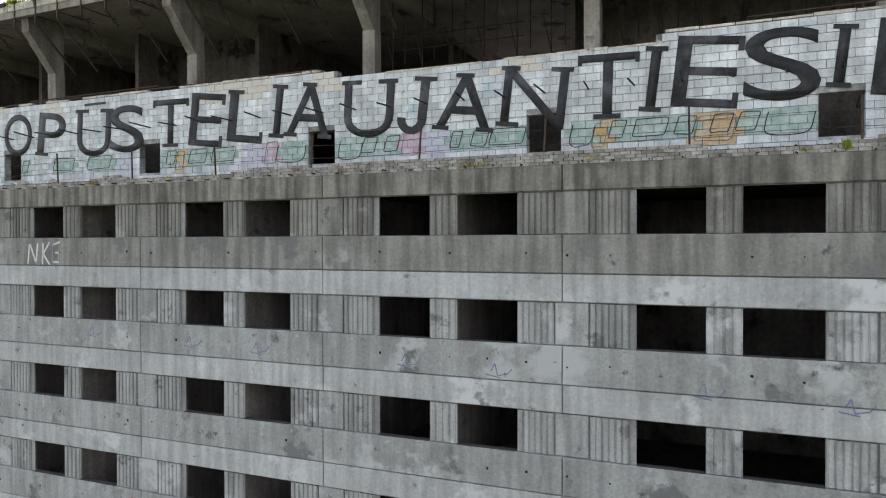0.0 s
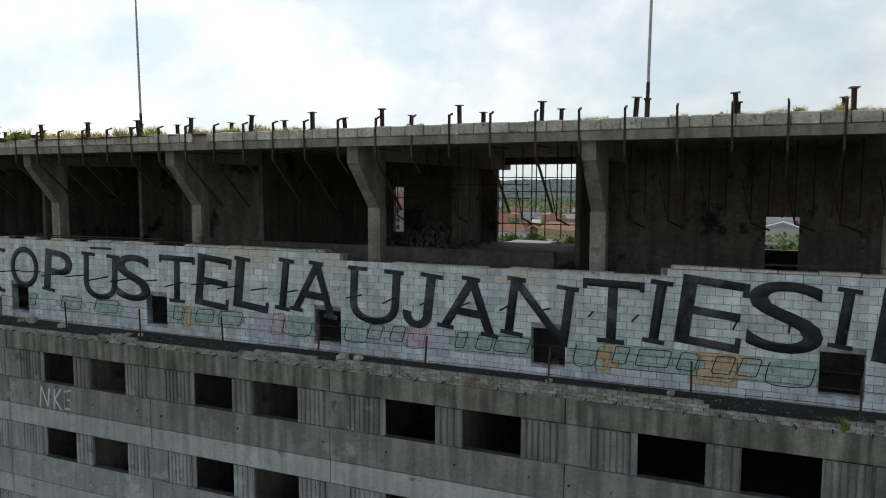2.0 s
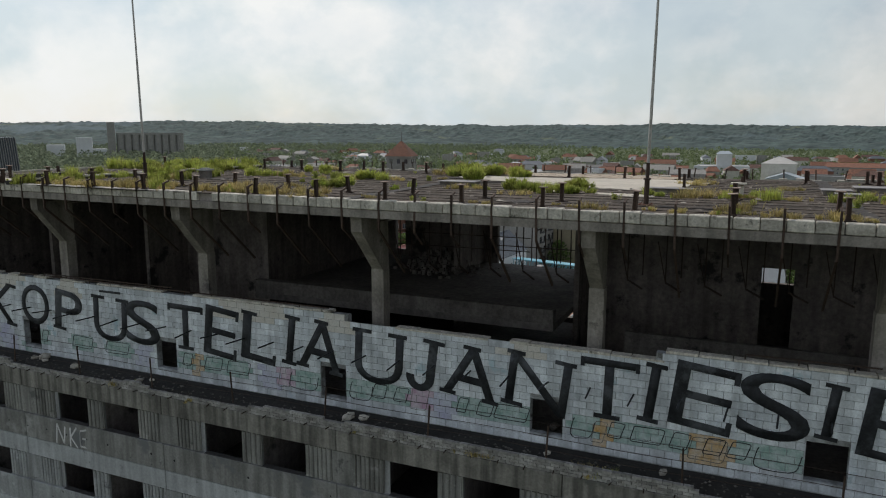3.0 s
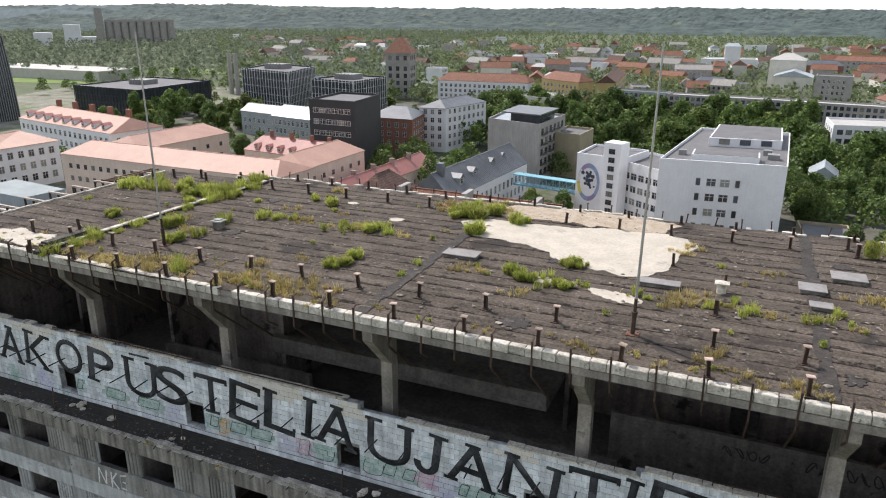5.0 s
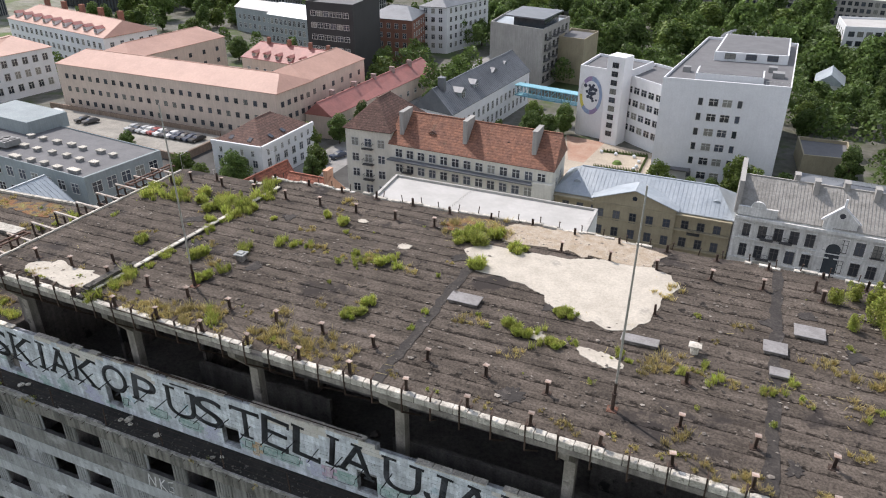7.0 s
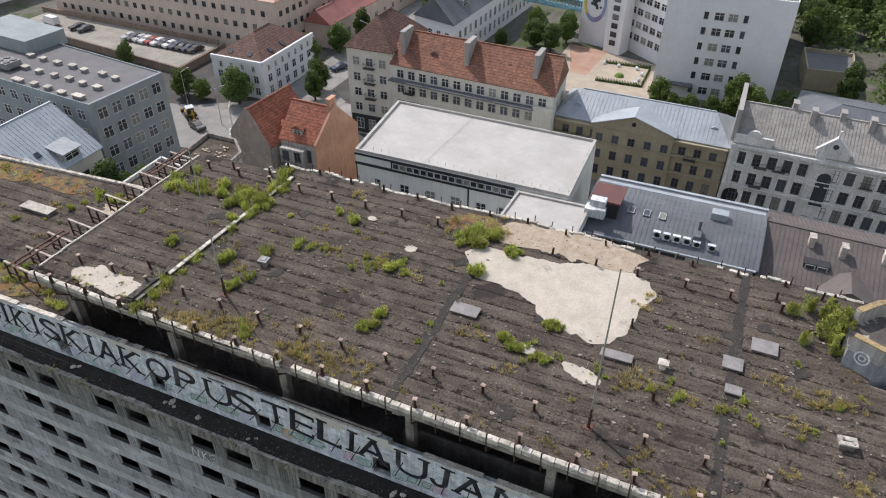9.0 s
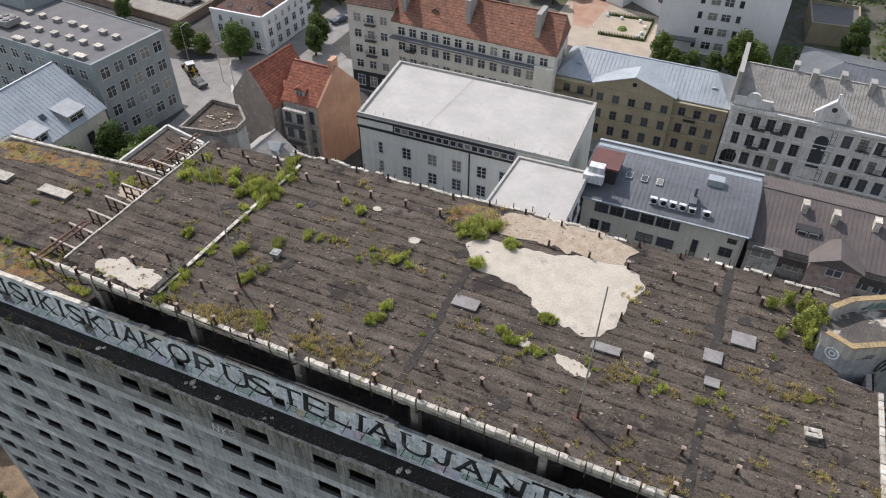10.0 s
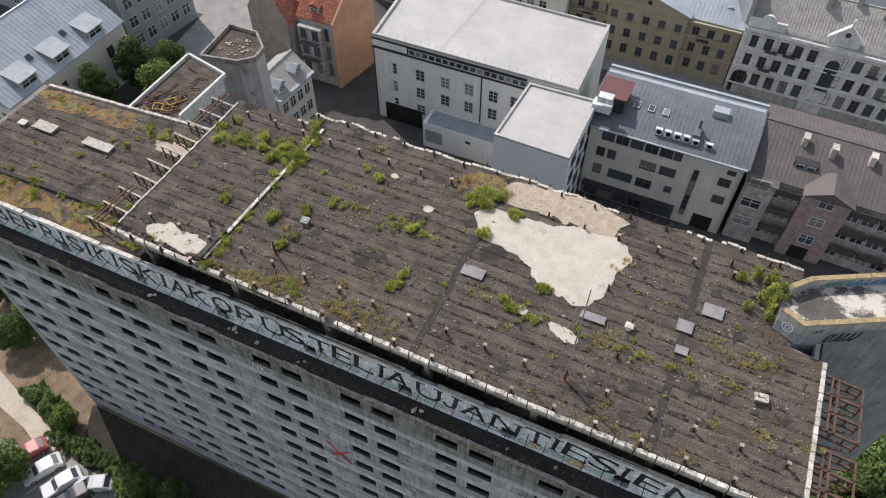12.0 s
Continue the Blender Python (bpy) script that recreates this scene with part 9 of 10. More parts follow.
b = bmesh.new(); box(b, -14.4, 154.4, 3.1, -8.7, 156.6, 3.4); part("canopy", b, ROOFS["felt"], hos, "dark entrance canopy")
hos2 = house("hospital_wing", "white hospital wing with a stair tower and a colourful mural", [(-40.5, 180.5), (-28.2, 177.5), (-24, 192), (-39, 196)], 17.4, "white", "felt", skirt=0.7, category="hospital")
house("hospital_wing", "white linking hospital wing with rows of windows", [(-29, 181), (-17.8, 172), (-10, 186), (-24, 196)], 16.2, "white", "felt", skirt=0.7, win=((0, 5, 4, 1.8, 1.5, 3.2, 3.2, 0.8),), category="hospital")
b = bmesh.new(); prism(b, [(-33.0, 176.2), (-28.6, 174.8), (-27.2, 179), (-31.8, 181)], -0.4, 22.0); part("stair_tower", b, WALLS["white"], hos2)
for j in range(9):
    put("window", window_mesh(1.5, 1.1, True), hos2, pose(-30.8, 175.45, 2.2 + 2.15 * j, 0, 0, -17.6))
# the mural: rings and blots in plain shapes
mural = bmesh.new()
d0 = (Vector((-33.4, 178.75, 0)) - Vector((-40.3, 180.45, 0))).normalized()
nrm = Vector((d0.y, -d0.x, 0))
cm = Vector((-37.0, 179.62, 10.8)) + nrm * 0.06
cols = [mat("mural_blue", (0.28, 0.36, 0.52), None, 1, 0.8), mat("mural_violet", (0.33, 0.26, 0.42), None, 1, 0.8), mat("mural_yellow", (0.62, 0.54, 0.12), None, 1, 0.8), mat("mural_dark", (0.06, 0.07, 0.10), None, 1, 0.8), mat("mural_white", (0.66, 0.66, 0.66), None, 1, 0.8)]
for i in range(64):
    a, c = math.tau * i / 64, math.tau * (i + 1) / 64
    mi = (0, 0, 1, 4, 2, 0, 1, 0)[i // 8]
    r0, r1 = 2.5, 3.3
    v = [mural.verts.new(cm + d0 * (r * math.cos(t) * 0.95) + Vector((0, 0, 1.5 * r * math.sin(t)))) for r, t in ((r0, a), (r1, a), (r1, c), (r0, c))]
    mural.faces.new(v).material_index = mi
for i in range(26):
    x, z = vr.gauss(0, 0.75), vr.gauss(0.4, 1.3)
    s = vr.uniform(0.25, 0.6)
    v = [mural.verts.new(cm + d0 * (x + s * math.cos(t)) + Vector((0, 0, z + s * math.sin(t))) + nrm * (0.01 + 0.002 * i)) for t in [math.tau * k / 7 for k in range(7)]]
    mural.faces.new(v).material_index = 3
part("mural", mural, cols, hos2, "mural of a coloured ring and dark shapes")
bridge = thing("link_bridge", "light blue glazed footbridge between two buildings", "footbridge")
bl = mat("bridge_blue", (0.16, 0.36, 0.44), (0.2, 0.42, 0.5), 2, 0.5)
b = bmesh.new()
bar(b, (-60, 190, 6.2), (-40, 186, 6.2), 3.0, 0.3); bar(b, (-60, 190, 9.0), (-40, 186, 9.0), 3.2, 0.25)
part("deck", b, bl, bridge)
for s in (-1.4, 1.4):
    b = bmesh.new()
    for k in range(11):
        f = k / 10
        bar(b, (-60 + 20 * f, 190 - 4 * f + s, 6.3), (-60 + 20 * f, 190 - 4 * f + s, 9.0), 0.15)
        if k < 10:
            bar(b, (-60 + 20 * f, 190 - 4 * f + s, 6.3), (-60 + 20 * (f + 0.1), 190 - 4 * (f + 0.1) + s, 9.0), 0.1)
    part("truss", b, bl, bridge)
# forecourt planting and fence
b = bmesh.new()
for k in range(60):
    f = k / 59
    for x, yy in ((-30.3 + 10.6 * f, 157.4 + 0.4 * f), (-30.6 + 10.6 * f, 168.8 + 0.6 * f)) if k % 2 else ((-19.7, 157.8 + 11.6 * f),):
        rod(b, (x, yy, 0), (x, yy, 1.1), 0.25, 0.02, n=6)
solid("clipped_hedge", b, M["leaf"], "row of small clipped cone shrubs round the forecourt", "hedge", kind="stuff")
for x, yy in ((-30.6, 168.0), (-27.0, 167.6), (-22.6, 167.6), (-20.9, 164.5), (-20.9, 161.0), (-21.2, 159.0)):
    b = bmesh.new(); bmesh.ops.create_icosphere(b, subdivisions=2, radius=0.45)
    solid("stone_ball", b, M["block"], "white stone ball in the forecourt", "ornament", "stone balls", at=pose(x, yy, 0.42))
b = bmesh.new(); rod(b, (-25.6, 162.0, 0), (-25.6, 162.0, 0.7), 1.2, 0.7, n=14); solid("flower_bed", b, M["leaf"], "round raised flower bed", "flower bed")

# farther houses, one by one
house("long_block", "long five-storey beige apartment block with a pale flat roof", [(-42, 388), (18, 380), (19, 392), (-41, 400)], 12.5, "concrete", "membrane", win=((0, 22, 4, 1.5, 1.6, 1.8, 2.9, 1.0, True),), category="apartment block")
house("long_block", "long beige apartment block with a pale flat roof", [(19, 379), (58, 372), (59, 384), (20, 391)], 12.5, "concrete", "membrane", win=((0, 14, 4, 1.5, 1.6, 1.8, 2.9, 1.0, True),), category="apartment block")
house("long_block", "grey-blue apartment block with a flat roof", [(-72, 398), (-43, 391), (-42, 403), (-70, 410)], 12.5, "grey", "felt", win=((0, 10, 4, 1.5, 1.6, 1.8, 2.9, 1.0, True),), category="apartment block")
house("red_roof_block", "long grey block with a bright red roof", [(-178, 402), (-122, 405), (-122, 419), (-178, 418)], 14, "white", "tile", "hip", 4.5, 0.08, 0, win=((0, 18, 4, 1.3, 1.7, 1.6, 3.0, 1.0),), category="apartment block")
house("yellow_block", "yellow block with a red roof", [(-121, 430), (-94, 411), (-88, 424), (-116, 446)], 15, "yellow", "tile", "hip", 4.5, 0.15, 0, win=((0, 9, 4, 1.3, 1.7, 1.6, 3.2, 1.0),), category="apartment block")
house("yellow_block", "long yellow street block with a red roof", [(-87, 424.5), (-76, 430), (-82, 500), (-94, 498)], 14, "yellow", "tile_brown", "gable", 4.5, 0.0, 1, win=((1, 22, 4, 1.3, 1.7, 1.6, 3.0, 1.0),), category="apartment block")
house("flat_house", "low cream house with a white flat roof", [(-115, 364), (-99, 358), (-94, 380), (-109, 388)], 11, "cream", "membrane", win=((0, 7, 2, 1.3, 1.6, 1.6, 3.2, 1.0),))
house("white_office", "white four-storey office block with balconies", [(27, 290), (60, 296), (58, 318), (26, 312)], 14, "white", "membrane", win=((0, 11, 4, 1.8, 1.6, 1.8, 3.2, 1.0, True), (3, 4, 4, 1.5, 1.6, 1.8, 3.2, 1.0)), category="office building")
house("white_house", "small white house with a grey roof", [(-14, 288), (1, 286), (2, 299), (-13, 301)], 7, "white", "zinc_dark", "hip", 3.5, 0.3, 0, win=((0, 3, 2, 1, 1.4, 1.4, 3, 1.5),))
house("white_house", "small white gabled house", [(18, 242), (26, 241), (27, 254), (19, 255)], 5, "white", "zinc", "gable", 3.2, 0, 1, win=((0, 2, 1, 1, 1.4, 1.4, 3, 1.5),))
house("red_roof_house", "small house with an orange-red roof", [(3, 296), (12, 298), (11, 310), (2, 308)], 6, "cream", "tile", "gable", 3.5, 0, 0)
house("brown_shed", "low brown shed with a dark roof", [(14, 172), (24, 173), (24, 186), (13, 186)], 4, "ochre", "felt")
house("grey_hall", "low house with a grey hipped sheet-metal roof", [(11, 134), (36, 131), (38, 152), (13, 154)], 6.5, "old_grey", "zinc_dark", "hip", 3.0, 0.3, 0, seams=30)
house("modern_tower", "beige and brown modern tower block", [(29, 447), (47, 444), (49, 464), (31, 467)], 20, "concrete", "felt", win=((0, 5, 6, 1.2, 1.6, 2, 3, 3),), category="tower block")
house("theatre", "pale tall theatre house with a white pyramid roof", [(6, 552), (28, 548), (30, 572), (8, 576)], 23, "cream", "membrane", "hip", 4.5, 0.4, 0)
house("theatre_wing", "pale gabled wing in front of the theatre house", [(9, 524), (32, 520), (34, 545), (11, 549)], 14, "cream", "zinc", "gable", 4, 0, 1, win=((0, 3, 1, 1.6, 2.4, 3.0, 3.2, 3.0),))
house("white_hall", "broad white hall with a raised centre", [(-52, 735), (-2, 745), (-4, 775), (-50, 770)], 12, "white", "membrane")
house("white_hall", "white raised centre of the broad hall", [(-32, 742), (-18, 744), (-19, 760), (-33, 758)], 24, "white", "zinc", "hip", 3, 0.2, 0)
house("red_roof_block", "long pale block with a red roof", [(60, 735), (170, 715), (172, 732), (62, 752)], 14, "concrete", "tile", "hip", 4, 0.03, 0, win=((0, 26, 4, 1.5, 1.7, 1.6, 3.2, 1.0),), category="apartment block")
tower = thing("clock_tower", "square grey stone tower with a pointed red roof", "tower", at=pose(-214.5, 425, 0, 0, 0, 12))
b = bmesh.new(); box(b, -8, -8, -0.4, 8, 8, 28.5); box(b, -8.6, -8.6, 22.5, 8.6, 8.6, 23.2); box(b, -8.9, -8.9, 27.8, 8.9, 8.9, 28.6); part("shaft", b, WALLS["concrete"], tower)
b = bmesh.new(); rod(b, (0, 0, 28.6), (0, 0, 38.2), 13.0, 1.0, n=4)
bmesh.ops.rotate(b, verts=b.verts, matrix=Matrix.Rotation(radians(45), 3, "Z")); part("roof", b, ROOFS["tile"], tower)
b = bmesh.new(); rod(b, (0, 0, 38), (0, 0, 45), 0.35, 0.1, n=6); part("spire", b, FRAME_DARK, tower)
for s in (-5, 0, 5):
    for z in (4, 8.5, 13, 17.5, 24):
        put("window", window_mesh(2.0, 2.6, True), tower, pose(s, -8.02, z))
        put("window", window_mesh(2.0, 2.6, True), tower, pose(8.02, s, z, 0, 0, 90))
for x, yy, h in ((-328, 394, 27), (-321, 392, 27)):
    b = bmesh.new(); rod(b, (0, 0, 0), (0, 0, h), 1.6, 1.4, n=10)
    solid("concrete_pylon", b, WALLS["concrete"], "tall pale concrete pylon", "pylon", "pylons", at=pose(x, yy, -0.2))
sail = thing("dark_tower", "dark glass tower with a curved tapering outline", "tower block")
half = lambda t: 20 - 3 * t ** 1.6
b = bmesh.new()
rows = []
for k in range(13):
    t = k / 12
    rows.append([b.verts.new((-364 + sx * half(t), 236 + sy * 13, 41 * t)) for sx, sy in ((-1, -1), (1, -1), (1, 1), (-1, 1))])
for r0, r1 in zip(rows, rows[1:]):
    for i in range(4):
        b.faces.new((r0[i], r0[(i + 1) % 4], r1[(i + 1) % 4], r1[i]))
b.faces.new(rows[-1])
part("body", b, WALLS["curtain"], sail)
b = bmesh.new()
for i in range(22):
    f = i / 21
    for k in range(8):
        t0, t1 = k / 8, (k + 1) / 8
        bar(b, (-364 - half(t0) + 2 * half(t0) * f, 222.8, 41 * t0), (-364 - half(t1) + 2 * half(t1) * f, 222.8, 41 * t1), 0.35)
        bar(b, (-364 + half(t0) + 0.1, 223 + 26 * f, 41 * t0), (-364 + half(t1) + 0.1, 223 + 26 * f, 41 * t1), 0.35)
part("fin_screen", b, M["sheet"], sail, kind="stuff")

# the rest of the town: many small houses
tr = random.Random(11)
KINDS_FAR = [("concrete", "tile", "hip"), ("cream", "tile_brown", "gable"), ("old_grey", "felt", "flat"), ("white", "zinc_dark", "hip"), ("concrete", "asbestos", "gable"), ("cream", "tile_brown", "hip"), ("concrete", "tile", "gable"), ("yellow", "tile", "gable"), ("concrete", "felt", "flat"), ("white", "membrane", "flat"), ("brick", "zinc_dark", "hip"), ("cream", "tile", "gable"), ("old_grey", "asbestos", "gable")]


def free(x, y):
    return not ((-240 < x < 70 and y < 445) or (-125 < x < -75 and y < 520) or (10 <= x < 62 and y < 330) or (-360 < x < -170 and 230 < y < 380) or (-240 < x < 70 and 370 < y < 440) or (-12 < x < 62 and 430 < y < 600) or (-60 < x < 5 and 720 < y < 790) or (-240 < x < -190 and 400 < y < 450))


FAR_LABELS = {"hip": "town house with a hipped roof, seen far off", "gable": "town house with a gabled roof, seen far off", "flat": "flat-roofed town building, seen far off"}
count = 0
while count < 265:
    y = 300 + 900 * tr.random() ** 1.3
    x = tr.uniform(-0.80 * y - 20, 0.18 * y + 20)
    if not free(x, y) or (x < -230 and y < 900 and tr.random() < (0.85 if y < 620 else 0.45)):
        continue
    wl_, rf_, kd = tr.choice(KINDS_FAR)
    L, D_, H = tr.uniform(10, 30), tr.uniform(9, 13), tr.choice((6, 7, 9, 10, 13))
    a = tr.choice((0.12, 0.12, 0.12 + math.pi / 2, -0.3)) + tr.gauss(0, 0.08)
    ca, sa = math.cos(a), math.sin(a)
    quad = [(x + ca * u - sa * v, y + sa * u + ca * v) for u, v in ((0, 0), (L, 0), (L, D_), (0, D_))]
    house("town_house", wl_.replace("_", " ") + " " + FAR_LABELS[kd], quad, H, wl_, rf_, kd, tr.uniform(3, 5), 0.2 if kd == "hip" else 0.0, 0, win=((0, int(L / 3.2), max(1, int(H / 3.2)), 1.2, 1.6, 1.4, 3.1, 0.8, True),) if y < 520 else ())
    count += 1

# ---- trees ----
def crown_mesh(seed, h, w, leaves, size, lift=0.25, sharp=1.0):
    """Many small leaf clumps round a few lobes, with gaps between them."""
    r = random.Random(seed)
    lobes = []
    for k in range(13):
        z = lift + (1 - lift) * (k + 0.5) / 13
        rad = w * (math.sin(math.pi * min(1, (z - lift) / (1 - lift) * 0.88 + 0.1)) ** sharp) * 0.62
        a = k * 2.4 + r.uniform(-0.4, 0.4)
        lobes.append((Vector((rad * math.cos(a), rad * math.sin(a), z * h)), w * r.uniform(0.30, 0.52)))
    verts, faces = [], []
    for _ in range(leaves):
        c, rad = r.choice(lobes)
        d = Vector((r.gauss(0, 1), r.gauss(0, 1), r.gauss(0, 0.8))).normalized()
        p = c + d * rad * (0.55 + 0.5 * r.random() ** 0.6)
        t1 = Vector((r.gauss(0, 1), r.gauss(0, 1), r.gauss(0, 0.55))).normalized() * size * r.uniform(0.55, 1.25)
        t2 = t1.cross(d + Vector((r.gauss(0, 0.5), r.gauss(0, 0.5), r.gauss(0, 0.5))))
        t2 = t2.normalized() * size * r.uniform(0.35, 0.7)
        bend = d * size * 0.2
        i = len(verts)
        verts += [p - t1, p + t2 + bend, p + t1, p - t2 + bend]
        faces += [(i, i + 1, i + 2), (i, i + 2, i + 3)]
    me = bpy.data.meshes.new("crown")
    me.from_pydata(verts, [], faces)
    return me


def trunk_mesh(seed, h, w):
    r = random.Random(seed)
    b = bmesh.new()
    t = h * 0.028 + 0.06
    rod(b, (0, 0, -0.2), (0, 0, h * 0.4), t, t * 0.7, n=8)
    rod(b, (0, 0, h * 0.4), (r.uniform(-0.1, 0.1) * w, 0, h * 0.85), t * 0.7, t * 0.2, n=6)
    for k in range(6):
        a, z = k * 2.4, h * (0.3 + 0.07 * k)
        rod(b, (0, 0, z), (w * 0.55 * math.cos(a), w * 0.55 * math.sin(a), z + h * 0.22), t * 0.4, t * 0.1, n=5)
    return b


def make_tree(name, label, seed, h, w, leaves, size, material, lift=0.25, sharp=1.0):
    e = thing(name, label, "tree", group="street and garden trees")
    part("trunk", trunk_mesh(seed, h, w), M["bark"], e)
    part("crown", crown_mesh(seed + 1, h, w, leaves, size, lift, sharp), material, e)
    return e


TREES = [make_tree("tree", "broad dark green leafy tree", 100, 9.5, 4.2, 5200, 0.34, M["leaf"]),
         make_tree("tree", "tall leafy green tree", 110, 11.0, 3.4, 4800, 0.34, M["leaf"], 0.2),
         make_tree("tree", "light green leafy tree", 120, 8.5, 3.6, 4600, 0.32, M["leaf_light"], 0.2),
         make_tree("small_tree", "small round light green tree", 130, 5.0, 2.3, 2600, 0.24, M["leaf_light"], 0.2)]
TREES += [make_tree("tree", "broad dark green leafy tree, far off", 140, 9.5, 4.2, 1500, 0.62, M["leaf"]),
          make_tree("tree", "tall leafy green tree, far off", 150, 11.0, 3.4, 1400, 0.62, M["leaf"], 0.2),
          make_tree("tree", "light green leafy tree, far off", 160, 8.5, 3.6, 1300, 0.58, M["leaf_light"], 0.2)]
tree_r = random.Random(21)
used = set()


def tree(kind, x, y, s):
    if y > 250 and kind < 3:
        kind += 4
    m = pose(x, y, 0, 0, 0, tree_r.uniform(0, 360)) @ Matrix.Diagonal((s * tree_r.uniform(0.9, 1.12), s * tree_r.uniform(0.9, 1.12), s * tree_r.uniform(0.88, 1.12), 1))
    if kind not in used:
        used.add(kind)
        TREES[kind].matrix_world = m
        return TREES[kind]
    return copy_thing(TREES[kind], m)


for k, x, y, s in ((0, -98.6, 113.6, 0.78), (2, -96.4, 138, 0.85), (0, -93.4, 148, 0.95), (1, -91.6, 157, 0.8), (0, -136, 119.5, 0.62), (1, -91.5, 61.5, 1.2), (1, -91.0, 69.5, 1.2), (0, -88.0, 75, 0.8), (2, -83.5, 67.0, 1.2), (2, -76, 60, 1.1), (3, -85, 56, 1.2), (0, -41.5, 118.5, 0.72),
                   (2, -31.5, 139, 0.5), (2, -11.5, 146.5, 0.62), (0, -8.0, 147, 0.6), (2, 1.2, 148, 1.15), (2, 4.2, 146.5, 1.0), (0, -3.6, 147.5, 0.6), (3, -14.4, 148, 0.9), (2, -109, 130.5, 0.85), (1, -84.5, 122, 0.8), (3, -86.5, 127, 0.9), (3, -112, 112, 0.9), (3, -107.5, 112.5, 0.7), (0, -140, 124, 0.5)):
    tree(k, x, y, s)
for k, x, y, s in ((0, -50, 172, 0.95), (1, -45, 170, 0.9), (2, -52, 180, 0.85), (0, -43, 178, 0.9), (1, -57, 166, 0.7), (2, -80, 172, 0.8), (0, -83, 182, 0.9), (1, -86, 192, 0.9), (2, -82, 198, 0.9), (0, -176, 214, 1.1), (2, -243, 318, 1.2), (2, -251, 312, 1.1)):
    tree(k, x, y, s)
for _ in range(70):
    x, y = tree_r.uniform(-345, -150), tree_r.uniform(228, 300)
    if -290 < x < -216 or y > 262 and x > -290 and not (-184 < x < -150):
        tree(tree_r.choice((0, 1, 2)), x, y + (60 if x > -216 else 0), tree_r.uniform(0.7, 1.2))


def clear(x, y, margin=2.5):
    """True where no house stands."""
    for quad in PLOTS:
        k = len(quad)
        if all((quad[(i + 1) % k][0] - quad[i][0]) * (y - quad[i][1]) - (quad[(i + 1) % k][1] - quad[i][1]) * (x - quad[i][0]) > -margin * math.hypot(quad[(i + 1) % k][0] - quad[i][0], quad[(i + 1) % k][1] - quad[i][1]) for i in range(k)):
            return False
    return True


# gardens at the right
for _ in range(95):
    x, y = tree_r.uniform(11, 64), tree_r.uniform(158, 288)
    if x > 0.05 * y + 4 and clear(x, y, 1.5):
        tree(tree_r.choice((0, 0, 1, 2)), x, y, tree_r.uniform(0.7, 1.15))
# green belt between the hospital and the long blocks
for _ in range(100):
    x, y = tree_r.uniform(-75, 24), tree_r.uniform(262, 378)
    if clear(x, y, 1.5):
        tree(tree_r.choice((0, 0, 1, 1, 2)), x, y, tree_r.uniform(0.8, 1.3))
for _ in range(46):
    x, y = tree_r.uniform(-135, -90), tree_r.uniform(262, 392)
    tree(tree_r.choice((0, 1, 2)), x, y, tree_r.uniform(0.8, 1.2))
# beside the tower block
for k, x, y, s in ((0, -43, 12.0, 0.62), (3, -44.5, 12.5, 0.7), (0, -39.5, 13, 0.6), (0, -58.0, 7.6, 0.8), (1, 27.5, 43.5, 1.1), (0, 30, 47, 1.2), (0, 24, 38, 1.0), (0, -71, 21, 0.7), (0, -58.5, 4.4, 0.95), (1, -62, 3.2, 0.9), (0, -63.5, 5.5, 0.85), (0, -66, 3.5, 1.0), (0, -40, 9.0, 0.7), (1, -43.0, 6.5, 0.8), (0, -72, 31, 1.0), (0, -69, 24, 0.8), (1, -80, 33, 1.0), (0, -36, 4.5, 0.6), (0, -47, 4, 0.7), (0, -75, 28, 0.8), (1, -78, 25.5, 0.9), (3, -57.0, 15.4, 0.5), (0, 24, 22, 0.9), (2, 21, 18, 0.95), (1, 27, 27, 1.0)):
    tree(k, x, y, s)
b_mesh = bush(77, 5200, 1.5, 1.0, 0.14)
b_mesh.materials.append(M["leaf"])
HEDGE = [(-64.5, 16.5), (-61.3, 15.9), (-58.8, 15.2), (-57.0, 14.0), (-55.4, 13.3), (-52.9, 13.5), (-49.7, 13.2), (-46.8, 12.7)]
for (xa, ya), (xb, yb) in zip(HEDGE, HEDGE[1:]):
    steps = max(2, int(math.hypot(xb - xa, yb - ya) / 0.5))
    for k in range(steps):
        f = k / steps
        ob = new("hedge_shrub", b_mesh)
        w = 1.9 if xa < -58 else 1.6
        ob.matrix_world = pose(xa + (xb - xa) * f, ya + (yb - ya) * f + tree_r.uniform(-0.25, 0.25), 0, 0, 0, tree_r.uniform(0, 360)) @ Matrix.Diagonal((w, w, tree_r.uniform(0.9, 1.3), 1))
        tagged(ob, "dense dark green hedge shrub beside the path", "hedge", "hedge")


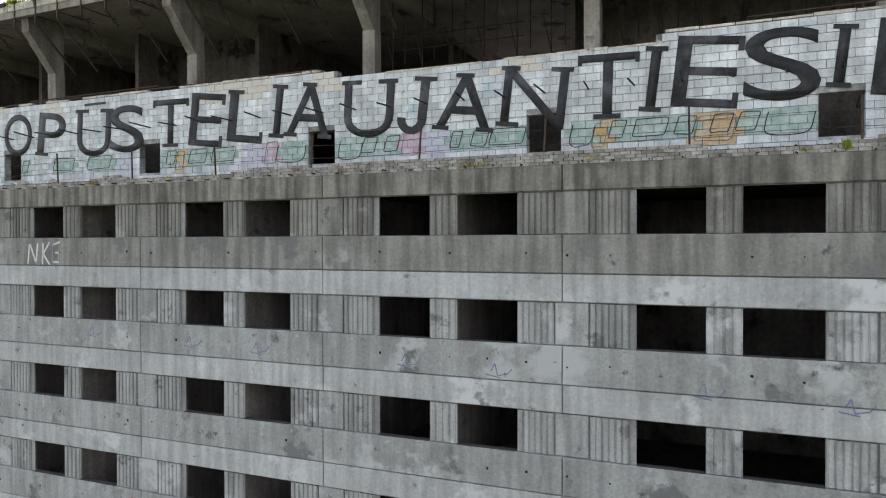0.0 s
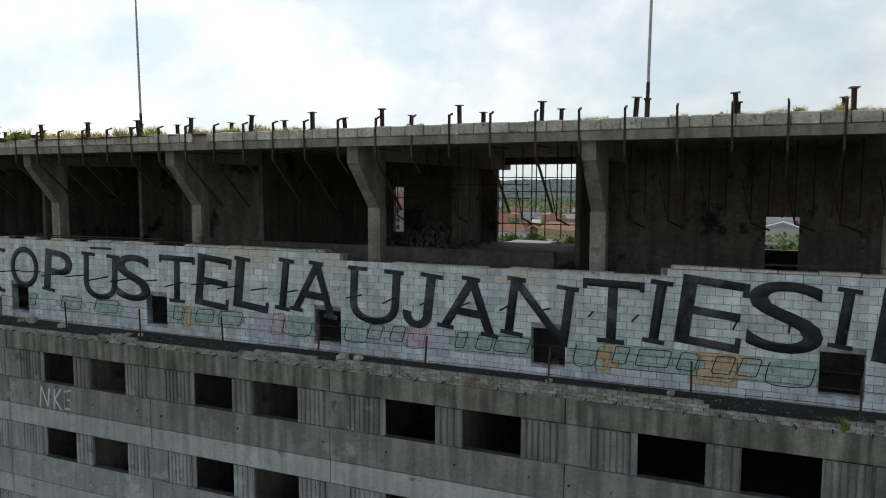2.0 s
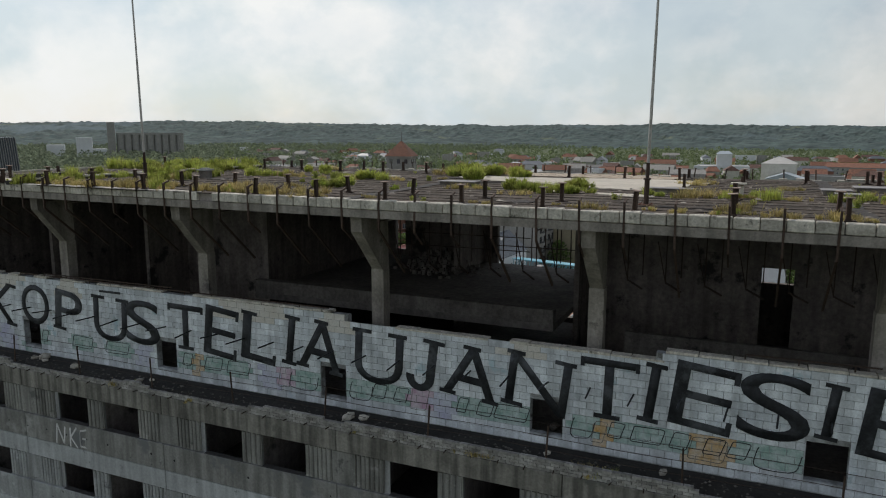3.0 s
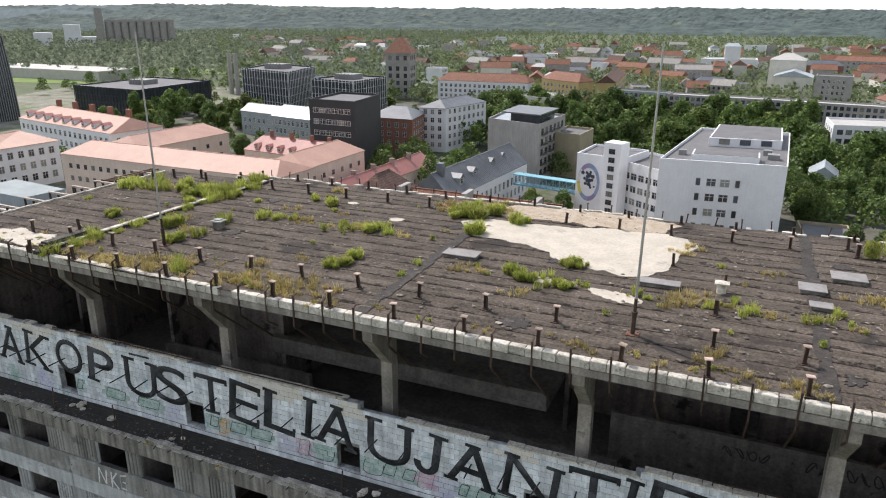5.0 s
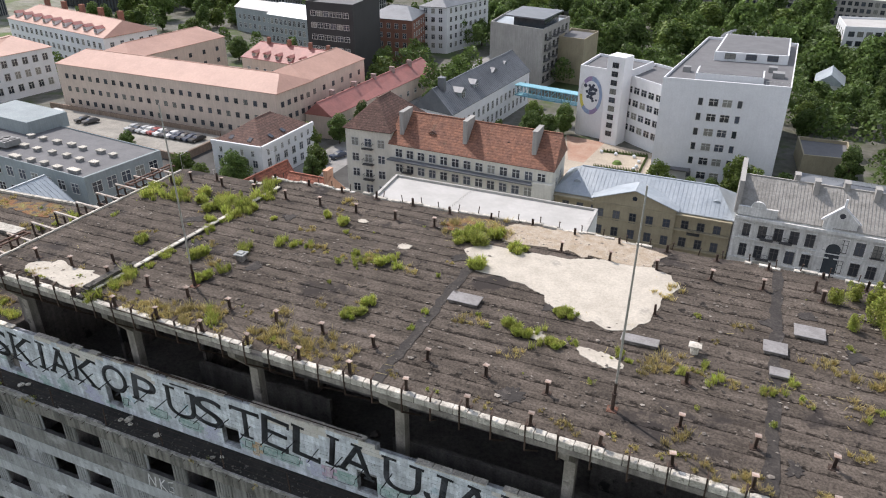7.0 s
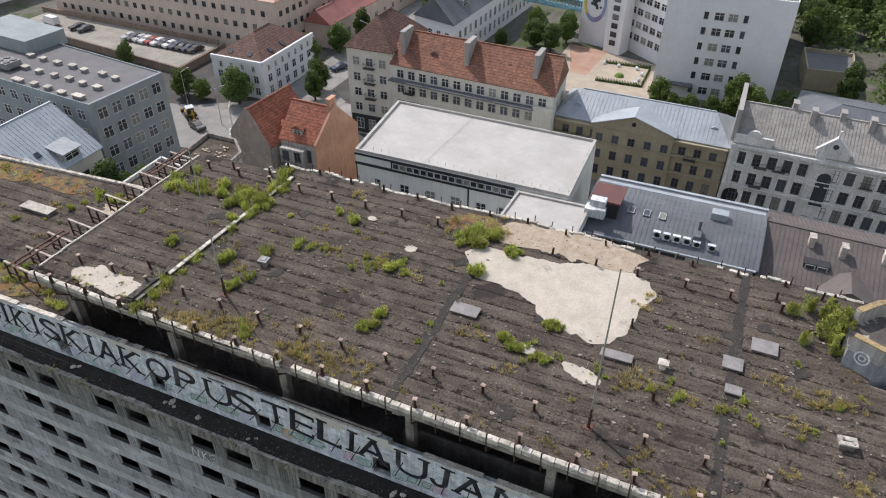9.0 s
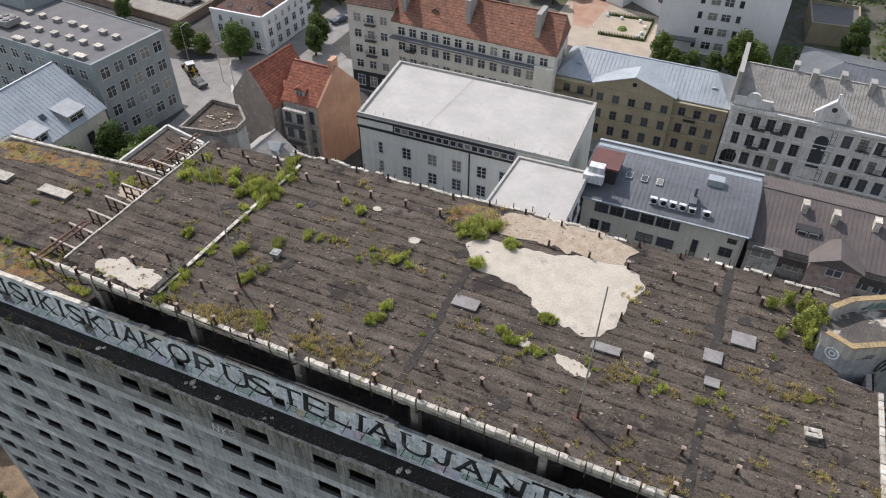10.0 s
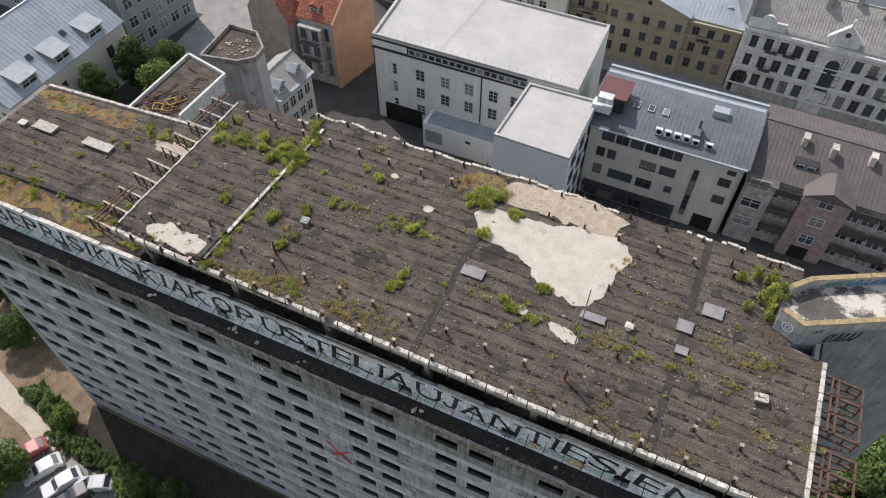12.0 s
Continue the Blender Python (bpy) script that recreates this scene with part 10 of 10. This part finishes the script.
def woods(name, label, n, place, h0, h1, material, clumps=14, leaf=0.18):
    """Far woods: rough leafy clumps, one mesh."""
    r = random.Random(len(name) + n)
    verts, faces = [], []
    for _ in range(n):
        x, y, z = place(r)
        if y < 1000 and not clear(x, y):
            continue
        h = r.uniform(h0, h1)
        w = h * r.uniform(0.35, 0.55)
        for _ in range(clumps):
            a, u = r.uniform(0, math.tau), r.random()
            zz = h * (0.3 + 0.7 * u)
            rr = w * math.sqrt(r.random()) * (1.1 - 0.7 * u)
            c = Vector((x + rr * math.cos(a), y + rr * math.sin(a), z + zz))
            s = h * leaf * r.uniform(0.7, 1.3)
            t1 = Vector((r.gauss(0, 1), r.gauss(0, 1), r.gauss(0, 0.6))).normalized() * s
            t2 = t1.cross(Vector((r.gauss(0, 1), r.gauss(0, 1), r.gauss(0, 1)))).normalized() * s * 0.8
            i = len(verts)
            verts += [c - t1 - t2 * 0.3, c + t2, c + t1 - t2 * 0.3, c - t2]
            faces += [(i, i + 1, i + 2), (i, i + 2, i + 3)]
    me = bpy.data.meshes.new(name)
    me.from_pydata(verts, [], faces)
    me.materials.append(material)
    return tagged(new(name, me), label, "woods", kind="stuff")


def yard_place(r):
    k = r.random()
    if k < 0.32:
        return r.uniform(-72, 26), r.uniform(210, 385), 0
    if k < 0.55:
        return r.uniform(10, 85), r.uniform(150, 330), 0
    if k < 0.75:
        return r.uniform(-140, -82), r.uniform(195, 400), 0
    if k < 0.87:
        return r.uniform(-300, -60), r.uniform(158, 420), 0
    return r.uniform(-470, -260), r.uniform(330, 560), 0


woods("courtyard_trees", "green garden and courtyard trees between the houses", 520, yard_place, 6, 11.5, M["leaf"], 300, 0.05)


def town_place(r):
    y = 395 + 1500 * r.random() ** 1.2
    return r.uniform(-0.85 * y, 0.2 * y), y, 0


woods("town_trees", "many far green trees between the houses", 5000, town_place, 7, 13, M["leaf_hazed"], 22, 0.115)


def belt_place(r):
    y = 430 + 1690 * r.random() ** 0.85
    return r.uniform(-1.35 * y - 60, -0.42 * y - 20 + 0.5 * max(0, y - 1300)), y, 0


woods("river_woods", "dense far woods along the river", 6200, belt_place, 7, 15, M["wood_hazed"], 20, 0.12)

# wooded valley slopes and the ridge beyond
def hill_height(a, d, x, y):
    rise = max(0.0, min(1.0, (d - 2050) / 850))
    h = (74 + 16 * noise.noise(Vector((a * 2.2, 3, 1))) - 22 * max(0, a)) * rise ** 0.75
    return h + (9 * noise.noise(Vector((x * 0.005, y * 0.005, 3))) + 7 * noise.noise(Vector((x * 0.03, y * 0.03, 7))) + 5 * noise.noise(Vector((x * 0.075, y * 0.075, 2)))) * min(1, rise * 3)


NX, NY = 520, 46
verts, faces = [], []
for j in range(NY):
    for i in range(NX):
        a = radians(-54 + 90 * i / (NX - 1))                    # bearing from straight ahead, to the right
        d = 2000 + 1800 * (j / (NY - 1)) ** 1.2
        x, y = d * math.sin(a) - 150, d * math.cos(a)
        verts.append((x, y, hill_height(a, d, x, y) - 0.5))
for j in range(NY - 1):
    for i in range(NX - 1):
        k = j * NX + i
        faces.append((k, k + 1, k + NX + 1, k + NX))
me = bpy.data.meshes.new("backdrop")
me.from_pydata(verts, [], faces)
# the haze of distance is mixed into the slope colours, greyer and bluer
me.materials.append(mat("haze_tinted_woods", (0.066, 0.093, 0.084), (0.040, 0.061, 0.060), 60, 1.0, grain=0.03, grains=0.6, bump=0, spots=[((0.12, 0.14, 0.09), 0.006, 0.62), ((0.09, 0.125, 0.135), 0.002, 0.56)]))
tagged(new("backdrop", me), "wooded valley slopes on the horizon, tinted with distance haze", "hills", kind="structure")
# far works with silos on the slope
works = thing("grain_works", "pale far industrial works with tall silos", "factory", at=pose(-1003, 905, 0, 0, 0, 47))
for k in range(9):
    b = bmesh.new(); rod(b, (6 + 12 * k, 0, 0), (6 + 12 * k, 0, 38), 6.2, n=14); part("silo", b, WALLS["concrete"], works)
b = bmesh.new(); box(b, 0, -5, 38.003, 108, 5, 42); part("conveyor_gallery", b, WALLS["concrete"], works)
b = bmesh.new(); box(b, -14, -8, 0, -2, 10, 60); part("work_tower", b, WALLS["concrete"], works)
for x0, x1, z in ((-106, -80, 22), (-62, -16, 15)):
    b = bmesh.new(); box(b, x0, -10, 0, x1, 12, z); part("works_hall", b, WALLS["white"], works)
b = bmesh.new(); box(b, -62, -8, 15.003, -38, 8, 34); part("works_tower", b, WALLS["white"], works)
b = bmesh.new(); box(b, -230, -340, 0, -60, -300, 8); solid("shed", b, ROOFS["membrane"], "long pale far shed roofs", "shed", at=pose(-420, 760, 0))
b = bmesh.new(); prism(b, [(-480, 505), (-330, 560), (-360, 620), (-560, 560)], -0.3, 0.1); solid("field", b, mat("meadow", (0.17, 0.24, 0.06), (0.13, 0.19, 0.05), 20, 0.95, grain=0.4, grains=0.2), "bright green meadow", "meadow", kind="structure")
b = bmesh.new(); prism(b, [(-560, 380), (-420, 420), (-440, 470), (-600, 440)], -0.3, 0.1); solid("field", b, bpy.data.materials["meadow"], "bright green meadow", "meadow", kind="structure")

# ---- cars ----
car_paint = {}


def paint(name, c):
    if name not in car_paint:
        m = bpy.data.materials.new(name)
        m.use_nodes = True
        p = m.node_tree.nodes["Principled BSDF"]
        p.inputs["Base Color"].default_value = (*c, 1)
        p.inputs["Roughness"].default_value, p.inputs["Coat Weight"].default_value = 0.35, 0.6
        car_paint[name] = m
    return car_paint[name]


TYRE = mat("tyre", (0.02, 0.02, 0.02), None, 1, 0.9, bump=0)


def car(colour, rgb, m, tall=False):
    e = thing("van" if tall else "car", colour + (" parked delivery van" if tall else " parked car beside the kerb"), "van" if tall else "car", at=m, group="parked cars")
    L, W, H = (5.4, 2.0, 2.3) if tall else (4.4, 1.78, 1.45)
    prof = [(-L / 2, 0.35), (-L / 2, 0.75), (-L / 2 + 0.1, 0.95), (-L * 0.2, 1.0), (-L * 0.07, H - 0.06), (L * 0.05, H), (L * 0.3, H - 0.05), (L * 0.44, 1.0), (L / 2, 0.9), (L / 2, 0.35)]
    if tall:
        prof = [(-L / 2, 0.35), (-L / 2, 1.0), (-L * 0.4, 1.25), (-L * 0.28, H - 0.1), (-L * 0.2, H), (L / 2 - 0.1, H), (L / 2, H - 0.15), (L / 2, 0.35)]
    b = bmesh.new()
    lo = [b.verts.new((x, -W / 2 * (0.86 if z > 1.02 else 1), z)) for x, z in prof]
    hi2 = [b.verts.new((x, W / 2 * (0.86 if z > 1.02 else 1), z)) for x, z in prof]
    n = len(prof)
    for i in range(n):
        b.faces.new((lo[i], hi2[i], hi2[(i + 1) % n], lo[(i + 1) % n]))
    b.faces.new(lo); b.faces.new(hi2[::-1])
    bmesh.ops.recalc_face_normals(b, faces=b.faces[:])
    bmesh.ops.bevel(b, geom=b.edges[:], offset=0.05, segments=2, affect="EDGES")
    part("body", b, paint(colour.replace(" ", "_") + "_paint", rgb), e)
    if tall:
        panes = [("windscreen", (-L * 0.385, 0, 1.32), (-L * 0.29, 0, H - 0.18), 1.5)]
    else:
        panes = [("windscreen", (-L * 0.195, 0, 1.05), (-L * 0.08, 0, H - 0.1), 1.35), ("rear_window", (L * 0.32, 0, H - 0.1), (L * 0.425, 0, 1.06), 1.3)]
        for s in (-1, 1):
            b = bmesh.new(); box(b, -L * 0.1, s * W * 0.435 - 0.02, 1.06, L * 0.31, s * W * 0.435 + 0.02, H - 0.14); part("side_window", b, M["glass"], e)
    for nm, a, c, w in panes:
        b = bmesh.new(); bar(b, a, c, w, 0.05); part(nm, b, M["glass"], e)
    for x in (-L * 0.31, L * 0.31):
        for s in (-1, 1):
            b = bmesh.new(); rod(b, (x, s * W * 0.5 - s * 0.2, 0.32), (x, s * W * 0.5 + s * 0.01, 0.32), 0.32, n=14)
            w = part("wheel", b, TYRE, e)
            b = bmesh.new(); rod(b, (x, s * W * 0.5, 0.32), (x, s * W * 0.5 + s * 0.02, 0.32), 0.19, n=10); part("rim", b, M["steel"], w)


COLOURS = [("white", (0.65, 0.65, 0.65)), ("silver", (0.42, 0.43, 0.44)), ("dark grey", (0.05, 0.05, 0.055)), ("black", (0.02, 0.02, 0.022)), ("dark red", (0.30, 0.03, 0.03)), ("dark blue", (0.03, 0.045, 0.08))]
cr = random.Random(9)
for k in range(12):
    f = k / 11
    c = COLOURS[(1, 2, 1, 0, 4, 0, 2, 0, 5, 3, 5, 3)[k]]
    car(*c, pose(-146 + 21.5 * f, 131.6 - 0.4 * f, 1.62, 0, 0, 78 + cr.uniform(-4, 4)))
car("white", (0.65, 0.65, 0.65), pose(-173, 131.5, 1.62, 0, 0, -10), True)
car("black", (0.02, 0.02, 0.022), pose(-163.5, 131.5, 1.62, 0, 0, 70)); car("dark grey", (0.05, 0.05, 0.055), pose(-160.5, 131.2, 1.62, 0, 0, 72))
for k, (x, y, a, c) in enumerate(((-55.6, 9.5, 62, 0), (-52.4, 9.2, 62, 0), (-50.0, 8.8, 62, 3), (-49.0, 10.6, 30, 1), (-58.6, 10.3, 62, 4), (-99.5, 100.6, 158, 3), (-103.5, 103.5, 150, 3), (-89.5, 133, 66, 1), (-88.4, 139, 66, 5), (-47.2, 84, 0, 0), (-39, 200, 20, 5))):
    car(*COLOURS[c], pose(x, y, -0.12 if y > 190 else 0.06 if y < 20 else 0.0 if x < -50 else -0.02, 0, 0, a))
for x, y in ((22, 150), (15.5, 156), (20, 156.5)):
    car(*COLOURS[1], pose(x, y, -0.12, 0, 0, 10))


def street_lamp(x, y, a):
    e = thing("street_lamp", "thin grey street lamp with a curved arm", "street lamp", at=pose(x, y, 0, 0, 0, a), group="street lamps")
    b = bmesh.new(); rod(b, (0, 0, 0), (0, 0, 8), 0.09, 0.06, n=8); rod(b, (0, 0, 8), (1.4, 0, 8.5), 0.05, n=6); part("pole", b, M["steel"], e)
    b = bmesh.new(); box(b, 1.3, -0.12, 8.44, 1.9, 0.12, 8.56); part("lamp_head", b, M["sheet"], e)


for x, y, a in ((-96, 104, 30), (-91, 118, 200), (-97, 133, 10), (-86, 150, 190), (-108, 108, 60), (-88, 98, 120), (-84, 106, 200)):
    street_lamp(x, y, a)
